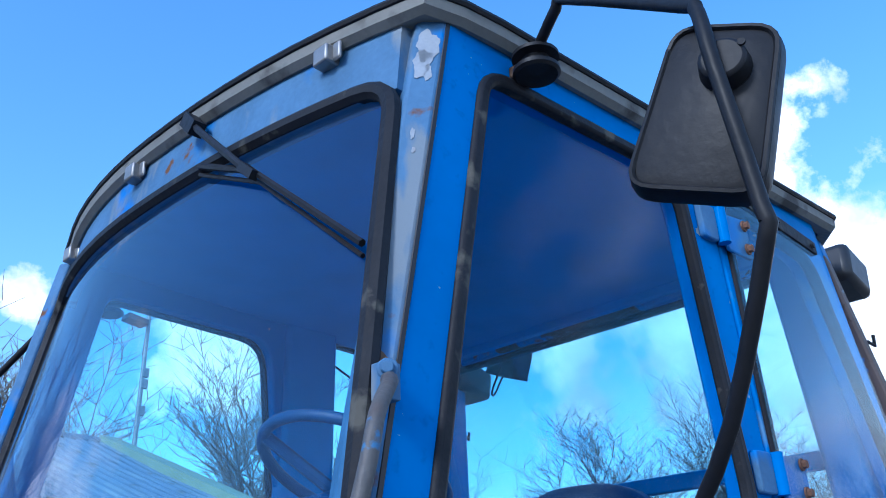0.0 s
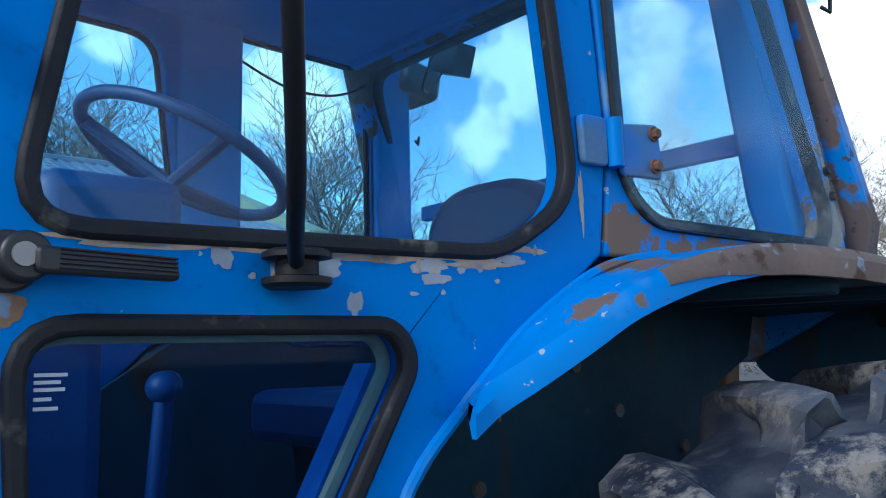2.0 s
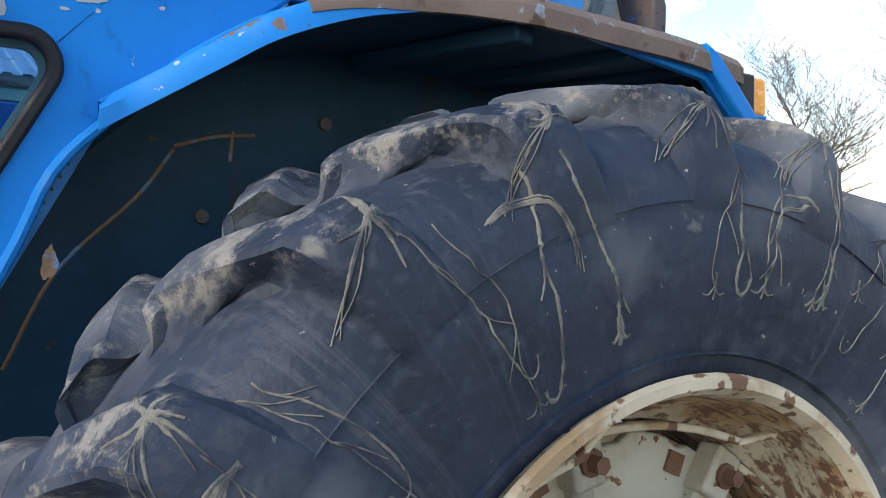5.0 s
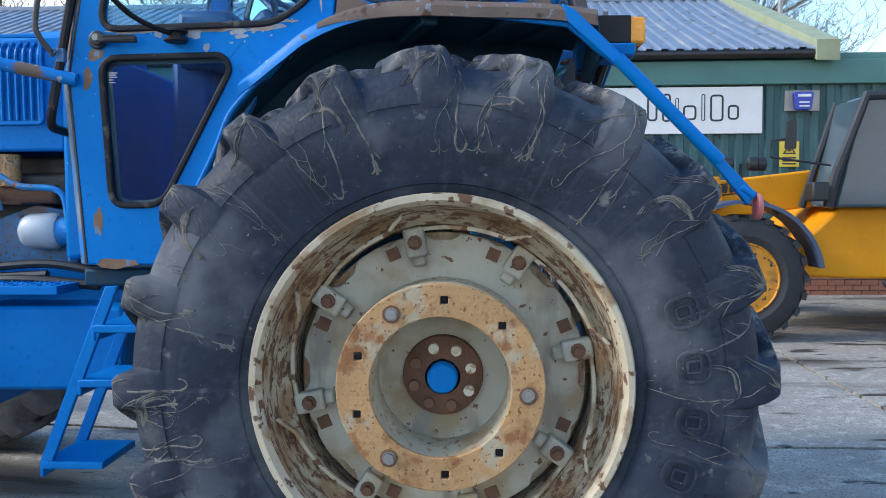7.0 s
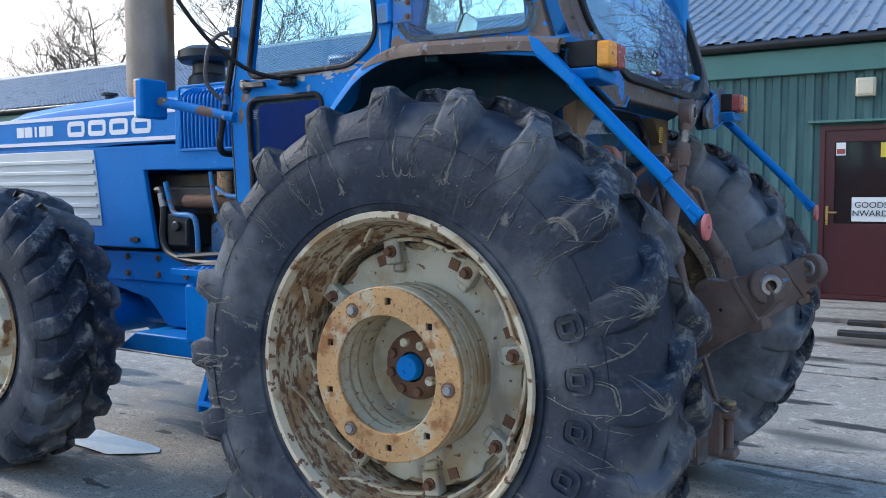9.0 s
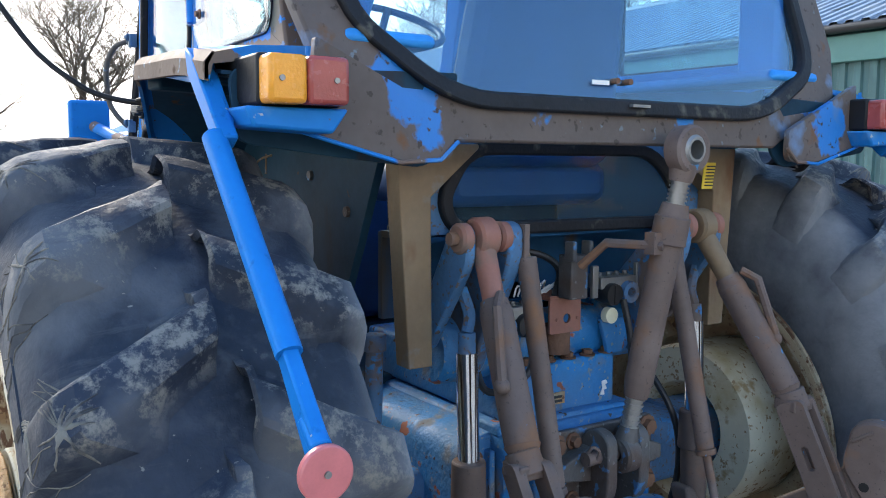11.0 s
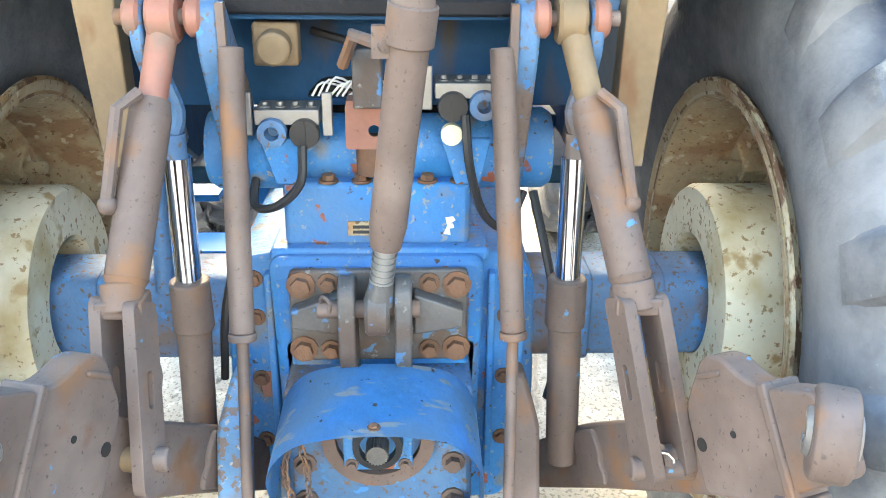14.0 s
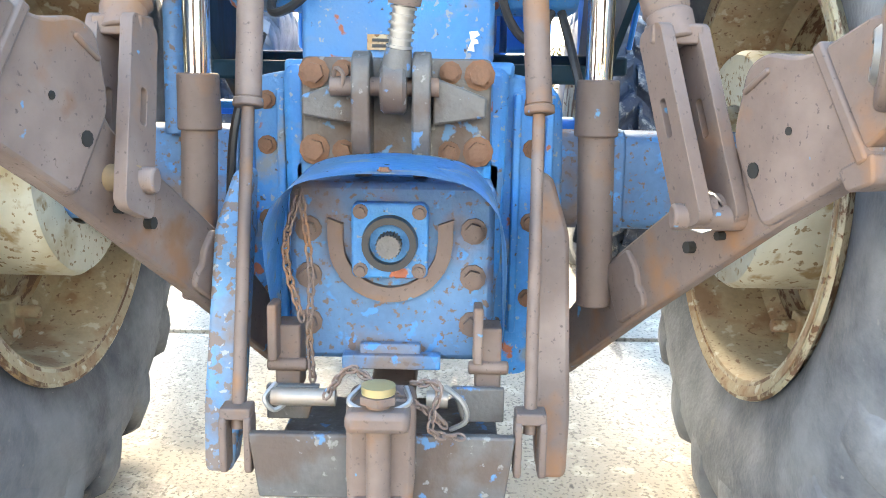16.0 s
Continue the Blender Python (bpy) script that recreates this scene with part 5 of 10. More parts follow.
# an added black tube draws the dark of the gap between post and door
for sgn in (-1, 1):
    bm = bmesh.new()
    line = []
    for z in (1.16, 1.45, 1.77, 2.0, 2.275, 2.55, 2.76):
        xd = post_x(z)
        line.append((xd - 0.001, flank(xd, z) + 0.004 if sgn < 0 else 2 * YC - flank(xd, z) - 0.004, z))
    tube(bm, line, 0.006, 6)
    part("door_gap_line", bm, M_BLACK, tractor, "black strip drawn for the dark of the door gap")
a_post(side_y, -1)
a_post(side_y, 1)
bm = bmesh.new()
nz, ny = 10, 20
zz = [1.62 + (2.64 - 1.62) * i / nz for i in range(nz + 1)]
wide = lambda z: 0.66 - 0.07 * (z - 2.15)
yy = [-1 + 2 * j / ny for j in range(ny + 1)]
g = [[bm.verts.new(screen(YC + y * wide(z), z)) for y in yy] for z in zz]
for i in range(nz):
    for j in range(ny):
        bm.faces.new((g[i][j], g[i][j + 1], g[i + 1][j + 1], g[i + 1][j]))
ws = part("windscreen", bm, M_SCREEN, tractor, "bowed tinted windscreen")
ws.visible_shadow = False
path = []
loop = rounded([(YC - wide(1.62), 1.62), (YC + wide(1.62) - 0.06, 1.62), (YC + wide(2.64) - 0.06, 2.64), (YC - wide(2.64), 2.64)], 0.07, 5)
for a, b_ in zip(loop, loop[1:] + loop[:1]):
    n = max(1, int(math.hypot(b_[0] - a[0], b_[1] - a[1]) / 0.06))
    path += [(a[0] + (b_[0] - a[0]) * k / n, a[1] + (b_[1] - a[1]) * k / n) for k in range(n)]
bm = bmesh.new()
pts = [screen(y, z, 0.006) for y, z in path]
tube(bm, pts + [pts[0]], 0.0155, 8)
part("windscreen_seal", bm, M_SEAL, tractor, "black rubber windscreen seal")
bm = bmesh.new()
top = []
for z in (2.60, 2.765):
    top.append([bm.verts.new(screen(YC - 0.63 + 1.20 * j / 20, max(z, 2.625), 0.004)) for j in range(21)])
for j in range(20):
    bm.faces.new((top[0][j], top[0][j + 1], top[1][j + 1], top[1][j]))
r = bmesh.ops.extrude_face_region(bm, geom=bm.faces[:])["geom"]
bmesh.ops.translate(bm, vec=(0.03, 0, 0), verts=[q for q in r if isinstance(q, bmesh.types.BMVert)])
part("front_header", bm, M_POST, tractor, "header panel over the windscreen")

# rear face of the cab
rear = lambda u, v, w: Vector((0.475 - 0.26 * max(0, v - 1.86) / 0.86 - w, u, v))
r_out = [(-0.80, 1.92), (-0.52, 1.775), (0.48, 1.775), (0.76, 1.92), (0.80, 2.05), (0.72, 2.79), (-0.76, 2.79), (-0.84, 2.05)]
r_win = rounded([(-0.735, 2.02), (-0.52, 1.865), (0.42, 1.865), (0.66, 1.99), (0.62, 2.715), (-0.68, 2.715)], [0.08, 0.1, 0.1, 0.08, 0.08, 0.08])
bm = bmesh.new()
plate(bm, r_out, [r_win], rear, 0.04)
rp = part("rear_panel", bm, M_PRIMER, tractor, "rear cab panel, blue paint mostly worn to brown primer", 0.006)
bm = bmesh.new()
band(bm, inset(r_win, -0.025), inset(r_win, 0.012), lambda u, v, w: rear(u, v, w - 0.016), 0.035)
part("window_seal", bm, M_SEAL, rp, "", 0.006)
bm = bmesh.new()
plate(bm, inset(r_win, 0.002), [], lambda u, v, w: rear(u, v, w + 0.004), 0.005)
g = part("rear_window", bm, M_REARGLASS, rp, "large tinted rear window", smooth=0)
g.visible_shadow = False

# fenders
fl_prof = [(-0.668, 1.743), (-0.588, 1.793), (-0.508, 1.843), (-0.437, 1.887), (-0.348, 1.922), (-0.27, 1.94), (-0.166, 1.95), (0.09, 1.937), (0.30, 1.928), (0.45, 1.908)]


def fender_edge(x):
    return -0.80 - 0.2 * min(1, max(0, (x + 0.62) / 0.6)) ** 0.8


def meet(x):
    """Height at which the fender's skin meets the cab side."""
    pts = ((-0.72, 1.64), (-0.64, 1.735), (-0.583, 1.786), (-0.53, 1.838), (-0.425, 1.905), (-0.30, 1.945), (-0.166, 1.966), (0.09, 1.96), (0.30, 1.952), (0.6, 1.93))
    for (x0, z0), (x1, z1) in zip(pts, pts[1:]):
        if x <= x1:
            return z0 + (z1 - z0) * (x - x0) / (x1 - x0)
    return pts[-1][1]


def fender(mirror):
    my = (lambda p: Vector((p[0], 2 * YC - p[1], p[2]))) if mirror else (lambda p: Vector(p))
    bm = bmesh.new()
    pts = spline([(x, 0, z) for x, z in fl_prof], 4)
    rows = []
    for p in pts:
        e = fender_edge(p.x)
        inn = e + (side_y(p.x) + 0.03 - e) * min(1, 0.12 + max(0, p.x + 0.668) / 0.09)
        hi = (meet(p.x) - p.z) * min(1, 0.12 + max(0, p.x + 0.668) / 0.09)
        rows.append([bm.verts.new(my(q)) for q in ((p.x, inn, p.z + hi), (p.x, inn + (e - inn) * 0.6, p.z + hi * 0.6 + 0.006), (p.x, e + 0.012, p.z + 0.008), (p.x, e, p.z - 0.008), (p.x + 0.0, e, p.z - 0.036), (p.x, e + 0.008, p.z - 0.036), (p.x, e + 0.014, p.z - 0.01), (p.x, inn, p.z + hi - 0.012))])
    for a, b_ in zip(rows, rows[1:]):
        ring_faces(bm, a, b_)
    for a in (rows[0], rows[-1][::-1]):
        for f in ((0, 1, 6, 7), (1, 2, 5, 6), (2, 3, 4, 5)):
            bm.faces.new([a[q] for q in f])
    fd = part("fender", bm, M_FENDER, tractor, "rear mudguard with flaking blue paint and rust")
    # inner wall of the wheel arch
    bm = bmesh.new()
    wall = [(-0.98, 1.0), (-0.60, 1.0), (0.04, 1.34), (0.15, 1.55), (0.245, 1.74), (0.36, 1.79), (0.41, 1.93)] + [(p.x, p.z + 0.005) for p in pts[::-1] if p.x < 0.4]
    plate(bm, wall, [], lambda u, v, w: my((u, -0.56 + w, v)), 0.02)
    part("arch_wall", bm, M_INNER, fd, "grimy inner wall of the wheel arch, its shade in the colour", 0.002)
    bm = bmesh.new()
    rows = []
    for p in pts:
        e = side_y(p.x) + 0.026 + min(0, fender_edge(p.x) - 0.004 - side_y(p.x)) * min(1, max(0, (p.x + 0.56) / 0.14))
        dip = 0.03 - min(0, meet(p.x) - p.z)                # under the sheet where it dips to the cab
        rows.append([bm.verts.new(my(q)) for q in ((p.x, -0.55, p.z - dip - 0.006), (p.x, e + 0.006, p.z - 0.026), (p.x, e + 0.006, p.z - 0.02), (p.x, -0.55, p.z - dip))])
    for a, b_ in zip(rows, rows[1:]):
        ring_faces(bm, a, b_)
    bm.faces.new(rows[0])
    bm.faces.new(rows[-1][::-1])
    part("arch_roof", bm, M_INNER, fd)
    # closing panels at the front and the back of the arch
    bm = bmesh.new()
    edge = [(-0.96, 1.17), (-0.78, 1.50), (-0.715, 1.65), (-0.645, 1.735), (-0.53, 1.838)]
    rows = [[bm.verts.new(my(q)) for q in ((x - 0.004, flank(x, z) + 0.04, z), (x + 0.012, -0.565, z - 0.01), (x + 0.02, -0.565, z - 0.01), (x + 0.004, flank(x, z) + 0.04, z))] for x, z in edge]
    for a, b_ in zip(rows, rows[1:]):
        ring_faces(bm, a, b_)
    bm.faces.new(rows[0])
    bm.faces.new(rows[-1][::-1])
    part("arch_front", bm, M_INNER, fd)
    # added sheet over the gusset's front, coloured as its dark blue shadow
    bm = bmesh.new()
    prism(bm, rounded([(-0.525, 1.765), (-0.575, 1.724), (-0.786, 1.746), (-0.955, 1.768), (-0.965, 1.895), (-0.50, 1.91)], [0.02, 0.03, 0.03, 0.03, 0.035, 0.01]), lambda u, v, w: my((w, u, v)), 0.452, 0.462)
    part("arch_back", bm, M_INNER, fd, "dark sheet before the gusset, coloured for its shadow", 0.002)
    # square rear extension with its brace and lamp shelf
    bm = bmesh.new()
    prism(bm, [(0.075, 1.908), (0.362, 1.870), (0.465, 1.782), (0.50, 1.798), (0.385, 1.922), (0.09, 1.922)], lambda u, v, w: my((u, w, v)), -0.985, -0.967)
    part("fender_flap", bm, M_BLUE, fd, "bright blue angled fender edge", 0.003)
    return fd


FL = fender(False)
FR = fender(True)


# bonnet, engine bay, chassis
mirror_y = lambda p: Vector((p[0], 2 * YC - p[1], p[2]))
HS = -0.38                                             # left face of the bonnet
bm = bmesh.new()
sec = [(-0.36, 1.70), (-0.365, 1.86), (-0.34, 1.93), (-0.22, 1.985), (0, 2.005)]
sec = [(y + YC, z) for y, z in sec]
sec = sec + [(2 * YC - y, z) for y, z in sec[-2::-1]]
rows = [[bm.verts.new((x, y * s + YC * (1 - s), z + dz)) for y, z in sec] for x, s, dz in ((-1.97, 1, 0.015), (-2.4, 1, 0.01), (-3.0, 0.99, -0.01), (-3.5, 0.97, -0.04), (-3.72, 0.94, -0.09), (-3.78, 0.9, -0.16))]
for a, b_ in zip(rows, rows[1:]):
    for i in range(len(sec) - 1):
        bm.faces.new((a[i], a[i + 1], b_[i + 1], b_[i]))
bm.faces.new(rows[0])
bm.faces.new(rows[-1][::-1])
hood = part("bonnet", bm, M_BLUE, tractor, "long blue bonnet with white pinstripes", 0.004)
for my in (lambda p: Vector(p), mirror_y):
    bm = bmesh.new()
    prism(bm, [(-2.165, 1.145), (-2.25, 1.565), (-1.99, 1.565), (-1.98, 1.70), (-3.76, 1.70), (-3.76, 1.145)], lambda u, v, w: my((u, w, v)), HS, HS + 0.03)
    sp = part("side_panel", bm, M_BLUE, hood, "", 0.006)
    bm = bmesh.new()
    prism(bm, [(-2.60, 1.26), (-2.66, 1.685), (-3.70, 1.685), (-3.70, 1.26)], lambda u, v, w: my((u, w, v)), HS - 0.006, HS)
    for k in range(6):
        z = 1.30 + k * 0.062
        prism(bm, [(-2.615 - 0.12 * (z - 1.26), z), (-2.615 - 0.12 * (z - 1.26), z + 0.022), (-3.7, z + 0.022), (-3.7, z)], lambda u, v, w: my((u, w, v)), HS - 0.018, HS - 0.006)
    part("grille_panel", bm, M_SILVER, hood, "ribbed dull silver side grille", 0.004)
    for z0, z1 in ((1.862, 1.882), (1.722, 1.742)):
        bm = bmesh.new()
        prism(bm, [(-1.985, z0), (-3.70, z0), (-3.70, z1), (-1.985, z1)], lambda u, v, w: my((u, w, v)), HS - 0.008, HS - 0.001)
        part("pinstripe", bm, M_WHITE, hood, "white stripe")
    bm = bmesh.new()
    prism(bm, [(-1.985, 1.742), (-3.70, 1.742), (-3.70, 1.862), (-1.985, 1.862)], lambda u, v, w: my((u, w, v)), HS - 0.005, HS + 0.01)
    part("decal_band", bm, M_BLUE, hood)
    # the maker's name, as plain white shapes
    for k in range(4):
        x0 = -2.885 + k * 0.186
        if my((0, -1, 0)).y > 0:
            x0 = -2.885 + (3 - k) * 0.186
        o = rounded([(x0, 1.762), (x0 + 0.155, 1.762), (x0 + 0.155, 1.85), (x0, 1.85)], 0.03)
        bm = bmesh.new()
        band(bm, o, inset(o, 0.027), lambda u, v, w: my((u, HS - 0.004 - w, v)), 0.005)
        part("name_shape", bm, M_WHITE, hood)
    for x0, w_ in ((-3.38, 0.07), (-3.30, 0.075), (-3.2, 0.02), (-3.155, 0.06), (-3.085, 0.06)):
        bm = bmesh.new()
        prism(bm, [(x0, 1.775), (x0 + w_, 1.775), (x0 + w_, 1.835), (x0, 1.835)], lambda u, v, w: my((u, w, v)), HS - 0.009, HS - 0.004)
        part("model_bar", bm, M_WHITE, hood)
    # louvred scuttle panel
    bm = bmesh.new()
    prism(bm, [(-1.985, 1.56), (-1.44, 1.56), (-1.44, 1.93), (-1.985, 1.93)], lambda u, v, w: my((u, w, v)), HS - 0.012, HS + 0.03)
    lv = part("louvre_panel", bm, M_BLUE, hood, "blue louvred air intake panel", 0.01)
    bm = bmesh.new()
    o = rounded([(-1.945, 1.655), (-1.51, 1.655), (-1.51, 1.99), (-1.945, 1.99)], 0.03)
    band(bm, o, inset(o, 0.014), lambda u, v, w: my((u, HS - 0.014 - w, v)), 0.012)
    part("louvre_rim", bm, M_BLUE, lv, "", 0.003)
    for k in range(15):
        x = -1.925 + k * 0.0285
        bm = bmesh.new()
        pts = [(x, HS - 0.02, 1.675), (x, HS - 0.022, 1.87), (x, HS - 0.008, 1.945), (x, HS + 0.07, 1.985)]
        tube(bm, [my(p) for p in pts], 0.0065, 6, 3)
        part("louvre", bm, M_BLUE, lv)
    bm = bmesh.new()
    bolt(bm, my((-2.325, HS - 0.002, 1.19)), my((0, -1, 0)) - my((0, 0, 0)), 0.012, 0.01)
    box(bm, my((-2.325, HS - 0.008, 1.19)), (0.07, 0.012, 0.02))
    part("latch", bm, M_BLACK, sp, "small black bonnet latch")
# rounded top of the scuttle
bm = bmesh.new()
sec2 = [(YC - 0.352, 1.90), (YC - 0.345, 1.955), (YC - 0.26, 2.0), (YC, 2.02), (YC + 0.26, 2.0), (YC + 0.345, 1.955), (YC + 0.352, 1.90)]
r0 = [bm.verts.new((-1.985, y, z)) for y, z in sec2]
r1 = [bm.verts.new((-1.40, y, z + 0.03)) for y, z in sec2]
for i in range(len(sec2) - 1):
    bm.faces.new((r0[i], r0[i + 1], r1[i + 1], r1[i]))
bm.faces.new(r0)
bm.faces.new(r1[::-1])
part("scuttle_top", bm, M_BLUE, hood, "", 0.006)
bm = bmesh.new()
box(bm, (-1.36, YC, 1.55), (0.08, 0.95, 0.78))
part("bulkhead", bm, M_BLUE, tractor, "blue engine bulkhead ahead of the cab", 0.02)
# engine
eng = thing("engine", "", "")
eng.parent = tractor
bm = bmesh.new()
box(bm, (-2.2, YC, 1.3), (1.5, 0.42, 0.5))
box(bm, (-1.8, YC - 0.05, 1.42), (0.7, 0.5, 0.12))
for k in range(6):
    rod(bm, (-2.1 + k * 0.13, YC - 0.26, 1.47), (-2.1 + k * 0.13, YC - 0.26, 1.40), 0.035, seg=10)
part("block", bm, M_GRIME, eng, "oily dark engine block", 0.015)
bm = bmesh.new()
rod(bm, (-1.98, -0.33, 1.40), (-1.50, -0.33, 1.40), 0.035, seg=12)
box(bm, (-1.7, -0.31, 1.41), (0.12, 0.08, 0.1))
part("manifold", bm, M_RUST, eng, "rusty manifold", 0.01)
bm = bmesh.new()
rod(bm, (-1.68, -0.34, 1.43), (-1.68, -0.34, 1.55), 0.04, seg=16)
part("filter_bowl", bm, M_OCHRE, eng, "orange-brown bowl")
bm = bmesh.new()
lathe(bm, [(-0.085, 0.012), (-0.08, 0.035), (-0.066, 0.056), (-0.045, 0.066), (0.055, 0.07), (0.07, 0.06), (0.08, 0.02)], (-1.56, -0.34, 1.26), "x", 28)
part("oil_filter", bm, material("white_filter_can", (0.42, 0.47, 0.5), 0.45, var=0.15, scale=14, layers=[((0.16, 0.14, 0.12), 12, 0.6, 0.1, 0.8, ONE)]), eng, "white oil filter canister")
bm = bmesh.new()
rod(bm, (-1.49, -0.34, 1.26), (-1.44, -0.34, 1.26), 0.055, seg=20)
part("filter_head", bm, M_CASTBLUE, eng)
bm = bmesh.new()
prism(bm, rounded([(-1.82, 1.1), (-1.44, 1.1), (-1.44, 1.33), (-1.6, 1.36), (-1.82, 1.28)], 0.03), lambda u, v, w: Vector((u, w, v)), -0.31, -0.2)
for x, z in ((-1.78, 1.14), (-1.78, 1.25), (-1.66, 1.32), (-1.66, 1.14)):
    rod(bm, (x, -0.32, z), (x, -0.29, z), 0.012, seg=8)
part("timing_cover", bm, M_OLDBLUE, eng, "oily blue engine side cover", 0.01)
bm = bmesh.new()
box(bm, (-1.98, -0.31, 1.25), (0.16, 0.16, 0.17))
rod(bm, (-1.98, -0.39, 1.27), (-1.98, -0.41, 1.27), 0.03, seg=6)
rod(bm, (-1.9, -0.4, 1.18), (-1.9, -0.4, 1.30), 0.008)
part("pump", bm, M_BLACK, eng, "black fuel pump", 0.015)
for pts, r in (([(-2.1, -0.36, 1.50), (-2.06, -0.37, 1.40), (-2.0, -0.385, 1.335), (-1.88, -0.39, 1.325), (-1.84, -0.39, 1.28), (-1.84, -0.38, 1.11)], 0.014),
               ([(-1.74, -0.38, 1.55), (-1.72, -0.38, 1.42), (-1.70, -0.38, 1.34)], 0.011), ([(-1.70, -0.38, 1.47), (-1.62, -0.385, 1.43), (-1.47, -0.385, 1.41), (-1.44, -0.385, 1.30), (-1.43, -0.385, 1.15)], 0.012)):
    bm = bmesh.new()
    tube(bm, pts, r, 8, 5)
    part("blue_pipe", bm, M_CASTBLUE, eng, "blue painted pipe")
for pts, r in (([(-2.16, -0.37, 1.46), (-2.11, -0.38, 1.45), (-2.09, -0.385, 1.35), (-2.10, -0.385, 1.2), (-2.02, -0.40, 1.12), (-1.8, -0.42, 1.09), (-1.5, -0.43, 1.10)], 0.017),
               ([(-1.95, -0.41, 1.11), (-1.7, -0.42, 1.13), (-1.5, -0.42, 1.14), (-1.3, -0.42, 1.11)], 0.016), ([(-1.9, -0.40, 1.07), (-1.6, -0.44, 1.085), (-1.3, -0.44, 1.06)], 0.018)):
    bm = bmesh.new()
    tube(bm, pts, r, 8, 6)
    part("hose", bm, M_HOSE, eng, "black rubber hose")
bm = bmesh.new()
rod(bm, (-2.11, -0.383, 1.44), (-2.09, -0.385, 1.37), 0.02, seg=10)
part("hose_fitting", bm, M_STEEL, eng)
for y in (-0.30, 2 * YC + 0.30):
    bm = bmesh.new()
    box(bm, (-2.4, y, 1.04), (2.3, 0.07, 0.17))
    part("chassis_rail", bm, M_BLUE, tractor, "blue chassis side rail", 0.01)
bm = bmesh.new()
box(bm, (-1.9, YC, 0.85), (1.3, 0.34, 0.3))
part("sump", bm, M_BLUE, tractor, "blue painted sump casting", 0.03)
bm = bmesh.new()
prism(bm, [(-2.8, 0.96), (-1.75, 0.96), (-1.75, 0.72), (-2.15, 0.72), (-2.3, 0.86)], lambda u, v, w: Vector((u, w, v)), -0.325, -0.268)
part("axle_bracket", bm, M_BLUE, tractor, "blue axle support plate", 0.01)
for x in (-2.95, -2.70, -2.45, -2.2, -1.98):
    for z in (1.0, 1.09):
        bm = bmesh.new()
        bolt(bm, (x, -0.335, z), (0, -1, 0), 0.013, 0.014)
        part("rail_bolt", bm, M_RUST, tractor, "rusty chassis bolt")
bm = bmesh.new()
rod(bm, (-2.6, -0.78, 0.76), (-2.6, 0.74, 0.76), 0.11, seg=20)
lathe(bm, [(-0.22, 0.1), (-0.1, 0.2), (0.1, 0.2), (0.22, 0.1)], (-2.6, YC + 0.15, 0.76), "y", 24)
box(bm, (-2.35, YC, 0.8), (0.7, 0.2, 0.16))
rod(bm, (-2.4, -0.62, 0.95), (-2.44, -0.6, 0.72), 0.035, seg=12)
part("front_axle", bm, M_BLUE, tractor, "blue front drive axle", 0.01)
bm = bmesh.new()
box(bm, (-3.2, YC, 0.95), (0.9, 0.6, 0.3))
box(bm, (-3.76, YC, 1.5), (0.06, 0.66, 0.7))
part("front_frame", bm, M_BLUE, tractor, "", 0.02)
# step and tank on the left side
bm = bmesh.new()
prism(bm, rounded([(-1.72, 1.0), (-1.72, 0.70), (-1.15, 0.70), (-1.15, 1.0)], 0.03), lambda u, v, w: Vector((u, w, v)), -0.585, -0.2)
tank = part("fuel_tank", bm, M_BLUE, tractor, "smooth blue side tank", 0.015)
bm = bmesh.new()
prism(bm, [(-2.2, 0.71), (-1.7, 0.71), (-1.7, 0.61), (-2.35, 0.61)], lambda u, v, w: Vector((u, w, v)), -0.5, -0.15)
part("lower_frame", bm, M_BLUE, tractor, "", 0.01)
bm = bmesh.new()
box(bm, (-1.57, -0.52, 1.06), (0.40, 0.2, 0.03))
for i in range(9):
    for j in range(4):
        box(bm, (-1.75 + i * 0.043, -0.59 + j * 0.045, 1.078), (0.02, 0.006, 0.006), turn("Z", 45 if (i + j) % 2 else -45))
part("tread_plate", bm, M_BLUE, tractor, "blue chequered step plate", 0.002)
ladder = thing("step_ladder", "", "")
ladder.parent = tractor
bm = bmesh.new()
for dy in (0, 0.24):
    prism(bm, [(-1.08, 1.1), (-1.04, 1.1), (-1.27, 0.53), (-1.31, 0.53)], lambda u, v, w: Vector((u, w, v)), -0.885 + dy, -0.865 + dy)
part("stringer", bm, M_BLUE, ladder, "", 0.003)
for xc, z in ((-1.2, 0.525), (-1.07, 0.79), (-1.02, 0.965)):
    bm = bmesh.new()
    box(bm, (xc, -0.76, z), (0.2, 0.26, 0.025))
    box(bm, (xc - 0.1, -0.76, z - 0.015), (0.012, 0.26, 0.05))
    part("step", bm, M_BLUE, ladder, "worn blue step tread", 0.004)
bm = bmesh.new()
box(bm, (-1.0, YC, 1.11), (0.5, 1.3, 0.06))
box(bm, (-0.75, YC, 1.08), (0.9, 1.05, 0.05))
part("cab_floor", bm, M_INNER, tractor, "cab floor pan", 0.01)
# exhaust and air pre-cleaner
bm = bmesh.new()
lathe(bm, [(-0.15, 0.10), (0.0, 0.128), (0.02, 0.132), (1.0, 0.132), (1.02, 0.06), (1.4, 0.06)], (-2.45, -0.15, 2.0), "z", 36)
part("exhaust_silencer", bm, M_EXHAUST, tractor, "fat rusty upright exhaust silencer")
bm = bmesh.new()
lathe(bm, [(-0.05, 0.13), (0.06, 0.11), (0.08, 0.09), (0.13, 0.088), (0.14, 0.15), (0.16, 0.168), (0.2, 0.165), (0.225, 0.12), (0.23, 0.02)], (-2.09, -0.05, 2.02), "z", 36)
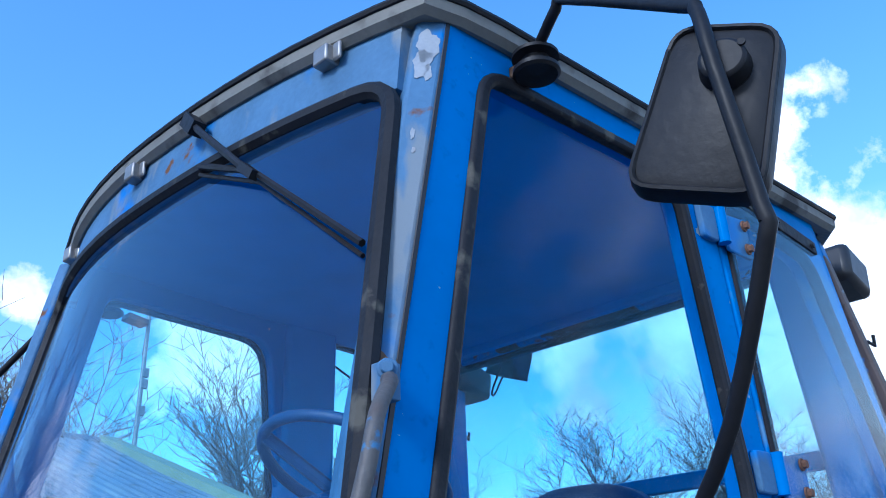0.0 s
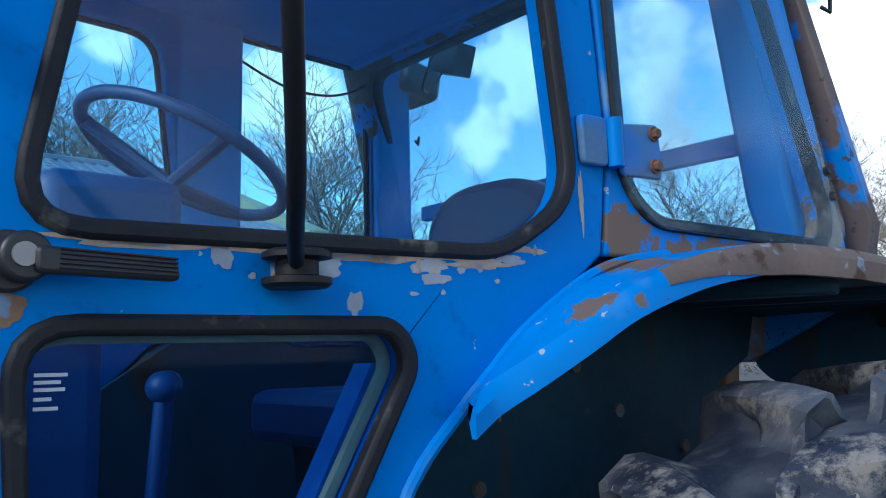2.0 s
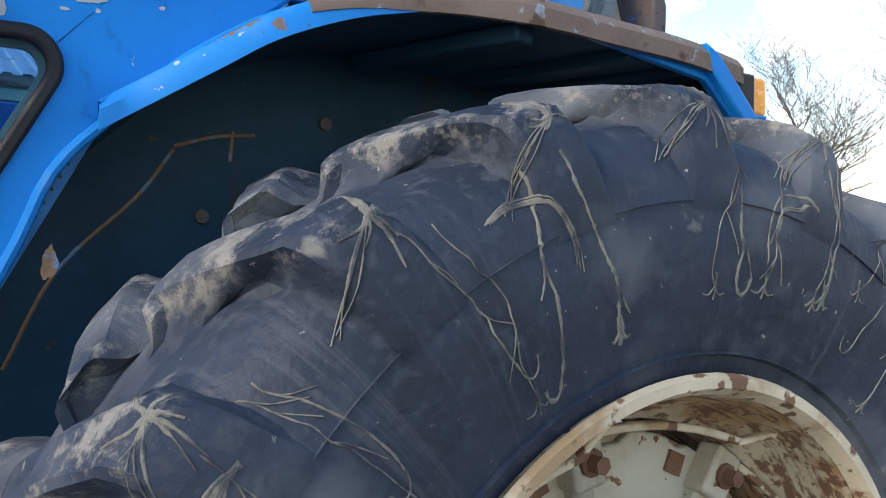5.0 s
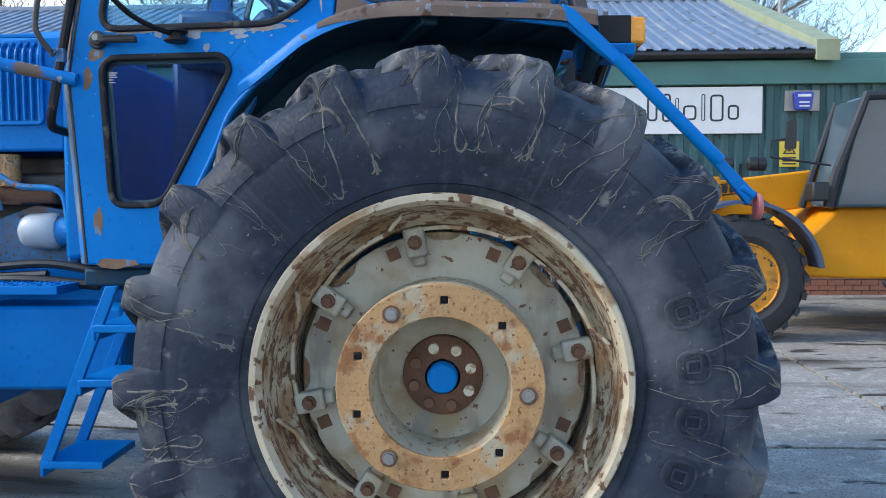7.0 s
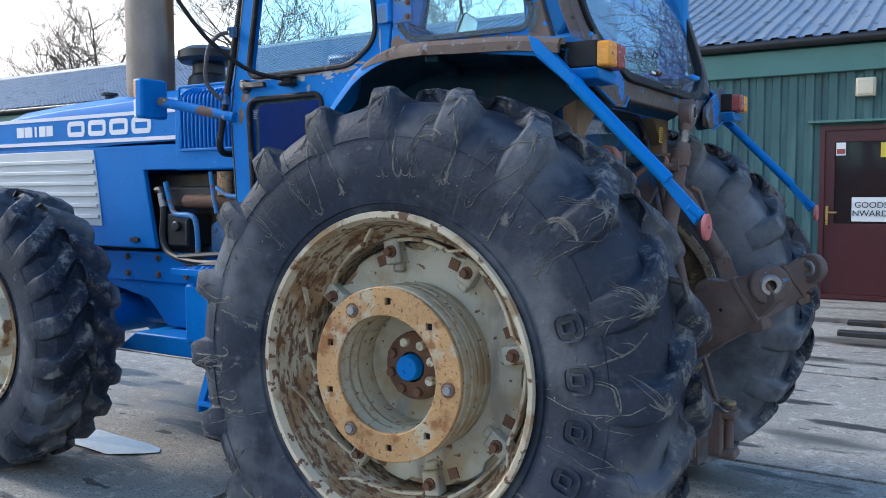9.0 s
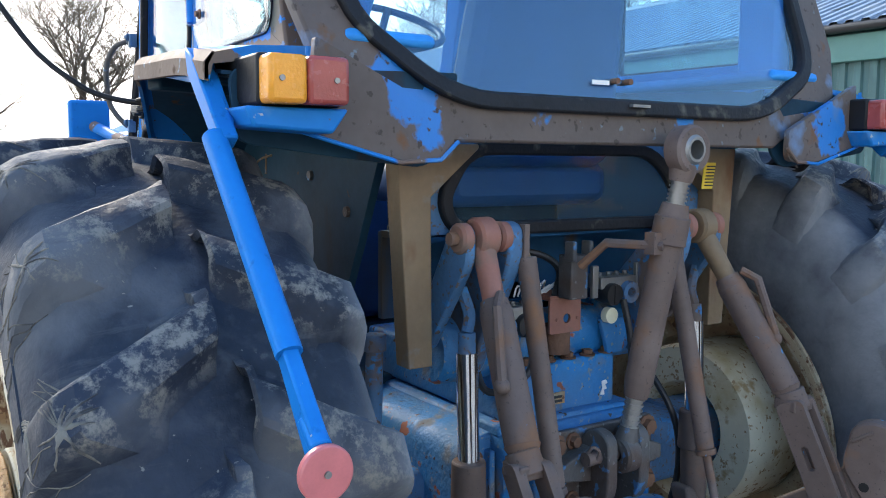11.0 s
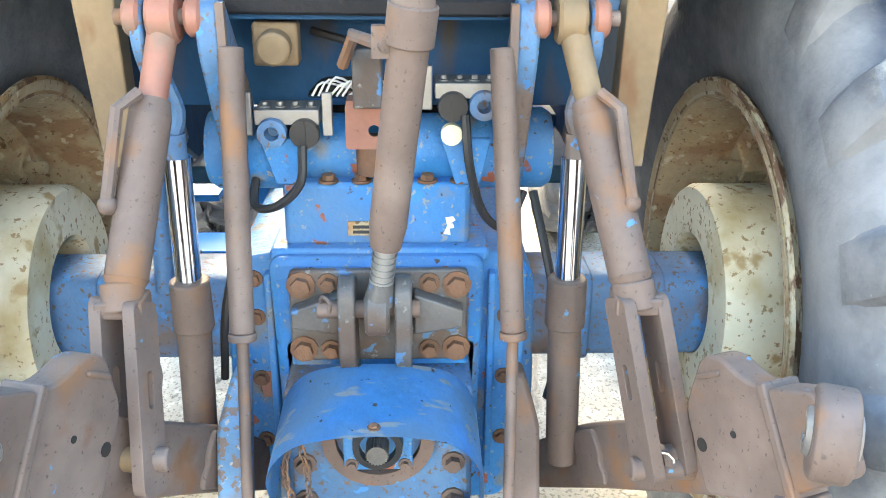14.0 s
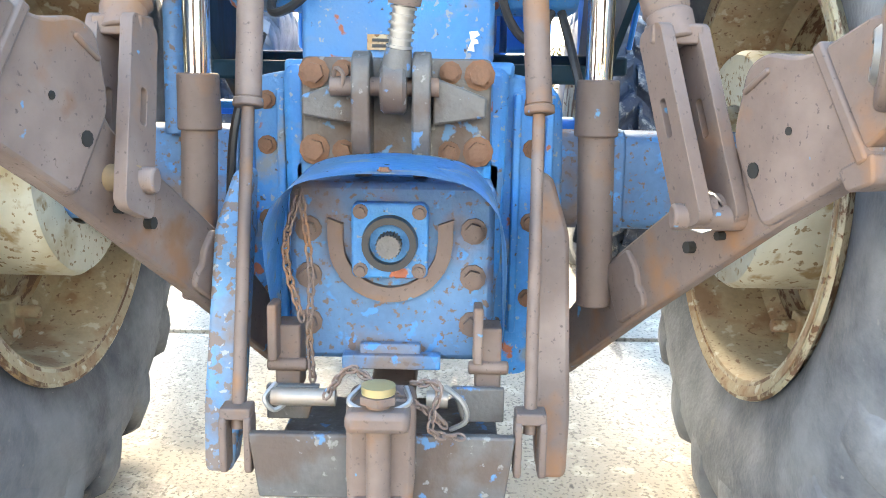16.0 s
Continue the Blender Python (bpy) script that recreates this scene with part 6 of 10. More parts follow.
part("pre_cleaner", bm, M_BLACK, tractor, "black mushroom air pre-cleaner")
bm = bmesh.new()
lathe(bm, [(0.0, 0.03), (0.04, 0.03), (0.045, 0.05), (0.06, 0.05)], (-2.95, -0.05, 1.99), "z", 20)
part("filler_cap", bm, M_BLACK, tractor, "black filler cap")
# front indicator on its arm
ind = thing("indicator", "", "")
ind.parent = tractor
bm = bmesh.new()
tube(bm, [(-1.24, -0.70, 1.775), (-1.5, -0.735, 1.83), (-1.65, -0.76, 1.862)], 0.022, 10, 4)
part("arm", bm, M_BLUEWORN, ind, "scraped blue bracket arm")
bm = bmesh.new()
box(bm, (-1.70, -0.77, 1.875), (0.05, 0.15, 0.18))
part("housing", bm, M_BLUE, ind, "", 0.012)
bm = bmesh.new()
box(bm, (-1.736, -0.77, 1.92), (0.022, 0.13, 0.085))
part("amber_lens", bm, M_ORANGE, ind, "amber lens", 0.006)
bm = bmesh.new()
box(bm, (-1.736, -0.77, 1.83), (0.022, 0.13, 0.085))
part("white_lens", bm, M_CARD, ind, "clear lens", 0.006)


# rear transmission, linkage and hitch
xp = lambda u, v, w: Vector((w, u, v))
trans = thing("rear_transmission", "", "")
trans.parent = tractor
bm = bmesh.new()
prism(bm, rounded([(-0.235, 0.66), (0.185, 0.66), (0.195, 1.09), (-0.245, 1.09)], 0.03), xp, -0.5, 0.30)
prism(bm, [(-0.20, 0.72), (0.16, 0.72), (0.16, 1.08), (-0.20, 1.08)], xp, 0.30, 0.364)
part("axle_case", bm, M_CASTBLUE, trans, "blue cast axle case", 0.015)
bm = bmesh.new()
box(bm, (0.2, YC, 1.085), (0.14, 0.45, 0.03))
for y in (-0.235, 0.195):
    rod(bm, (0.13, y, 1.055), (0.21, y, 1.055), 0.02, seg=12)
part("joint_flange", bm, M_CASTBLUE, trans, "", 0.008)
bm = bmesh.new()
prism(bm, rounded([(-0.215, 1.095), (0.165, 1.095), (0.165, 1.23), (-0.215, 1.23)], 0.015), xp, -0.45, 0.24)
part("lift_cover", bm, M_CASTBLUE, trans, "chipped blue lift cover", 0.01)
for i in range(6):
    bm = bmesh.new()
    bolt(bm, (0.225, -0.19 + i * 0.067, 1.23), (0, 0, 1), 0.014, 0.016)
    part("cover_bolt", bm, M_RUST, trans)
bm = bmesh.new()
lathe(bm, [(-0.36, 0.075), (-0.345, 0.085), (-0.2, 0.085), (-0.195, 0.072), (0.16, 0.072), (0.165, 0.085), (0.33, 0.085), (0.345, 0.075)], (0.145, -0.01, 1.28), "y", 32)
part("rockshaft_housing", bm, M_CASTBLUE, trans, "round blue rockshaft housing")
for a in (-0.205, 0.155):
    bm = bmesh.new()
    prism(bm, [(a - 0.05, 1.325), (a + 0.05, 1.325), (a + 0.03, 1.23), (a - 0.02, 1.23)], xp, 0.23, 0.245)
    part("coupler_bracket", bm, M_CASTBLUE, trans, "", 0.003)
# cast side housings between the case and the rams, with ribs and bolts
for s in (-1, 1):
    f = lambda y: YC + s * y
    bm = bmesh.new()
    prism(bm, rounded([(f(0.19), 0.45), (f(0.275), 0.45), (f(0.335), 0.72), (f(0.325), 1.06), (f(0.19), 1.085)], [0.01, 0.03, 0.04, 0.06, 0.01]), xp, -0.35, 0.235)
    sh = part("side_housing", bm, M_CASTBLUE, trans, "blue cast housing beside the axle case", 0.015)
    for y in (0.235, 0.30):
        bm = bmesh.new()
        prism(bm, rounded([(f(y) - 0.008, 0.55 + (y - 0.235) * 3), (f(y) + 0.008, 0.55 + (y - 0.235) * 3), (f(y) + 0.008, 1.04), (f(y) - 0.008, 1.04)], 0.006), xp, 0.232, 0.262)
        part("rib", bm, M_CASTBLUE, sh, "", 0.004)
    for z in (0.62, 0.78, 0.93, 1.02):
        bm = bmesh.new()
        bolt(bm, (0.235, f(0.268), z), (1, 0, 0), 0.013, 0.014)
        part("housing_bolt", bm, M_RUST, sh, "rusty hex bolt")
bm = bmesh.new()
prism(bm, rounded([(-0.285, 0.73), (-0.262, 0.735), (-0.256, 0.79), (-0.275, 0.80), (-0.29, 0.77)], 0.008), xp, 0.236, 0.239)
part("red_patch", bm, M_REDLINK, trans, "patch of old red paint")
# upright tube under the cab's rear corner
bm = bmesh.new()
rod(bm, (0.12, -0.502, 1.30), (0.12, -0.51, 0.94), 0.021, seg=18)
rod(bm, (0.12, -0.502, 1.29), (0.12, -0.502, 1.33), 0.028, seg=18)
part("cab_support", bm, M_OLDBLUE, trans, "weathered blue upright cab support", 0.003)
# plates on the data panel
bm = bmesh.new()
box(bm, (0.243, 0.0 - 0.05, 1.135), (0.004, 0.07, 0.03))
part("data_plate", bm, M_OCHRE, trans, "worn yellow data plate")
bm = bmesh.new()
box(bm, (0.246, -0.05, 1.139), (0.003, 0.05, 0.006))
box(bm, (0.246, -0.05, 1.128), (0.003, 0.05, 0.006))
part("print_bar", bm, M_INK, trans)
bm = bmesh.new()
prism(bm, [(0.112, 1.122), (0.126, 1.12), (0.124, 1.134), (0.134, 1.136), (0.131, 1.144), (0.124, 1.145), (0.136, 1.152), (0.131, 1.16), (0.115, 1.158), (0.119, 1.14)], xp, 0.241, 0.244)
part("paint_mark", bm, M_WHITE, trans, "white paint mark")
# top link bracket
brk = thing("top_link_bracket", "", "")
brk.parent = tractor
bm = bmesh.new()
prism(bm, rounded([(-0.192, 0.908), (0.155, 0.908), (0.155, 1.103), (-0.192, 1.103)], 0.015), xp, 0.37, 0.388)
part("base_plate", bm, M_GREASE, brk, "greasy bracket plate", 0.004)
for y in (-0.075, 0.03):
    bm = bmesh.new()
    prism(bm, rounded([(0.385, 0.90), (0.43, 0.885), (0.485, 0.965), (0.485, 1.10), (0.43, 1.12), (0.385, 1.08)], 0.03), lambda u, v, w: Vector((u, w, v)), y - 0.016, y + 0.016)
    part("ear", bm, M_GREASE, brk, "thick steel ear", 0.004)
for s in (-1, 1):
    bm = bmesh.new()
    prism(bm, [(YC + s * 0.07, 0.985), (YC + s * 0.165, 1.0), (YC + s * 0.165, 1.035), (YC + s * 0.07, 1.07)], xp, 0.39, 0.43)
    part("web", bm, M_GREASE, brk, "", 0.004)
for y, z, r in [(y, z, 0.019) for y in (-0.168, 0.133) for z in (0.936, 1.074)] + [(y, z, 0.014) for y in (-0.115, 0.08) for z in (0.934, 1.078)]:
    bm = bmesh.new()
    bolt(bm, (0.387, y, z), (1, 0, 0), r, 0.021)
    part("bracket_bolt", bm, M_RUST, brk, "rusty hex bolt")
bm = bmesh.new()
rod(bm, (0.45, -0.13, 1.052), (0.45, 0.06, 1.052), 0.017, seg=14)
tube(bm, [(0.45, -0.125, 1.052), (0.46, -0.12, 1.082), (0.47, -0.105, 1.072), (0.46, -0.11, 1.042)], 0.004, 6, 3)
part("pin", bm, M_LINK, brk, "steel pin")


def eye(bm, c, axis, ro, ri, w):
    lathe(bm, [(-w / 2, ri), (-w / 2, ro - 0.006), (-w / 2 + 0.006, ro), (w / 2 - 0.006, ro), (w / 2, ro - 0.006), (w / 2, ri)], c, axis, 32, True)


# top link, standing up against the cab
tl = thing("top_link", "", "")
tl.parent = tractor
T0, T1 = Vector((0.46, -0.018, 1.045)), Vector((0.545, 0.07, 1.766))
along = lambda k, a=T0, b=T1: a + (b - a) * k
bm = bmesh.new()
rod(bm, along(0.26), along(0.79), 0.034, 0.034, 20)
rod(bm, along(0.20), along(0.26), 0.028, 0.034, 20)
part("barrel", bm, M_LINK, tl, "rusty turnbuckle barrel")
bm = bmesh.new()
rod(bm, along(0.70), along(0.79), 0.041, seg=20)
part("barrel_collar", bm, M_LINK, tl, "", 0.003)
bm = bmesh.new()
rod(bm, along(0.79), along(0.83), 0.036, 0.03, 20)
part("lock_nut", bm, M_LINK, tl)
for k0, k1 in ((0.06, 0.22), (0.81, 0.93)):
    bm = bmesh.new()
    rod(bm, along(k0), along(k1), 0.019, seg=14)
    n = 9
    for i in range(n):
        k = k0 + (k1 - k0) * (i + 0.5) / n
        rod(bm, along(k - 0.003), along(k + 0.003), 0.023, seg=14)
    part("thread", bm, M_STEEL, tl, "worn thread")
bm = bmesh.new()
eye(bm, T1, "x", 0.055, 0.034, 0.05)
rod(bm, along(0.90), along(0.955), 0.026, 0.034, 16)
part("upper_eye", bm, M_LINK, tl, "round link eye")
bm = bmesh.new()
eye(bm, T1, "x", 0.034, 0.022, 0.06)
part("eye_ball", bm, M_STEEL, tl, "bare steel ball")
bm = bmesh.new()
eye(bm, T0 + Vector((0, 0, 0.005)), "y", 0.045, 0.015, 0.045)
rod(bm, along(0.04), along(0.1), 0.03, 0.022, 14)
part("lower_eye", bm, M_GREASE, tl)
bm = bmesh.new()
tube(bm, [along(0.70) + Vector((0.02, -0.035, 0)), (0.42, -0.05, 1.55), (0.36, -0.075, 1.49)], 0.011, 8)
box(bm, (0.52, 0.0, 1.555), (0.03, 0.03, 0.05))
part("latch_lever", bm, M_LINK, tl, "steel latch lever")
bm = bmesh.new()
box(bm, (0.29, -0.035, 1.455), (0.05, 0.055, 0.11))
for y in (-0.062, -0.008):
    box(bm, (0.31, y, 1.52), (0.035, 0.012, 0.05))
part("latch_post", bm, M_GREASE, tl, "greasy dark latch bracket", 0.004)
# trailer socket plate, couplers
bm = bmesh.new()
hole = [(-0.026 + 0.012 * math.cos(i * 0.5236), 1.352 + 0.012 * math.sin(i * 0.5236)) for i in range(12)]
plate(bm, rounded([(-0.082, 1.315), (0.02, 1.315), (0.02, 1.405), (-0.082, 1.405)], 0.008), [hole], lambda u, v, w: Vector((0.252 + w, u, v - 0.008)), 0.008)
for y in (-0.06, 0.008):
    rod(bm, (0.26, y, 1.342), (0.263, y, 1.342), 0.004, seg=8)
box(bm, (0.212, -0.03, 1.397), (0.09, 0.1, 0.012))
part("red_bracket", bm, M_REDLINK, trans, "faded red steel plate with a hole", 0.002)
bm = bmesh.new()
rod(bm, (0.225, -0.03, 1.25), (0.225, -0.03, 1.325), 0.035, seg=18)
part("valve_stub", bm, M_RUST, trans)
for y, z, cap in ((-0.224, 1.349, 0), (-0.161, 1.348, 1), (0.127, 1.401, 1), (0.187, 1.403, 0)):
    bm = bmesh.new()
    lathe(bm, [(-0.05, 0.024), (0.0, 0.03), (0.012, 0.028), (0.012, 0.014 if not cap else 0.002), (-0.02, 0.012 if not cap else 0.002)], (0.262, y, z - 0.008), "x", 24)
    if cap:
        box(bm, (0.275, y, z - 0.008), (0.004, 0.006, 0.05))
    part("coupler", bm, M_BLACK if cap else M_OLDBLUE, trans, "black capped hydraulic coupler" if cap else "blue ringed open hydraulic coupler")
for y, z in ((-0.195, 1.378), (0.155, 1.43)):
    bm = bmesh.new()
    box(bm, (0.212, y, z - 0.008), (0.09, 0.125, 0.03))
    for k in range(4):
        bolt(bm, (0.232, y - 0.045 + k * 0.03, z + 0.007), (0, 0, 1), 0.007, 0.012)
    part("valve_block", bm, M_STEEL, trans, "bright alloy valve block", 0.004)
    for s in (-1, 1):
        bm = bmesh.new()
        box(bm, (0.247, y + s * 0.078, z - 0.003), (0.012, 0.02, 0.085))
        part("block_lug", bm, M_STEEL, trans, "", 0.002)
bm = bmesh.new()
rod(bm, (0.245, 0.125, 1.337), (0.266, 0.125, 1.337), 0.021, seg=22)
part("gauge", bm, material("cream_dial", (0.75, 0.7, 0.5), 0.4, var=0.1), trans, "round cream dial")
for pts in ([(0.28, -0.165, 1.32), (0.3, -0.17, 1.25), (0.29, -0.22, 1.2), (0.25, -0.27, 1.19), (0.2, -0.27, 1.25)], [(0.28, 0.15, 1.38), (0.30, 0.16, 1.28), (0.28, 0.19, 1.18), (0.25, 0.24, 1.14), (0.2, 0.28, 1.2)],
            [(0.25, -0.06, 1.4), (0.22, -0.02, 1.46), (0.2, -0.06, 1.5), (0.15, -0.15, 1.52)], [(0.2, 0.3, 1.2), (0.3, 0.33, 1.05), (0.3, 0.36, 0.9), (0.28, 0.34, 0.75)], [(0.2, -0.3, 1.15), (0.28, -0.34, 0.98), (0.27, -0.36, 0.8)]):
    bm = bmesh.new()
    tube(bm, pts, 0.009, 8, 6)
    part("hose", bm, M_HOSE, trans, "black hydraulic hose")
bm = bmesh.new()
for k in range(9):
    tube(bm, [(0.2, -0.15 + 0.012 * k, 1.40), (0.19 + 0.004 * k, -0.13 + 0.014 * k, 1.425 + 0.006 * (k % 3)), (0.17, -0.08 + 0.01 * k, 1.41)], 0.0025, 5, 3)
part("loose_wires", bm, M_CARD, trans, "tangle of pale loose wires", kind="stuff")
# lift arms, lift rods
# near-black colour for the shade in bores that are not cut
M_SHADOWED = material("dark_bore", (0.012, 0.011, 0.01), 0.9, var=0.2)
for s, ty, by, pin, lab in ((-1, -0.375, -0.43, (0.718, -0.41, 0.914), "left"), (1, 0.325, 0.422, (0.705, 0.474, 0.872), "right")):
    la = thing("lift_arm", "", "")
    la.parent = tractor
    bm = bmesh.new()
    prism(bm, rounded([(0.12, 1.24), (0.24, 1.22), (0.40, 1.52), (0.40, 1.6), (0.34, 1.61), (0.12, 1.38)], 0.04), lambda u, v, w: Vector((u, w, v)), ty - s * 0.075 - 0.02, ty - s * 0.075 + 0.02)
    prism(bm, rounded([(0.16, 1.3), (0.24, 1.3), (0.40, 1.52), (0.40, 1.6), (0.34, 1.61)], 0.03), lambda u, v, w: Vector((u, w, v)), ty + s * 0.045 - 0.012, ty + s * 0.045 + 0.012)
    part("arm", bm, M_OLDBLUE, la, "weathered blue lift arm", 0.006)
    for dy in (-0.052, 0.052):
        bm = bmesh.new()
        eye(bm, (0.372, ty + dy, 1.573), "y", 0.034, 0.012, 0.03)
        part("boss", bm, M_REDLINK, la, "faded red boss")
    bm = bmesh.new()
    rod(bm, (0.372, ty - 0.085, 1.573), (0.372, ty + 0.085, 1.573), 0.014, seg=14)
    rod(bm, (0.372, ty - s * 0.1, 1.573), (0.372, ty - s * 0.085, 1.573), 0.022, seg=14)
    box(bm, (0.395, ty - s * 0.1, 1.535), (0.02, 0.014, 0.13))
    part("cross_pin", bm, M_LINK, la)
    a, b_ = Vector((0.372, ty, 1.573)), Vector((0.605, by, 1.145))
    lr = thing("lift_rod", "", "")
    lr.parent = tractor
    bm = bmesh.new()
    eye(bm, a, "y", 0.045, 0.015, 0.05)
    rod(bm, a + (b_ - a) * 0.06, a + (b_ - a) * 0.36, 0.026, 0.024, 16)
    part("upper_end", bm, M_REDLINK if s < 0 else M_TAN, lr, "rusty upper rod end")
    bm = bmesh.new()
    rod(bm, a + (b_ - a) * 0.30, a + (b_ - a) * 0.36, 0.03, 0.036, 18)
    rod(bm, a + (b_ - a) * 0.36, a + (b_ - a) * 0.92, 0.036, 0.036, 18)
    rod(bm, a + (b_ - a) * 0.92, a + (b_ - a) * 0.97, 0.038, 0.026, 18)
    part("tube", bm, M_LINK, lr, "brown painted levelling tube")
    bm = bmesh.new()
    c0 = a + (b_ - a) * 0.3 + Vector((0.035, s * 0.01, 0.02))
    tube(bm, [c0, c0 + Vector((0.03, s * 0.03, -0.02)), c0 + Vector((0.075, s * 0.05, -0.16))], 0.011, 8)
    bmesh.ops.create_uvsphere(bm, u_segments=10, v_segments=8, radius=0.017, matrix=Matrix.Translation(c0 + Vector((0.075, s * 0.05, -0.17))))
    part("crank_handle", bm, M_LINK, lr, "small crank handle with a ball end")
    # slotted fork down to the lower link
    p0, p1 = b_ + (b_ - a) * 0.0, Vector(pin)
    d = (p1 - p0).normalized()
    sdir = Vector((-0.27 * s, 0.96, 0)).normalized()
    n = d.cross(sdir).normalized()
    for t in (-1, 1):
        bm = bmesh.new()
        q = lambda u, v, w: p0 + d * u + n * v + sdir * w
        plate(bm, rounded([(-0.005, -0.032), (0.31, -0.036), (0.31, 0.036), (-0.005, 0.036)], 0.02), [rounded([(0.11, -0.008), (0.17, -0.008), (0.17, 0.008), (0.11, 0.008)], 0.007)], lambda u, v, w: q(u, v, t * 0.031 + w - 0.011), 0.022)
        part("fork_plate", bm, M_LINK, lr, "slotted fork plate", 0.003)
    bm = bmesh.new()
    rod(bm, p0 - d * 0.03, p0 + d * 0.02, 0.036, seg=16)
    box(bm, p0 + d * 0.005, (0.06, 0.078, 0.03))
    part("fork_head", bm, M_LINK, lr, "", 0.004)
    bm = bmesh.new()
    rod(bm, p1 + Vector((0, -0.06, 0)), p1 + Vector((0, 0.06, 0)), 0.02, seg=14)
    part("fork_pin", bm, M_LINK, lr, "", 0.004)
    # lower link with quick hitch end
    ball = Vector((0.987, -0.504, 1.136)) if s < 0 else Vector((0.948, 0.608, 1.105))
    la0, la1 = (Vector((0.49, -0.369, 0.671)), Vector((0.964, -0.501, 1.009))) if s < 0 else (Vector((0.455, 0.44, 0.642)), Vector((0.921, 0.607, 0.976)))
    ll = thing("lower_link", "", "")
    ll.parent = tractor
    d2 = (la1 - la0).normalized()
    sd = d2.cross(Vector((0, 0, 1))).normalized()
    n2 = sd.cross(d2).normalized()
    q2 = lambda u, v, w: la0 + d2 * u + n2 * v + sd * w
    bm = bmesh.new()
    prism(bm, rounded([(-0.36, -0.01), (0.02, 0.0), (0.59, 0.0), (0.59, 0.15), (0.44, 0.17), (0.37, 0.135), (0.33, 0.132), (-0.03, 0.132), (-0.36, 0.09)], [0.02, 0.05, 0.01, 0.01, 0.03, 0.03, 0.05, 0.05, 0.02]), q2, -0.014, 0.014)
    part("bar", bm, M_LINK, ll, "flat rust-brown link bar", 0.005)
    bm = bmesh.new()
    prism(bm, rounded([(-0.05, 0.008), (0.05, 0.008), (0.055, 0.035), (0.045, 0.05), (0.055, 0.075), (0.045, 0.122), (-0.05, 0.12)], 0.012), q2, -0.024, 0.024)
    part("bar_stop", bm, M_LINK, ll, "stepped stop plate on the bar", 0.004)
    bm = bmesh.new()
    prism(bm, rounded([(0.395, 0.004), (0.60, -0.006), (0.615, 0.02), (0.60, 0.165), (0.56, 0.18), (0.515, 0.222), (0.47, 0.226), (0.44, 0.195), (0.395, 0.15)], [0.02, 0.02, 0.01, 0.02, 0.03, 0.03, 0.02, 0.03, 0.03]), q2, -0.026, 0.026)
    part("hook_body", bm, M_LINK, ll, "heavy cast hook body", 0.006)
    bm = bmesh.new()
    prism(bm, rounded([(0.56, -0.022), (0.605, -0.03), (0.62, 0.005), (0.56, 0.012)], 0.01), q2, -0.03, 0.03)
    part("hook_toe", bm, M_LINK, ll, "worn toe under the hook", 0.004)
    for u0, u1, v0, v1, w in ((0.592, 0.61, 0.0, 0.172, 0.033), (0.45, 0.51, 0.19, 0.2, 0.031)):
        bm = bmesh.new()
        prism(bm, [(u0, v0), (u1, v0), (u1, v1), (u0, v1)], q2, -w, w)
        part("hook_rib", bm, M_LINK, ll, "", 0.004)
    # solid dark plugs stand in for shaded holes
    for u, v, r in ((0.418, 0.086, 0.012), (0.505, 0.1, 0.006), (0.30, 0.035, 0.007), (0.22, 0.05, 0.01)):
        bm = bmesh.new()
        rod(bm, q2(u, v, -0.0275), q2(u, v, 0.0275), r, seg=10)
        part("pin_hole", bm, M_SHADOWED, ll, "pin hole shown by a dark plug")
    bm = bmesh.new()
    eye(bm, (0, 0, 0), "y", 0.066, 0.028, 0.056)
    bmesh.ops.transform(bm, matrix=Matrix.Translation(ball) @ turn("Z", -s * 22), verts=bm.verts)
    prism(bm, rounded([(0.60, 0.012), (0.70, 0.03), (0.70, 0.15), (0.60, 0.165)], 0.02), q2, -0.026, 0.026)
    part("ball_socket", bm, M_LINK, ll, "", 0.006)
    bm = bmesh.new()
    eye(bm, (0, 0, 0), "y", 0.036, 0.018, 0.07)
    bmesh.ops.transform(bm, matrix=Matrix.Translation(ball) @ turn("Z", -s * 22), verts=bm.verts)
    part("ball", bm, M_STEEL, ll, "bare steel ball")
    bm = bmesh.new()
    rod(bm, q2(0.332, 0.07, -0.06), q2(0.332, 0.07, 0.06), 0.021, seg=16)
    rod(bm, q2(0.332, 0.07, 0.052), q2(0.332, 0.07, 0.062), 0.026, 0.022, seg=16)
    part("link_pin", bm, M_TAN if s < 0 else M_LINK, ll, "domed pin head")
    if s > 0:
        bm = bmesh.new()
        c = q2(0.332, 0.065, 0.066)
        ringp = [c + Vector((0.01, 0.028 * math.cos(i * 0.5236), 0.03 * math.sin(i * 0.5236))) for i in range(13)]
        tube(bm, ringp, 0.0032, 6)
        part("linch_ring", bm, M_CHROME, ll, "bright ring of the linch pin")
    # assistor ram
    ry = -0.39 if s < 0 else 0.355
    ram = thing("assistor_ram", "", "")
    ram.parent = tractor
    bm = bmesh.new()
    rod(bm, (0.355, ry + s * 0.012, 0.64), (0.352, ry, 0.99), 0.034, seg=20)
    part("barrel", bm, M_LINK, ram, "rusty ram barrel", 0.004)
    bm = bmesh.new()
    rod(bm, (0.352, ry, 0.965), (0.352, ry, 1.07), 0.041, 0.039, seg=20)
    part("gland_nut", bm, M_LINK, ram, "", 0.004)
    bm = bmesh.new()
    rod(bm, (0.352, ry, 1.06), (0.342, ry - s * 0.0, 1.315), 0.025, seg=20)
    part("ram_rod", bm, M_CHROME, ram, "polished chrome ram rod")
    bm = bmesh.new()
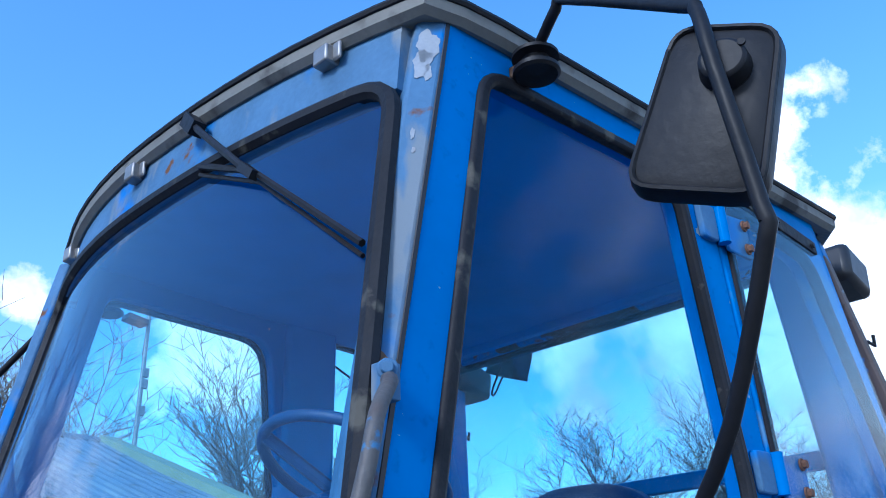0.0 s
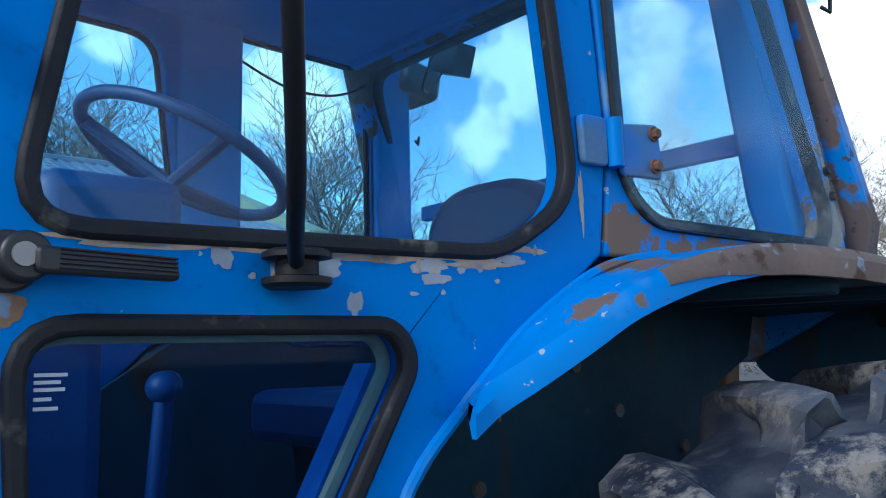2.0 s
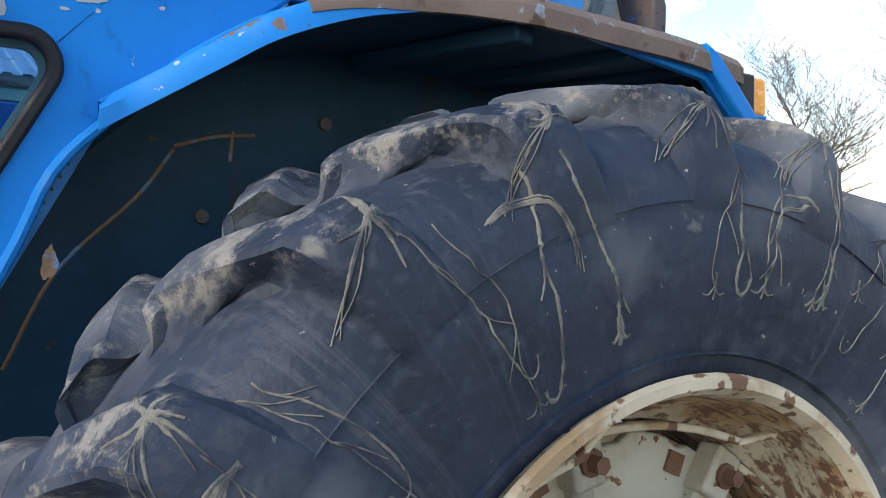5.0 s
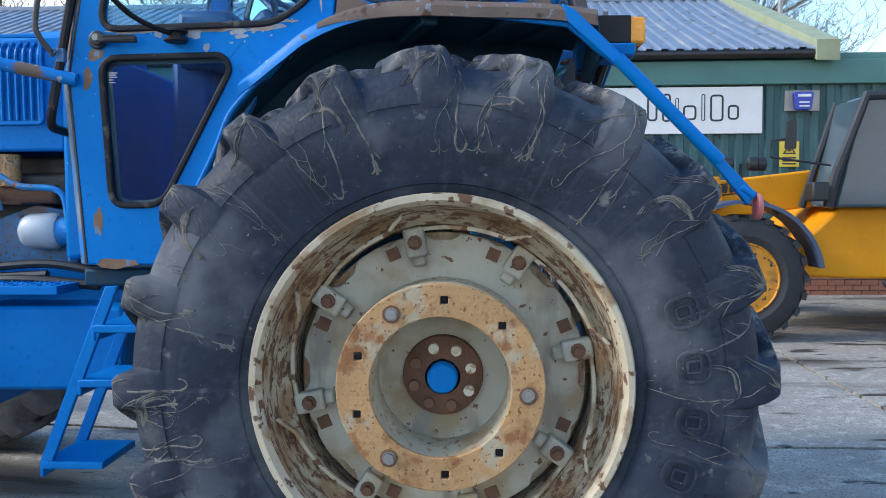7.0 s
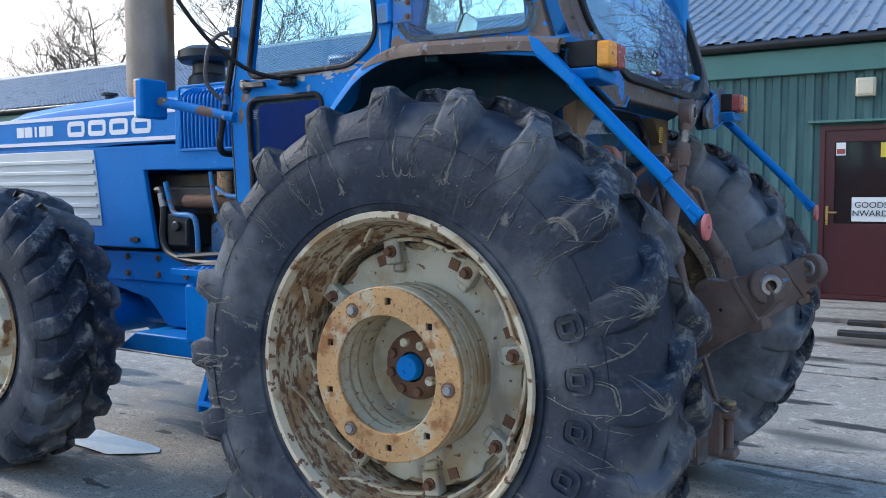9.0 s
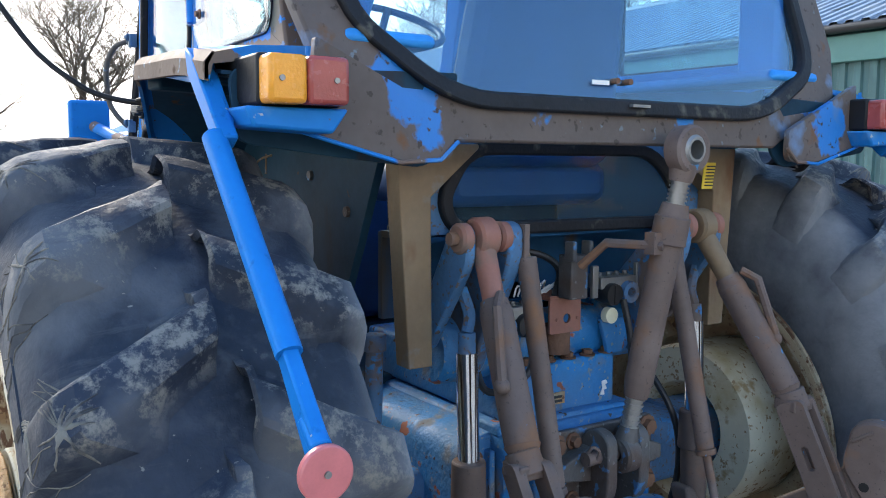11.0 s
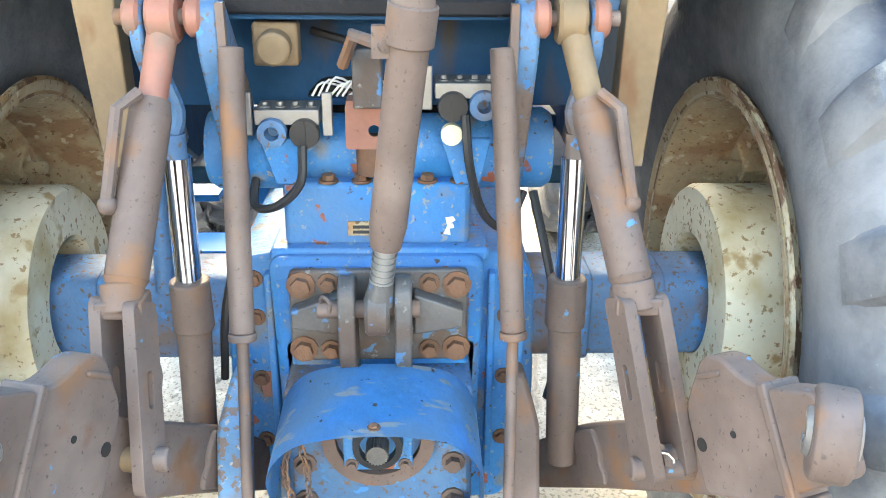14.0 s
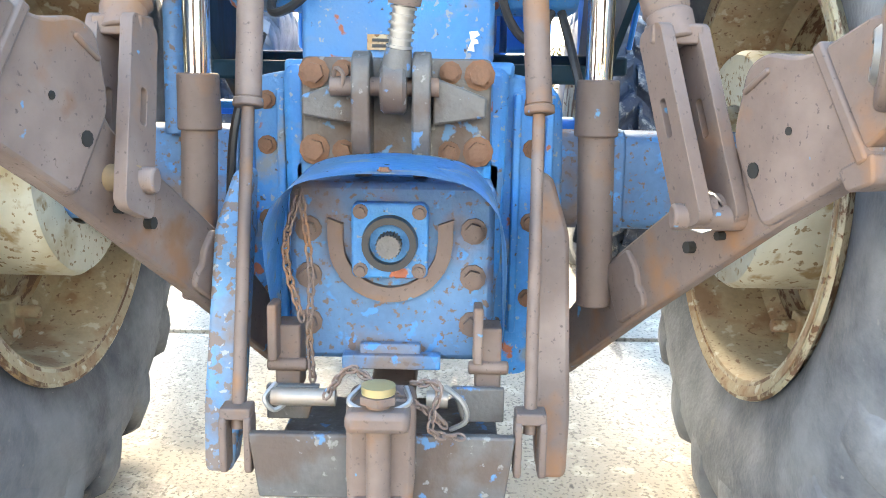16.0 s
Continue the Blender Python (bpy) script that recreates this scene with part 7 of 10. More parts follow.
    rod(bm, (0.342, ry, 1.31), (0.34, ry, 1.36), 0.02, seg=14)
    tube(bm, [(0.34, ry, 1.36), (0.335, ry - s * 0.01, 1.4), (0.33, ry + s * 0.01, 1.46)], 0.014, 8, 3)
    part("ram_end", bm, M_OLDBLUE, ram)
    # pick-up hitch rod
    hr = thing("hitch_rod", "", "")
    hr.parent = tractor
    ta, tb, tc_ = ((0.39, -0.264, 1.525), (0.50, -0.263, 1.03), (0.66, -0.258, 0.50)) if s < 0 else ((0.39, 0.206, 1.525), (0.495, 0.232, 1.026), (0.66, 0.22, 0.50))
    bm = bmesh.new()
    rod(bm, ta, tb, 0.0225, seg=18)
    rod(bm, tb, Vector(tb) + (Vector(tb) - Vector(ta)) * 0.03, 0.026, seg=18)
    part("sleeve", bm, M_LINK, hr, "pale rust sleeve tube", 0.003)
    bm = bmesh.new()
    rod(bm, tb, tc_, 0.011, seg=12)
    part("rod", bm, M_LINK, hr, "thin pull rod")
    bm = bmesh.new()
    for dy in (-0.02, 0.02):
        prism(bm, rounded([(0.64, 0.43), (0.685, 0.43), (0.685, 0.53), (0.64, 0.53)], 0.015), lambda u, v, w: Vector((u, w, v)), tc_[1] + dy - 0.006, tc_[1] + dy + 0.006)
    box(bm, (0.66, tc_[1], 0.532), (0.04, 0.05, 0.02))
    part("shackle", bm, M_LINK, hr, "", 0.003)
    # sway blade
    by0 = YC + s * 0.285
    bm = bmesh.new()
    blade = rounded([(by0 - 0.024, 0.40), (by0 + 0.024, 0.40), (by0 + 0.032, 0.50), (by0 + 0.032, 0.80), (by0 + 0.016 - s * 0.014, 0.90), (by0 - 0.016 - s * 0.014, 0.90), (by0 - 0.032, 0.80), (by0 - 0.032, 0.50)], 0.014)
    prism(bm, blade, lambda u, v, w: Vector((0.442 + (0.885 - v) * 0.36 + w, u, v)), -0.06, 0.0)
    part("sway_block", bm, M_FLAKE if s < 0 else M_LINK, tractor, "flaking sway block plate", 0.008)
# rear axle trumpets
for s in (-1, 1):
    bm = bmesh.new()
    y0, y1 = YC + s * 0.2, YC + s * 0.86
    prism(bm, rounded([(-0.1, 0.74), (0.1, 0.74), (0.1, 0.955), (-0.1, 0.955)], 0.05), lambda u, v, w: Vector((u, w, v)), min(y0, y1), max(y0, y1))
    part("axle_trumpet", bm, M_OLDBLUE, trans, "weathered blue axle housing", 0.01)
    for k in range(3):
        bm = bmesh.new()
        prism(bm, rounded([(-0.108, 0.732), (0.108, 0.732), (0.108, 0.963), (-0.108, 0.963)], 0.05), lambda u, v, w: Vector((u, w, v)), YC + s * (0.3 + k * 0.17) - 0.015, YC + s * (0.3 + k * 0.17) + 0.015)
        part("axle_collar", bm, M_OLDBLUE, trans, "", 0.006)
# lower case, power shaft and its guard
bm = bmesh.new()
prism(bm, rounded([(-0.215, 0.545), (0.175, 0.545), (0.19, 0.915), (-0.23, 0.915)], 0.03), xp, -0.4, 0.30)
prism(bm, rounded([(-0.205, 0.555), (0.165, 0.555), (0.165, 0.885), (-0.205, 0.885)], 0.02), xp, 0.30, 0.46)
part("drive_case", bm, M_OLDBLUE, trans, "oily blue lower drive case", 0.012)
pto = thing("power_shaft", "", "")
pto.parent = tractor
cy, cz = -0.022, 0.782
bm = bmesh.new()
shield = [(math.cos(a), math.sin(a)) for a in [radians(190 + 160 * k / 24) for k in range(25)]]
shield = [(1.0, 0.35)] + [(1.0, 0.0)] + [(c_, s_) for c_, s_ in shield[::-1]][1:-1] + [(-1.0, 0.0)] + [(-1.0, 0.35)]
prism(bm, [(cy + 0.112 * c_, cz + 0.112 * s_) for c_, s_ in shield] + [(cy + 0.085 * c_, cz + 0.085 * s_) for c_, s_ in shield[::-1]], xp, 0.461, 0.478)
part("oil_ring", bm, M_LINK, pto, "dull brown curved shield under the shaft")
bm = bmesh.new()
prism(bm, rounded([(cy - 0.068, cz - 0.065), (cy + 0.068, cz - 0.065), (cy + 0.068, cz + 0.07), (cy - 0.068, cz + 0.07)], 0.015), xp, 0.46, 0.49)
part("bearing_plate", bm, M_CASTBLUE, pto, "blue bearing plate", 0.004)
for x, y, z, r in [(0.49, cy + dy, cz + dz, 0.009) for dy in (-0.052, 0.052) for dz in (-0.05, 0.055)] + [(0.46, y, z, 0.016) for z in (0.627, 0.715, 0.80) for y in (-0.17, 0.127)]:
    bm = bmesh.new()
    bolt(bm, (x, y, z), (1, 0, 0), r, r * 1.35)
    part("case_bolt", bm, M_LINK, pto, "dirty hex bolt")
bm = bmesh.new()
lathe(bm, [(0.49, 0.05), (0.512, 0.048), (0.512, 0.036), (0.49, 0.036)], (0, cy, cz), "x", 32, True)
part("seal_ring", bm, M_BLACK, pto)
bm = bmesh.new()
n = 42
r0 = [(0.019 if i % 2 else 0.0225) for i in range(n)]
a0 = [bm.verts.new((0.49, cy + r0[i] * math.cos(i * 6.2831853 / n), cz + r0[i] * math.sin(i * 6.2831853 / n))) for i in range(n)]
a1 = [bm.verts.new((0.535, cy + r0[i] * math.cos(i * 6.2831853 / n), cz + r0[i] * math.sin(i * 6.2831853 / n))) for i in range(n)]
ring_faces(bm, a0, a1)
bm.faces.new(a0[::-1])
bm.faces.new(a1)
part("splined_stub", bm, M_GREASE, pto, "splined stub shaft")
bm = bmesh.new()
arch = [(-0.225, 0.575), (-0.212, 0.8), (-0.17, 0.88), (-0.1, 0.905), (YC, 0.91), (0.06, 0.905), (0.13, 0.88), (0.172, 0.8), (0.185, 0.575)]
arch = [(p.x, p.y) for p in spline([(a, b_, 0) for a, b_ in arch], 4)]
rows = []
for x in (0.455, 0.53, 0.605, 0.68):
    dz = 0.015 + 0.012 * (0.68 - x) / 0.225
    rows.append([bm.verts.new((x, y, z + dz)) for y, z in arch])
for a, b_ in zip(rows, rows[1:]):
    for i in range(len(arch) - 1):
        bm.faces.new((a[i], a[i + 1], b_[i + 1], b_[i]))
bmesh.ops.solidify(bm, geom=bm.faces[:], thickness=0.005)
bm.verts.ensure_lookup_table()
for v in bm.verts:                                     # the sides are cut away towards the foot
    if v.co.x > 0.49 and v.co.z < 0.85:
        v.co.x -= (0.85 - v.co.z) * 0.75 * (v.co.x - 0.455) / 0.225
part("shaft_guard", bm, M_GUARD, pto, "bright blue arched shaft guard")
bm = bmesh.new()
bolt(bm, (0.655, YC, 0.927), (0, 0, 1), 0.008, 0.006)
part("guard_bolt", bm, M_RUST, pto)
# chain and drawbar hitch
hitch = thing("drawbar_hitch", "", "")
hitch.parent = tractor


def chain(parent, pts, n, r=0.0025, size=0.011):
    pts = spline(pts, 8)
    m = len(pts)
    bm = bmesh.new()
    for i in range(n):
        k = (i + 0.5) / n * (m - 1)
        p = pts[int(k)].lerp(pts[min(m - 1, int(k) + 1)], k - int(k))
        d = (pts[min(m - 1, int(k) + 1)] - pts[max(0, int(k) - 1)]).normalized()
        u = d.orthogonal().normalized()
        if i % 2:
            u = d.cross(u)
        tube(bm, [p + d * size * math.cos(j * 0.7854) + u * size * 0.55 * math.sin(j * 0.7854) for j in range(9)], r, 5)
    part("chain", bm, M_LINK, parent, "thin rusty chain", kind="stuff")


chain(hitch, [(0.575, -0.165, 0.885), (0.57, -0.15, 0.75), (0.56, -0.155, 0.63), (0.56, -0.15, 0.55)], 22)
chain(hitch, [(0.575, -0.165, 0.885), (0.58, -0.19, 0.78), (0.57, -0.165, 0.66)], 16)
chain(hitch, [(0.69, -0.11, 0.57), (0.7, -0.07, 0.62), (0.72, -0.02, 0.60), (0.71, 0.05, 0.56), (0.7, 0.08, 0.53)], 20)
chain(hitch, [(0.7, 0.03, 0.60), (0.72, 0.07, 0.60), (0.72, 0.06, 0.53), (0.7, 0.11, 0.51)], 12)
bm = bmesh.new()
prism(bm, [(-0.235, 0.505), (0.195, 0.505), (0.18, 0.395), (-0.22, 0.395)], xp, 0.67, 0.69)
prism(bm, [(-0.22, 0.42), (0.18, 0.42), (0.18, 0.404), (-0.22, 0.404)], xp, 0.30, 0.675)
part("hook_plate", bm, M_GREASE, hitch, "broad rusty hook plate", 0.004)
bm = bmesh.new()
box(bm, (0.47, YC, 0.475), (0.5, 0.085, 0.05))
part("drawbar", bm, M_LINK, hitch, "", 0.006)
bm = bmesh.new()
prism(bm, rounded([(-0.07, 0.395), (0.03, 0.395), (0.035, 0.45), (0.035, 0.585), (-0.072, 0.585), (-0.072, 0.45)], 0.02), xp, 0.66, 0.74)
box(bm, (0.755, YC, 0.41), (0.07, 0.088, 0.035))
box(bm, (0.755, YC, 0.566), (0.07, 0.097, 0.033))
part("clevis_head", bm, M_LINK, hitch, "chunky rusted clevis head", 0.01)
bm = bmesh.new()
rod(bm, (0.755, YC, 0.39), (0.755, YC, 0.60), 0.019, seg=16)
lathe(bm, [(0, 0.03), (0.012, 0.03), (0.014, 0.02)], (0.755, YC, 0.59), "z", 6)
part("hitch_pin", bm, M_LINK, hitch, "worn hitch pin")
bm = bmesh.new()
lathe(bm, [(0, 0.026), (0.012, 0.026), (0.014, 0.012)], (0.755, YC, 0.604), "z", 20)
part("brass_cap", bm, material("brass_pin_cap", (0.34, 0.27, 0.14), 0.5, metal=0.5, var=0.1), hitch, "brass pin cap")
for pts in ([(0.72, -0.05, 0.60), (0.75, -0.065, 0.585), (0.765, -0.02, 0.575), (0.75, 0.025, 0.585), (0.72, 0.02, 0.60)], [(0.63, -0.2, 0.57), (0.65, -0.215, 0.55), (0.65, -0.2, 0.53), (0.64, -0.18, 0.54)], [(0.66, 0.08, 0.58), (0.68, 0.11, 0.56), (0.68, 0.115, 0.53), (0.67, 0.09, 0.51)]):
    bm = bmesh.new()
    tube(bm, pts, 0.0045, 6, 5)
    part("wire_loop", bm, M_STEEL, hitch, "bright wire loop")
for y0, y1 in ((-0.205, -0.1), (0.05, 0.085)):
    bm = bmesh.new()
    rod(bm, (0.64, y0, 0.55), (0.64, y1, 0.55), 0.015, seg=14)
    part("side_pin", bm, M_EXHAUST, hitch, "bright steel side pin")
bm = bmesh.new()
box(bm, (0.50, -0.017, 0.568), (0.03, 0.176, 0.026))
box(bm, (0.49, -0.02, 0.588), (0.02, 0.11, 0.02))
part("keeper_bar", bm, M_OLDBLUE, hitch, "", 0.003)
for y in (-0.195, 0.155):
    bm = bmesh.new()
    box(bm, (0.52, y, 0.585), (0.06, 0.045, 0.12))
    box(bm, (0.56, y - 0.02, 0.64), (0.05, 0.016, 0.1))
    rod(bm, (0.55, y - 0.035, 0.575), (0.55, y + 0.035, 0.575), 0.013, seg=6)
    part("hanger", bm, M_LINK, hitch, "rusty hanger block", 0.004)
bm = bmesh.new()
for s in (-1, 1):
    bm = bmesh.new()
    prism(bm, [(YC + s * 0.2, 0.56), (YC + s * 0.11, 0.56), (YC + s * 0.13, 0.50), (YC + s * 0.2, 0.50)], xp, 0.6, 0.615)
    part("gusset", bm, M_GREASE, hitch, "", 0.003)
# bulkhead behind the linkage with the low window, corner posts
low_rear = rounded([(-0.41, 1.65), (-0.345, 1.762), (0.245, 1.762), (0.345, 1.65), (0.30, 1.585), (-0.38, 1.59)], [0.06, 0.08, 0.08, 0.06, 0.05, 0.05])
bm = bmesh.new()
plate(bm, [(-0.47, 1.565), (0.43, 1.565), (0.47, 1.79), (-0.53, 1.79)], [low_rear], lambda u, v, w: Vector((0.27 - w, u, v)), 0.02)
lowp = part("lower_rear_panel", bm, M_OLDBLUE, tractor, "dull blue lower rear cab panel", 0.003)
bm = bmesh.new()
band(bm, inset(low_rear, -0.022), inset(low_rear, 0.01), lambda u, v, w: Vector((0.265 + w, u, v)), 0.024)
part("window_seal", bm, M_SEAL, lowp, "", 0.006)
bm = bmesh.new()
plate(bm, low_rear, [], lambda u, v, w: Vector((0.262 - w, u, v)), 0.005)
g = part("lower_window", bm, M_QUARTER, lowp, "", smooth=0)
g.visible_shadow = False
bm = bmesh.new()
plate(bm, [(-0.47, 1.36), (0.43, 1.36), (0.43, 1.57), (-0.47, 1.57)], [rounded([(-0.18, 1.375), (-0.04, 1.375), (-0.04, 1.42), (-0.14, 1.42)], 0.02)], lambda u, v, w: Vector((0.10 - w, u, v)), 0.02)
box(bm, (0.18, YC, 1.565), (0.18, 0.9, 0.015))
# the bulkhead's shade is in its colour
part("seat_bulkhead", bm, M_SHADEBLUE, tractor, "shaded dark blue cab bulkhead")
bm = bmesh.new()
box(bm, (0.24, -0.207, 1.51), (0.05, 0.085, 0.08))
rod(bm, (0.26, -0.207, 1.51), (0.3, -0.207, 1.505), 0.032, seg=20)
part("trailer_socket", bm, M_TAN, tractor, "rusty trailer socket", 0.006)
for s in (-1, 1):
    f = lambda y: YC + s * (y + 0.02)
    bm = bmesh.new()
    prism(bm, [(f(0.52), 1.775), (f(0.49), 1.29), (f(0.43), 1.29), (f(0.435), 1.66), (f(0.31), 1.765), (f(0.31), 1.775)], xp, 0.27, 0.325)
    part("corner_post", bm, M_TAN, tractor, "rusty tan corner post with a gusset", 0.003)
    bm = bmesh.new()
    prism(bm, rounded([(f(0.50), 1.82), (f(0.785), 1.95), (f(0.80), 1.785), (f(0.60), 1.735), (f(0.495), 1.742)], [0.006, 0.006, 0.02, 0.05, 0.03]), xp, 0.49, 0.505)
    part("fender_gusset", bm, M_PRIMER, tractor, "brown primer fender gusset with blue rim")
    bm = bmesh.new()
    edge = [(0.508, f(0.80), 1.93), (0.51, f(0.81), 1.785), (0.51, f(0.62), 1.735), (0.51, f(0.53), 1.74), (0.508, f(0.49), 1.775)]
    tube(bm, edge, 0.0045, 6)
    part("gusset_bead", bm, M_BLUEWORN, tractor, "blue edge bead")
    # rear lamp shelf and lamp
    lamp = thing("rear_lamp", "", "")
    lamp.parent = tractor
    bm = bmesh.new()
    prism(bm, [(f(0.75), 1.824), (f(0.935), 1.824), (f(0.92), 1.79), (f(0.78), 1.782)], xp, 0.47, 0.565)
    part("shelf", bm, M_FENDER, lamp, "blue lamp shelf with rust", 0.006)
    bm = bmesh.new()
    prism(bm, [(0.39, 1.9), (0.40, 1.91), (0.555, 1.91), (0.555, 1.826), (0.47, 1.826)], lambda u, v, w: Vector((u, w, v)), min(f(0.76), f(0.91)), max(f(0.76), f(0.91)))
    part("housing", bm, M_OLDBLACK, lamp, "black lamp housing", 0.006)
    bm = bmesh.new()
    box(bm, (0.567, f(0.873), 1.867), (0.06, 0.066, 0.078))
    part("amber_lens", bm, M_ORANGE, lamp, "amber indicator lens", 0.008)
    bm = bmesh.new()
    box(bm, (0.567, f(0.802), 1.867), (0.06, 0.074, 0.078))
    part("red_lens", bm, M_REDLENS, lamp, "dull red tail lens", 0.008)
    for y in (0.79, 0.885):
        bm = bmesh.new()
        rod(bm, (0.597, f(y), 1.867), (0.600, f(y), 1.867), 0.005, seg=8)
        part("screw", bm, M_STEEL, lamp)
    # brace to the reflector disc
    br = thing("reflector_brace", "", "")
    br.parent = tractor
    ye = f(0.965)
    bm = bmesh.new()
    prism(bm, [(0.345, 1.935), (0.385, 1.915), (0.53, 1.775), (0.50, 1.755), (0.36, 1.885)], lambda u, v, w: Vector((u, w, v)), min(ye - s * 0.034, ye - s * 0.002), max(ye - s * 0.034, ye - s * 0.002))
    part("upper_strap", bm, M_BLUE, br, "blue folded strap", 0.004)
    bm = bmesh.new()
    rod(bm, (0.505, ye, 1.775), (0.80, ye - s * 0.0, 1.475), 0.02, seg=14)
    part("tube", bm, M_BLUE, br, "bright blue brace tube")
    bm = bmesh.new()
    prism(bm, [(0.785, 1.505), (0.82, 1.47), (0.90, 1.385), (0.88, 1.345), (0.78, 1.47)], lambda u, v, w: Vector((u, w, v)), ye - 0.012, ye + 0.012)
    rod(bm, (0.86, ye, 1.40), (0.9, ye, 1.37), 0.016, seg=10)
    part("flat_end", bm, M_BLUE, br, "", 0.004)
    bm = bmesh.new()
    rod(bm, (0.905, ye, 1.342), (0.918, ye, 1.342), 0.038, seg=28)
    part("reflector", bm, M_REFLECTOR, br, "round faded red reflector", 0.003)
    bm = bmesh.new()
    rod(bm, (0.918, ye, 1.342), (0.921, ye, 1.342), 0.005, seg=8)
    part("rivet", bm, M_STEEL, br)
bm = bmesh.new()
prism(bm, [(0.382, 1.667), (0.424, 1.667), (0.436, 1.737), (0.392, 1.737)], xp, 0.3255, 0.3285)
stk = part("warning_sticker", bm, M_YELLOWTAG, tractor, "yellow warning sticker with small print")
for k in range(7):
    bm = bmesh.new()
    box(bm, (0.3297, 0.407 + 0.0014 * k, 1.676 + k * 0.0085), (0.002, 0.032, 0.0035))
    part("print_bar", bm, M_INK, stk)


# cab fittings: handles, hinges, mirrors, wiper, grab rails
LS = lambda x, z, d=0.0: Vector((x, flank(x, z) - d, z))
bm = bmesh.new()
rod(bm, LS(-1.165, 1.905, -0.005), LS(-1.165, 1.905, 0.012), 0.03, seg=20)
rod(bm, LS(-1.155, 1.908, 0.01), LS(-1.155, 1.908, 0.035), 0.024, seg=20)
prism(bm, rounded([(-1.15, 1.918), (-1.02, 1.912), (-1.015, 1.888), (-1.15, 1.892)], 0.008), lambda u, v, w: LS(u, v, w), 0.022, 0.042)
dh = part("door_handle", bm, M_BLACK, tractor, "black ribbed door handle", 0.004)
bm = bmesh.new()
rod(bm, LS(-1.158, 1.909, 0.034), LS(-1.158, 1.909, 0.039), 0.0115, seg=18)
part("lock_barrel", bm, M_STEEL, dh, "chrome lock barrel")
for k in range(5):
    bm = bmesh.new()
    tube(bm, [LS(-1.13, 1.897 + k * 0.0045, 0.043), LS(-1.02, 1.893 + k * 0.0042, 0.043)], 0.0014, 5)
    part("rib", bm, M_BLACK, dh)
# hinges of the rear quarter window
for zc, xs_ in ((2.119, -0.352), (2.60, -0.395)):
    hg = thing("window_hinge", "", "")
    hg.parent = tractor
    bm = bmesh.new()
    prism(bm, rounded([(xs_ - 0.055, zc - 0.035), (xs_ - 0.004, zc - 0.035), (xs_ - 0.004, zc + 0.04), (xs_ - 0.06, zc + 0.04)], 0.01), LS, 0.0, 0.014)
    part("fixed_leaf", bm, M_POST, hg, "pale worn blue hinge leaf", 0.003)
    bm = bmesh.new()
    rod(bm, LS(xs_ + 0.008, zc - 0.035, 0.016), LS(xs_ + 0.006, zc + 0.04, 0.016), 0.013, seg=14)
    part("knuckle", bm, M_BLUE, hg)
    bm = bmesh.new()
    prism(bm, rounded([(xs_ + 0.02, zc - 0.045), (xs_ + 0.115, zc - 0.045), (xs_ + 0.11, zc + 0.045), (xs_ + 0.02, zc + 0.035)], 0.012), LS, 0.008, 0.016)
    part("glass_leaf", bm, M_POST, hg, "", 0.003)
    for dz in (-0.025, 0.027):
        bm = bmesh.new()
        bolt(bm, LS(xs_ + 0.095, zc + dz, 0.016), (0, -1, 0), 0.008, 0.012)
        part("hinge_bolt", bm, M_RUST, hg)
for x, z in ((0.238, 2.14), (0.252, 2.092)):
    bm = bmesh.new()
    bolt(bm, LS(x, z, 0.017), (0, -1, 0), 0.0065, 0.008)
    part("latch_bolt", bm, M_SEAL, tractor, "dark latch bolt in the quarter glass")
bm = bmesh.new()
prism(bm, [(-0.355, 2.725), (0.02, 2.68), (0.022, 2.65), (-0.355, 2.693)], LS, 0.004, 0.02)
for x in (-0.3, -0.15, 0.0):
    bolt(bm, LS(x, 2.702 - 0.12 * (x + 0.3), 0.02), (0, -1, 0), 0.006, 0.006)
part("vent_strip", bm, M_SEAL, tractor, "dark vent strip over the quarter glass", 0.003)
# flaked paint below the door window, on the front post and the door edge
M_BARE = material("bare_grey_metal", (0.3, 0.33, 0.37), 0.65, var=0.25, scale=16, layers=[((0.24, 0.17, 0.12), 9, 0.6, 0.1, 0.85, ONE)])
rnd = random.Random(11)


def blotch(cx, cz, w, h, place=LS, mat=None, wob=0.35):
    """A ragged flake of bare metal, w by h, on a panel's face."""
    ph = [rnd.uniform(0, 6.28) for k in range(4)]
    loop = []
    for i in range(28):
        a = i * 0.2244
        k = 1 + wob * (0.5 * math.sin(2 * a + ph[0]) + 0.4 * math.sin(3 * a + ph[1]) + 0.35 * math.sin(5 * a + ph[2]) + 0.3 * math.sin(9 * a + ph[3])) * 0.7
        loop.append((cx + w * 0.5 * k * math.cos(a), cz + h * 0.5 * k * math.sin(a)))
    bm = bmesh.new()
    prism(bm, loop, place, 0.0005, 0.0010)
    part("bare_patch", bm, mat or M_BARE, tractor, "flaked patch of bare grey metal")


for x, z, w, h in ((-1.05, 1.933, 0.07, 0.014), (-0.955, 1.922, 0.025, 0.03), (-0.835, 1.918, 0.06, 0.03), (-0.79, 1.93, 0.07, 0.016), (-0.742, 1.929, 0.03, 0.012), (-0.79, 1.872, 0.02, 0.03), (-0.672, 1.905, 0.042, 0.016), (-0.6, 1.922, 0.012, 0.012),
                   (-0.545, 1.935, 0.05, 0.013), (-0.63, 1.918, 0.014, 0.01), (-0.705, 1.885, 0.012, 0.006), (-0.66, 1.888, 0.008, 0.006), (-0.57, 1.905, 0.009, 0.006), (-0.5, 1.95, 0.008, 0.014), (-0.92, 1.9, 0.008, 0.008)):
    blotch(x, z, w, h)
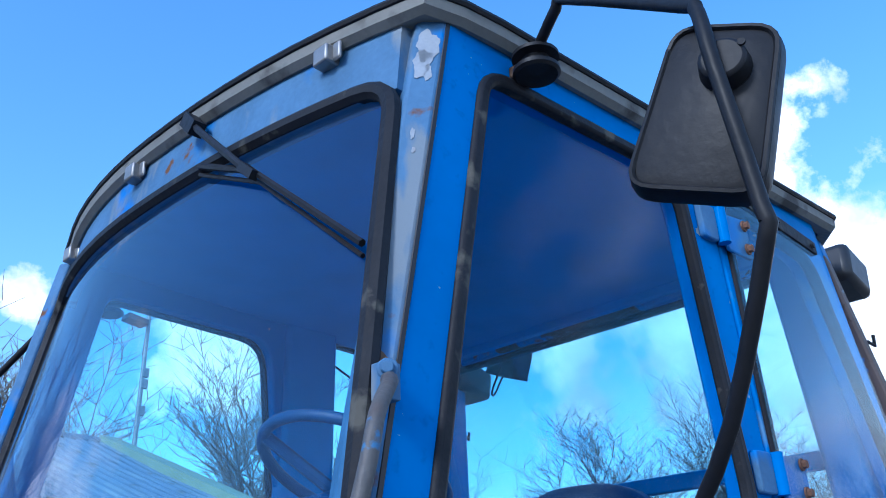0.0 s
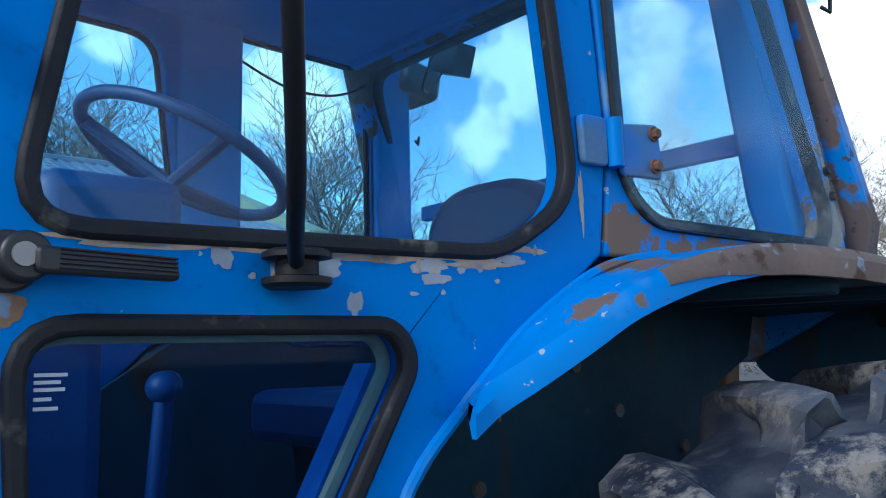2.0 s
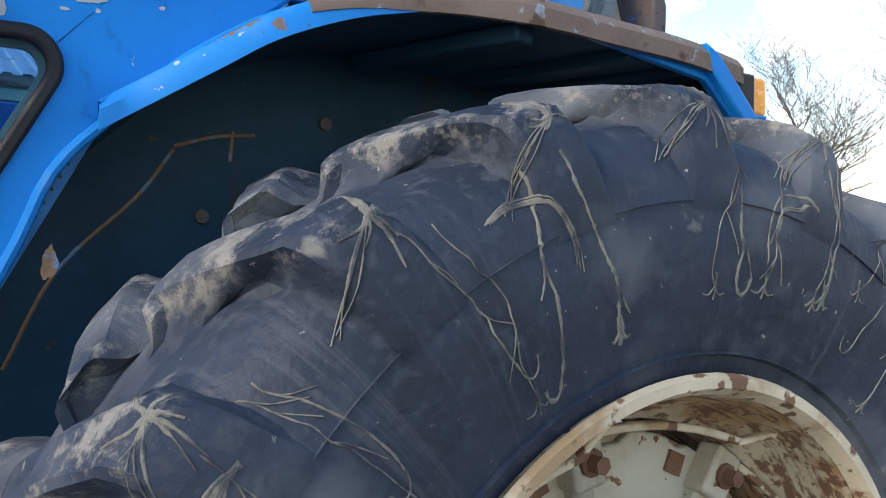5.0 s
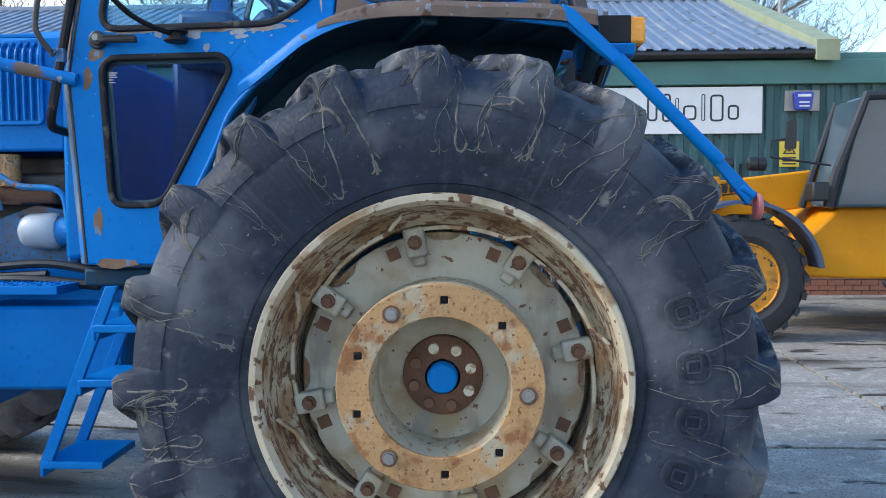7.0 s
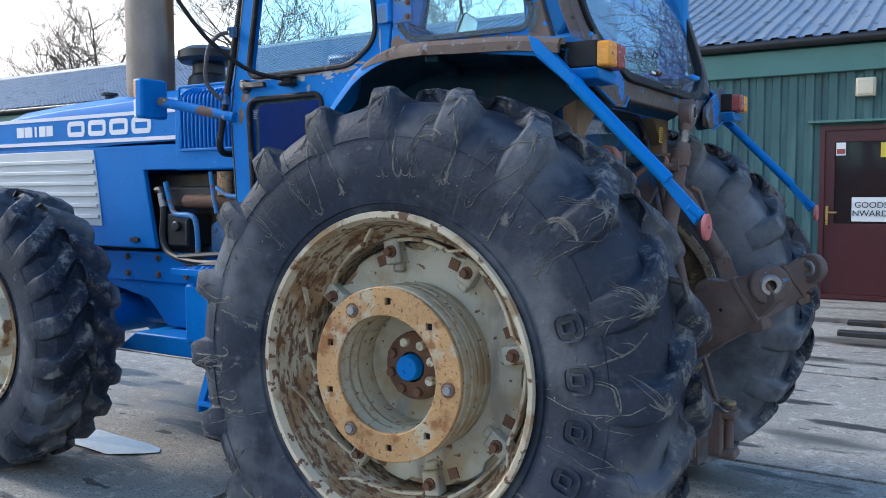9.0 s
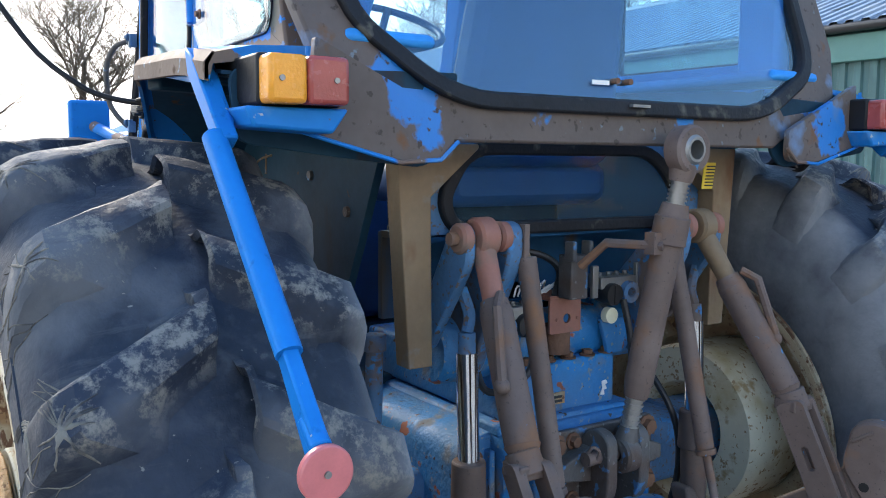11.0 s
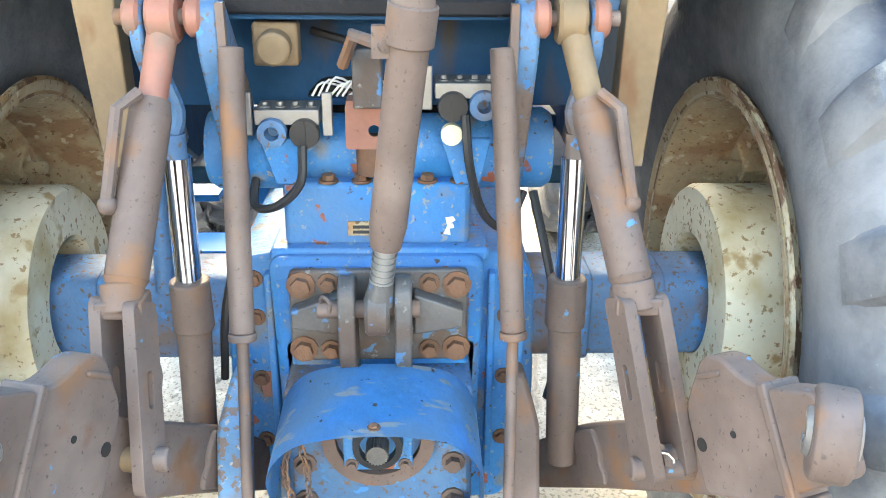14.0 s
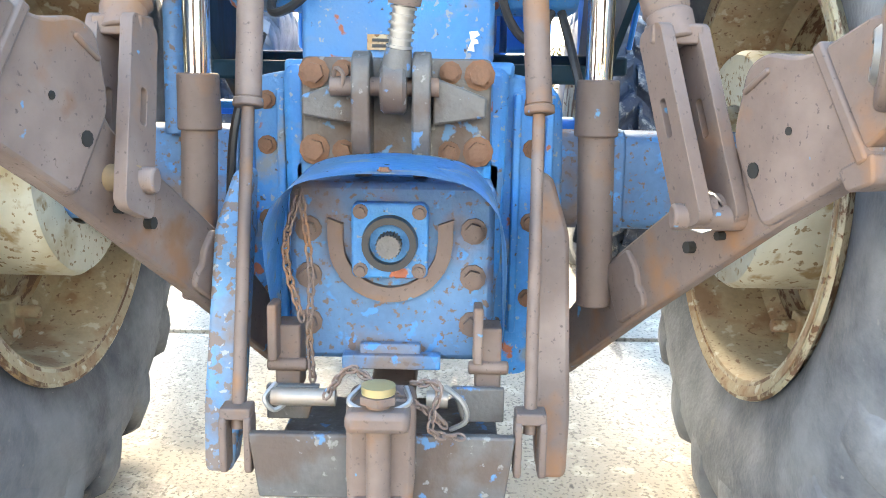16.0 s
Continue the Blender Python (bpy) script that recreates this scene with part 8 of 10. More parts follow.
for x, z, w, h in ((-1.175, 1.86, 0.05, 0.045), (-1.205, 1.78, 0.03, 0.08), (-1.12, 1.16, 0.16, 0.03), (-1.18, 1.3, 0.03, 0.1), (-0.72, 1.52, 0.02, 0.05), (-0.79, 1.42, 0.016, 0.05)):
    blotch(x, z, w, h, mat=M_SCUFF)
for x, z, w, h in ((-0.98, 1.934, 0.26, 0.022), (-0.76, 1.932, 0.22, 0.02), (-0.60, 1.928, 0.12, 0.014), (-0.68, 1.922, 0.05, 0.024), (-0.52, 1.95, 0.07, 0.01), (-0.405, 2.03, 0.01, 0.08)):
    blotch(x, z, w, h, mat=M_PALERUST, wob=0.5)
post = lambda u, v, w: Vector((post_x(v) - 0.022 - 0.72 * u, flank(post_x(v), v) + 0.0175 + 0.76 * u, v)) + Vector((-0.72, -0.69, 0)) * (w + 0.001)
for u, z, w, h in ((0.0, 2.70, 0.036, 0.06), (0.004, 2.665, 0.03, 0.05), (-0.006, 2.645, 0.012, 0.03), (0.002, 2.53, 0.006, 0.02), (-0.003, 2.50, 0.005, 0.012)):
    blotch(u, z, w, h, post)
for u, z, w, h in ((0.0, 2.16, 0.036, 0.09), (0.004, 2.03, 0.02, 0.12), (0.0, 1.9, 0.03, 0.1)):
    blotch(u, z, w, h, post, M_SCUFF)
# faint printed marks in the lower door glass
for k, (w, z) in enumerate(((0.03, 1.80), (0.024, 1.793), (0.028, 1.786), (0.016, 1.777), (0.022, 1.768))):
    bm = bmesh.new()
    prism(bm, [(-1.135, z), (-1.135 + w, z), (-1.135 + w, z - 0.0035), (-1.135, z - 0.0035)], LS, -0.0105, -0.0095)
    part("print_bar", bm, M_SILVER, tractor, "faint printed line in the glass")
# grab rail on the front post
for my in (lambda p: Vector(p), mirror_y):
    gr = thing("grab_rail", "", "")
    gr.parent = tractor
    bm = bmesh.new()
    tube(bm, [my(p) for p in ((-1.245, -0.725, 2.142), (-1.27, -0.755, 2.128), (-1.306, -0.775, 2.085), (-1.323, -0.78, 2.03), (-1.34, -0.77, 1.942), (-1.331, -0.752, 1.90), (-1.318, -0.735, 1.875), (-1.31, -0.715, 1.855))], 0.0095, 10, 5)
    part("rail", bm, M_GREASE, gr, "grey-brown worn tubular rail")
    for z, x in ((2.145, -1.247), (1.855, -1.30)):
        bm = bmesh.new()
        p = my((x + 0.014, -0.708, z))
        box(bm, p, (0.026, 0.024, 0.045))
        bolt(bm, my((x + 0.006, -0.72, z + 0.012)), my((-0.7, -0.7, 0)) - my((0, 0, 0)), 0.009, 0.012)
        part("rail_foot", bm, M_POST, gr, "rusty rail foot", 0.006)
# door mirrors on bent arms
for my, tag in ((lambda p: Vector(p), "l"), (mirror_y, "r")):
    mr = thing("door_mirror", "", "")
    mr.parent = tractor
    for z, y, x in ((2.717, -0.745, -0.945), (1.907, -0.738, -0.883)):
        bm = bmesh.new()
        lathe(bm, [(-0.022, 0.034), (-0.018, 0.039), (-0.011, 0.039), (-0.008, 0.024), (0.008, 0.024), (0.011, 0.039), (0.017, 0.039), (0.021, 0.03)], my((x, y - 0.012, z)), "z", 28)
        part("pivot", bm, M_OLDBLACK, mr, "black flanged arm pivot")
        bm = bmesh.new()
        box(bm, my((x, (y + flank(x, z)) / 2, z)), (0.03, abs(y - flank(x, z)) + 0.02, 0.022))
        part("pivot_bracket", bm, M_SCUFF, mr, "rusty bracket on the door", 0.003)
    bm = bmesh.new()
    tube(bm, [my(p) for p in ((-0.945, -0.755, 2.735), (-0.995, -0.84, 2.753), (-1.007, -0.865, 2.748), (-1.108, -1.085, 2.54), (-1.12, -1.108, 2.515), (-1.132, -1.118, 2.47), (-1.135, -1.123, 2.42), (-1.125, -1.138, 2.25), (-1.118, -1.133, 2.215), (-1.055, -1.035, 2.06), (-0.99, -0.93, 1.965), (-0.957, -0.872, 1.934), (-0.92, -0.81, 1.918), (-0.885, -0.752, 1.911))], 0.009, 10, 3)
    part("arm", bm, M_OLDBLACK, mr, "black bent mirror arm")
    up = (my((0.13, -0.28, 0.95)) - my((0, 0, 0))).normalized()
    rt = my((0.27, -0.92, -0.25)) - my((0, 0, 0))
    rt = (rt - up * rt.dot(up)).normalized()
    fw = rt.cross(up).normalized()
    c = my((-1.084, -1.09, 2.40))
    q = lambda u, v, w: c + rt * u + up * v + fw * w
    bm = bmesh.new()
    shape = rounded([(-0.062, 0.112), (0.066, 0.108), (0.076, -0.112), (-0.082, -0.108)], 0.036)
    sgn_ = -1 if tag == "l" else 1
    rings = [[bm.verts.new(q(u * k, v * k, w * sgn_)) for u, v in shape] for k, w in ((0.86, -0.016), (0.97, -0.01), (1.0, 0.0), (1.0, 0.012), (0.94, 0.016))]
    for a, b_ in zip(rings, rings[1:]):
        ring_faces(bm, a, b_)
    bm.faces.new(rings[0])
    bm.faces.new(rings[-1][::-1])
    part("housing", bm, M_OLDBLACK, mr, "black rounded mirror back")
    bm = bmesh.new()
    prism(bm, inset(shape, 0.008), q, 0.0165 * sgn_, 0.0185 * sgn_)
    part("mirror_face", bm, M_CHROME, mr)
    bm = bmesh.new()
    tube(bm, [q(u, v, -0.014 * sgn_) for u, v in inset(shape, 0.006) + [inset(shape, 0.006)[0]]], 0.004, 6)
    part("rim_bead", bm, M_OLDBLACK, mr)
    bm = bmesh.new()
    cc = q(0.011, 0.045, -0.014 * sgn_)
    rod(bm, cc, cc - fw * 0.028 * sgn_, 0.03, 0.026, 20)
    part("clamp", bm, M_OLDBLACK, mr, "round arm clamp", 0.004)
    for du in (-0.008, 0.03):
        bm = bmesh.new()
        rod(bm, q(du, 0.062, -0.041 * sgn_), q(du, 0.062, -0.0445 * sgn_), 0.0045, seg=8)
        part("clamp_screw", bm, M_SEAL, mr)
# wiper and header brackets
wp = thing("windscreen_wiper", "", "")
wp.parent = tractor
bm = bmesh.new()
tube(bm, [screen(-0.18, 2.755, 0.03), screen(-0.24, 2.70, 0.045), screen(-0.405, 2.55, 0.035)], 0.007, 6)
box(bm, screen(-0.20, 2.735, 0.035), (0.026, 0.05, 0.028), turn("X", 45))
part("arm", bm, M_OLDBLACK, wp, "dark grey wiper arm")
bm = bmesh.new()
tube(bm, [screen(-0.235, 2.635, 0.022), screen(-0.41, 2.55, 0.03), screen(-0.655, 2.345, 0.022)], 0.006, 6)
tube(bm, [screen(-0.225, 2.625, 0.012), screen(-0.41, 2.535, 0.012), screen(-0.65, 2.33, 0.012)], 0.004, 6)
box(bm, screen(-0.408, 2.548, 0.036), (0.014, 0.05, 0.016), turn("X", 40))
part("blade", bm, M_OLDBLACK, wp, "black wiper blade")
for yb in (-0.515, 0.04, 0.5):
    bm = bmesh.new()
    p = screen(yb, 2.738, 0.018)
    box(bm, p, (0.03, 0.036, 0.034))
    box(bm, p + Vector((0.002, -0.026, 0.002)), (0.008, 0.02, 0.034))
    part("header_bracket", bm, M_STEEL, tractor, "small rusty bracket on the header", 0.004)
# work lamp and tail bits at the cab's rear corner
for s in (-1, 1):
    f = lambda y: YC + s * (y + 0.02)
    wl = thing("work_lamp", "", "")
    wl.parent = tractor
    bm = bmesh.new()
    box(bm, (0.27, f(0.66), 2.74), (0.12, 0.04, 0.02))
    part("bracket", bm, M_SEAL, wl)
    bm = bmesh.new()
    box(bm, (0.40, f(0.66), 2.73), (0.15, 0.16, 0.11), turn("Y", 12))
    part("housing", bm, M_BLACK, wl, "black rear work lamp", 0.02)
    bm = bmesh.new()
    tube(bm, [(0.45, f(0.7), 2.55), (0.47, f(0.71), 2.54), (0.475, f(0.71), 2.57)], 0.005, 6)
    part("hook", bm, M_BLACK, wl)

# rear window details
for y in (-0.075, -0.035):
    bm = bmesh.new()
    rod(bm, rear(y, 1.917, -0.012), rear(y, 1.917, 0.03), 0.007, seg=10)
    part("window_rivet", bm, M_RUST, tractor, "small bolt through the rear glass")
bm = bmesh.new()
box(bm, rear(-0.12, 1.912, -0.002), (0.003, 0.05, 0.01))
part("glass_label", bm, M_CARD, tractor, "white glass label")
bm = bmesh.new()
box(bm, rear(-0.03, 1.862, -0.02), (0.012, 0.055, 0.006))
part("window_latch", bm, M_STEEL, tractor, "bright window latch")

# inside the cab
bm = bmesh.new()
ringp = []
wc = Vector((-0.70, -0.02, 2.195))
wm = turn("Y", 26).to_3x3()
for i in range(49):
    a = 6.2831853 * i / 48
    ringp.append(wc + wm @ Vector((0.205 * math.cos(a), 0.205 * math.sin(a), 0)))
tube(bm, ringp, 0.013, 10)
# seat blue on wheel and spokes paints in the tint of the cab's light
sw = part("steering_wheel", bm, M_SEAT, tractor, "steering wheel, the tinted light's blue in its colour")
for i in range(3):
    a = 6.2831853 * i / 3 + 0.5
    bm = bmesh.new()
    tube(bm, [wc + wm @ Vector((0, 0, -0.06)), wc + wm @ Vector((0.2 * math.cos(a), 0.2 * math.sin(a), 0))], 0.014, 8)
    part("spoke", bm, M_SEAT, sw)
bm = bmesh.new()
rod(bm, wc + wm @ Vector((0, 0, -0.07)), wc + wm @ Vector((-0.12, 0, -0.45)), 0.05, 0.06, 16)
box(bm, (-0.93, YC, 1.98), (0.22, 0.6, 0.22))
box(bm, (-1.0, YC, 1.55), (0.16, 0.5, 0.8))
part("dash_column", bm, M_SEAT, tractor, "blue dashboard and steering column", 0.03)
bm = bmesh.new()
box(bm, (-0.82, 0.06, 2.06), (0.004, 0.055, 0.06), turn("Y", -30))
part("dash_sticker", bm, M_YELLOWTAG, tractor, "yellow instruction sticker")
bm = bmesh.new()
prism(bm, rounded([(-0.28, 1.72), (0.26, 1.72), (0.22, 2.20), (0.12, 2.255), (-0.1, 2.25), (-0.24, 2.18)], 0.09), lambda u, v, w: Vector((w + 0.18 * (v - 1.72), u - 0.0, v)), 0.02, 0.12)
prism(bm, rounded([(-0.28, 1.62), (0.26, 1.62), (0.26, 1.74), (-0.28, 1.74)], 0.05), lambda u, v, w: Vector((w, u, v)), -0.42, 0.1)
part("driver_seat", bm, M_SEAT, tractor, "blue vinyl driver's seat", 0.03)
# seat base with added ribs, black to stand for the interior's shade
bm = bmesh.new()
prism(bm, [(-0.3, 1.15), (0.05, 1.15), (0.0, 1.62), (-0.36, 1.62)], lambda u, v, w: Vector((u, w, v)), -0.2, 0.16)
for z in (1.3, 1.36, 1.42, 1.48, 1.54):
    box(bm, (-0.15, YC, z), (0.38, 0.38, 0.02))
part("seat_base", bm, M_SEAL, tractor, "ribbed seat base, blackened for the dim cab interior", 0.005)
for y in (-0.33, 0.29):
    bm = bmesh.new()
    box(bm, (-0.1, y, 1.86), (0.35, 0.07, 0.05))
    part("armrest", bm, M_SEAT, tractor, "", 0.02)
for s in (-1, 1):
    f = lambda y: YC + s * (y + 0.02)
    for nm, poly, y0, y1 in (("rear_post", [(0.10, 2.74), (0.25, 2.1), (0.33, 1.96), (0.40, 2.06), (0.195, 2.74)] if s < 0 else [(0.235, 2.80), (0.235, 1.98), (0.37, 1.98), (0.37, 2.80)], 0.60 if s < 0 else 0.62, 0.70 if s < 0 else 0.68), ("middle_post", [(-0.42, 2.74), (-0.38, 2.0), (-0.30, 2.0), (-0.34, 2.74)] if s < 0 else [(-0.45, 2.76), (-0.453, 2.0), (-0.27, 2.0), (-0.262, 2.76)], 0.66 if s < 0 else 0.58, 0.70 if s < 0 else 0.64)):
        bm = bmesh.new()
        prism(bm, poly, lambda u, v, w: Vector((u, w, v)), min(f(y0), f(y1)), max(f(y0), f(y1)))
        part(nm, bm, M_HEAD, tractor, "blue inner cab post", 0.015)
    bm = bmesh.new()
    box(bm, (0.05, f(0.60), 1.967), (0.8, 0.2, 0.03))
    part("inner_shelf", bm, M_HEAD, tractor, "blue shelf over the wheel arch", 0.015)
bm = bmesh.new()
box(bm, (0.145, YC, 2.757), (0.02, 1.28, 0.075))
part("rear_header_trim", bm, M_HEAD, tractor, "blue trim over the rear window", 0.006)
bm = bmesh.new()
box(bm, (0.28, -0.1, 2.24), (0.03, 1.1, 0.045))
part("rear_crossbar", bm, M_HEAD, tractor, "crossbar behind the rear glass", 0.005)
bm = bmesh.new()
box(bm, (0.38, 0.42, 2.75), (0.08, 0.13, 0.10), turn("X", 20))
tube(bm, [(0.29, 0.36, 2.78), (0.22, 0.33, 2.68), (0.21, 0.36, 2.61), (0.28, 0.41, 2.62), (0.35, 0.42, 2.71)], 0.004, 6, 5)
rod(bm, (0.36, 0.42, 2.78), (0.33, 0.42, 2.83), 0.012)
part("rear_work_lamp", bm, M_BLACK, tractor, "dark work lamp with a looped cable", 0.01)
bm = bmesh.new()
tube(bm, [(-0.285, 0.60, 2.669), (-0.186, 0.60, 2.630), (-0.091, 0.60, 2.605), (0.028, 0.60, 2.609), (0.112, 0.60, 2.635), (0.167, 0.60, 2.666)], 0.004, 6, 4)
part("cab_cable", bm, M_BLACK, tractor, "drooping black cable")
bm = bmesh.new()
box(bm, (-0.88, YC + 0.3, 1.5), (0.04, 0.3, 0.02))
for y, x in ((-0.3, -0.85), (-0.2, -0.8), (0.25, -0.85)):
    rod(bm, (x - 0.05, y, 1.15), (x, y, 1.75), 0.012)
    bmesh.ops.create_uvsphere(bm, u_segments=10, v_segments=8, radius=0.025, matrix=Matrix.Translation((x, y, 1.77)))
part("control_levers", bm, M_SEAT, tractor, "control levers with round knobs")
bm = bmesh.new()
prism(bm, [(-0.72, 1.80), (-0.60, 1.80), (-0.90, 1.25), (-1.02, 1.25)], lambda u, v, w: Vector((u, w, v)), -0.66, -0.62)
trim = part("inner_trim", bm, M_FELT, tractor, "perforated blue inner trim panel")
bm = bmesh.new()
for k in range(26):
    for j in range(6):
        v = 1.27 + k * 0.02
        u = -1.0 + (v - 1.25) * 0.545 + j * 0.017
        rod(bm, (u, -0.6615, v), (u, -0.659, v), 0.0035, seg=6)
part("perforation", bm, M_INK, trim, "rows of small holes", kind="stuff")
# rust lip, seam strip and bolts of the fenders
for my in (lambda p: Vector(p), mirror_y):
    bm = bmesh.new()
    pts = [p for p in spline([(x, 0, z) for x, z in fl_prof], 4) if p.x > -0.40]
    rows = [[bm.verts.new(my(q)) for q in ((p.x, fender_edge(p.x) + 0.016, p.z + 0.0105), (p.x, fender_edge(p.x) + 0.012, p.z + 0.0095), (p.x, fender_edge(p.x) - 0.002, p.z - 0.008), (p.x, fender_edge(p.x) - 0.002, p.z - 0.008 - 0.03 * min(1, 0.1 + (p.x + 0.40) * 5)), (p.x, fender_edge(p.x) + 0.006, p.z - 0.009 - 0.03 * min(1, 0.1 + (p.x + 0.40) * 5)), (p.x, fender_edge(p.x) + 0.006, p.z - 0.012), (p.x, fender_edge(p.x) + 0.016, p.z + 0.006))] for p in pts]
    for a, b_ in zip(rows, rows[1:]):
        ring_faces(bm, a, b_)
    bm.faces.new(rows[0])
    bm.faces.new(rows[-1][::-1])
    part("fender_lip", bm, M_LIP, tractor, "rust-brown rolled fender lip")
    bm = bmesh.new()
    edge = [(-0.965, 1.17), (-0.785, 1.50), (-0.718, 1.65), (-0.643, 1.732), (-0.588, 1.783), (-0.527, 1.838), (-0.427, 1.902), (-0.36, 1.932), (-0.291, 1.948), (-0.22, 1.958)]
    tube(bm, [my((x, flank(x, z) - 0.002, z)) for x, z in edge], 0.009, 8, 4)
    part("door_edge_strip", bm, M_FENDER, tractor, "rusty strip along the rear door edge")
    for x, z in ((-0.215, 1.784), (-0.45, 1.6), (-0.1, 1.7), (0.1, 1.62), (-0.6, 1.4)):
        bm = bmesh.new()
        p = my((x, -0.56, z))
        lathe(bm, [(-0.008, 0.005), (-0.008, 0.012), (0.0, 0.013), (0.0, 0.004)], p, "y", 14)
        part("arch_bolt", bm, M_GREASE, tractor, "rusty bolt in the wheel arch")
    for way in ([(-0.76, 1.35), (-0.684, 1.505), (-0.562, 1.629), (-0.50, 1.715)], [(-0.50, 1.72), (-0.43, 1.742), (-0.354, 1.751)], [(-0.40, 1.70), (-0.395, 1.755)]):
        bm = bmesh.new()
        tube(bm, [my((x, -0.5605, z)) for x, z in way], 0.0035, 6, 4)
        part("rust_line", bm, M_SCUFF, tractor, "rusted weld line on the arch wall")
    for x in (-0.1, 0.15, 0.3):
        bm = bmesh.new()
        a = my((x, -0.58, 1.9))
        b_ = my((x, -0.97, 1.905))
        box(bm, (a + b_) / 2, (0.05, 0.38, 0.03), turn("Z", 18))
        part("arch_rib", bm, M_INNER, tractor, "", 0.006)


# dried mud runs on the rear tyres
M_MUD = material("dried_pale_mud", (0.15, 0.142, 0.125), 0.95, var=0.3, scale=25, bump=0.3, bump_scale=120, layers=[((0.05, 0.052, 0.058), 22, 0.5, 0.1, 0.9, ONE)])


def mud(wheel, yc, sgn, seed):
    """Dried mud laid on a tyre: spatter at the lugs' ends, fans of thin lines and runs towards the rim."""
    rnd = random.Random(seed)
    me = [o for o in wheel.children if o.name.startswith("tyre")][0].data
    tree = BVHTree.FromPolygons([v.co for v in me.vertices], [tuple(p.vertices) for p in me.polygons])
    core = 0.70

    def skin(h, a):
        """The tyre's surface in the direction h (0: sideways, 90: outwards) round its core at the angle a."""
        out = Vector((math.sin(a), 0, math.cos(a)))
        c = Vector((0, yc, 0.87)) + out * core
        d = Vector((0, sgn, 0)) * math.cos(radians(h)) + out * math.sin(radians(h))
        hit, nor, _, _ = tree.ray_cast(c + d * 0.6, -d)
        return (hit, nor if nor.dot(d) > 0 else -nor) if hit else (None, None)

    bm = bmesh.new()

    def run(pts, w0, w1):
        way = spline([Vector((h, a * 60, 0)) for h, a in pts], 4)
        rows = []
        for k, p in enumerate(way):
            hit, nor = skin(p.x, p.y / 60)
            if hit is None or hit.z < 0.03:
                break
            rows.append((hit, nor))
        m = len(rows)
        last = None
        for k, (p, nor) in enumerate(rows):
            t = rows[min(k + 1, m - 1)][0] - rows[max(k - 1, 0)][0]
            if t.length < 1e-6:
                continue
            side = nor.cross(t).normalized()
            w = (w0 + (w1 - w0) * k / m) * rnd.uniform(0.5, 1.5)
            row = [bm.verts.new(p + side * w * q + nor * u) for q, u in ((-1, 0.0003), (-0.4, 0.0017), (0.4, 0.0017), (1, 0.0003))]
            if last:
                for q in range(3):
                    bm.faces.new((last[q], last[q + 1], row[q + 1], row[q]))
            last = row

    def creep(h, a, steps, drift):
        pts = [(h, a)]
        for k in range(steps):
            h -= rnd.uniform(3.0, 5.5)
            drift = drift * 0.8 + rnd.gauss(0, 0.005)
            a += drift
            if h < -30:
                break
            pts.append((h, a))
        return pts

    for i in range(20):
        a0 = (0.127 if sgn < 0 else -0.03) + 6.2831853 * (i + (0.5 if sgn > 0 else 0)) / 20
        ac = a0 + 0.19 + rnd.uniform(-0.015, 0.015)
        star = (rnd.uniform(35, 42), ac)
        for j in range(rnd.randint(7, 11)):              # spatter round the lug's end
            t, q = rnd.uniform(0, 6.28), rnd.uniform(0.4, 1.1)
            run([star, (star[0] + 6 * q * math.cos(t), ac + 0.022 * q * math.sin(t)), (star[0] + 13 * q * math.cos(t + 0.2), ac + 0.05 * q * math.sin(t + 0.2))], rnd.uniform(0.002, 0.0055), 0.0008)
        for j in range(rnd.randint(3, 6)):               # lines swept back along the lug's flank to one root
            f = rnd.uniform(-0.06, 0.06)
            run([star, (star[0] - rnd.uniform(4, 10), ac - 0.06 + f * 0.3), (star[0] - 16 + rnd.uniform(-3, 3), ac - 0.11 + f * 0.5)], rnd.uniform(0.0009, 0.002), 0.0007)
        for j in range(rnd.randint(2, 4)):               # runs towards the rim, some with a hooked or forked foot
            way = creep(star[0] - rnd.uniform(2, 12), ac + rnd.uniform(-0.09, 0.09), rnd.randint(6, 15), rnd.uniform(-0.012, 0.02))
            w0 = rnd.choice((0.0009, 0.0013, 0.0026))
            if len(way) > 6:
                h, a = way[-1]
                k = rnd.choice((-1, 1))
                if rnd.random() < 0.5:
                    way += [(h - 3, a + k * 0.006), (h - 5, a + k * 0.022), (h - 3.5, a + k * 0.04), (h, a + k * 0.046)]
                else:
                    for f in (-1, 1):
                        run([(h, a), (h - 2.5, a + f * 0.016), (h - 2, a + f * rnd.uniform(0.02, 0.045))], w0 * 1.3, 0.001)
                    run([(h + 4, a), (h, a + 0.003), (h - 4, a)], w0 * 2.2, w0)
            run(way, w0, w0)
            for b_ in range(rnd.randint(1, 3)):
                h, a = way[rnd.randint(1, max(1, min(len(way) - 2, 9)))]
                k = rnd.choice((-1, 1))
                run([(h, a), (h - 4, a + k * 0.014), (h - rnd.uniform(7, 13), a + k * rnd.uniform(0.02, 0.05))], w0 * 0.9, 0.0008)
        if i % 2 == 0:                                   # a broad smear curling over the flank
            h, a, k = rnd.uniform(6, 18), ac - rnd.uniform(0.02, 0.1), rnd.choice((-1, 1))
            for j in range(rnd.randint(4, 7)):
                f = rnd.uniform(0.6, 1.2)
                run([(h + 8, a - k * 0.07 * f), (h + 9 * f, a - k * 0.03), (h + 6 * f, a + k * 0.03 * f), (h - 5 * f, a + k * 0.055 * f), (h - 12 * f, a + k * 0.05 * f)], rnd.uniform(0.0014, 0.0036), 0.0008)
    part("mud_run", bm, M_MUD, wheel, "branching runs of dried pale mud", kind="stuff")


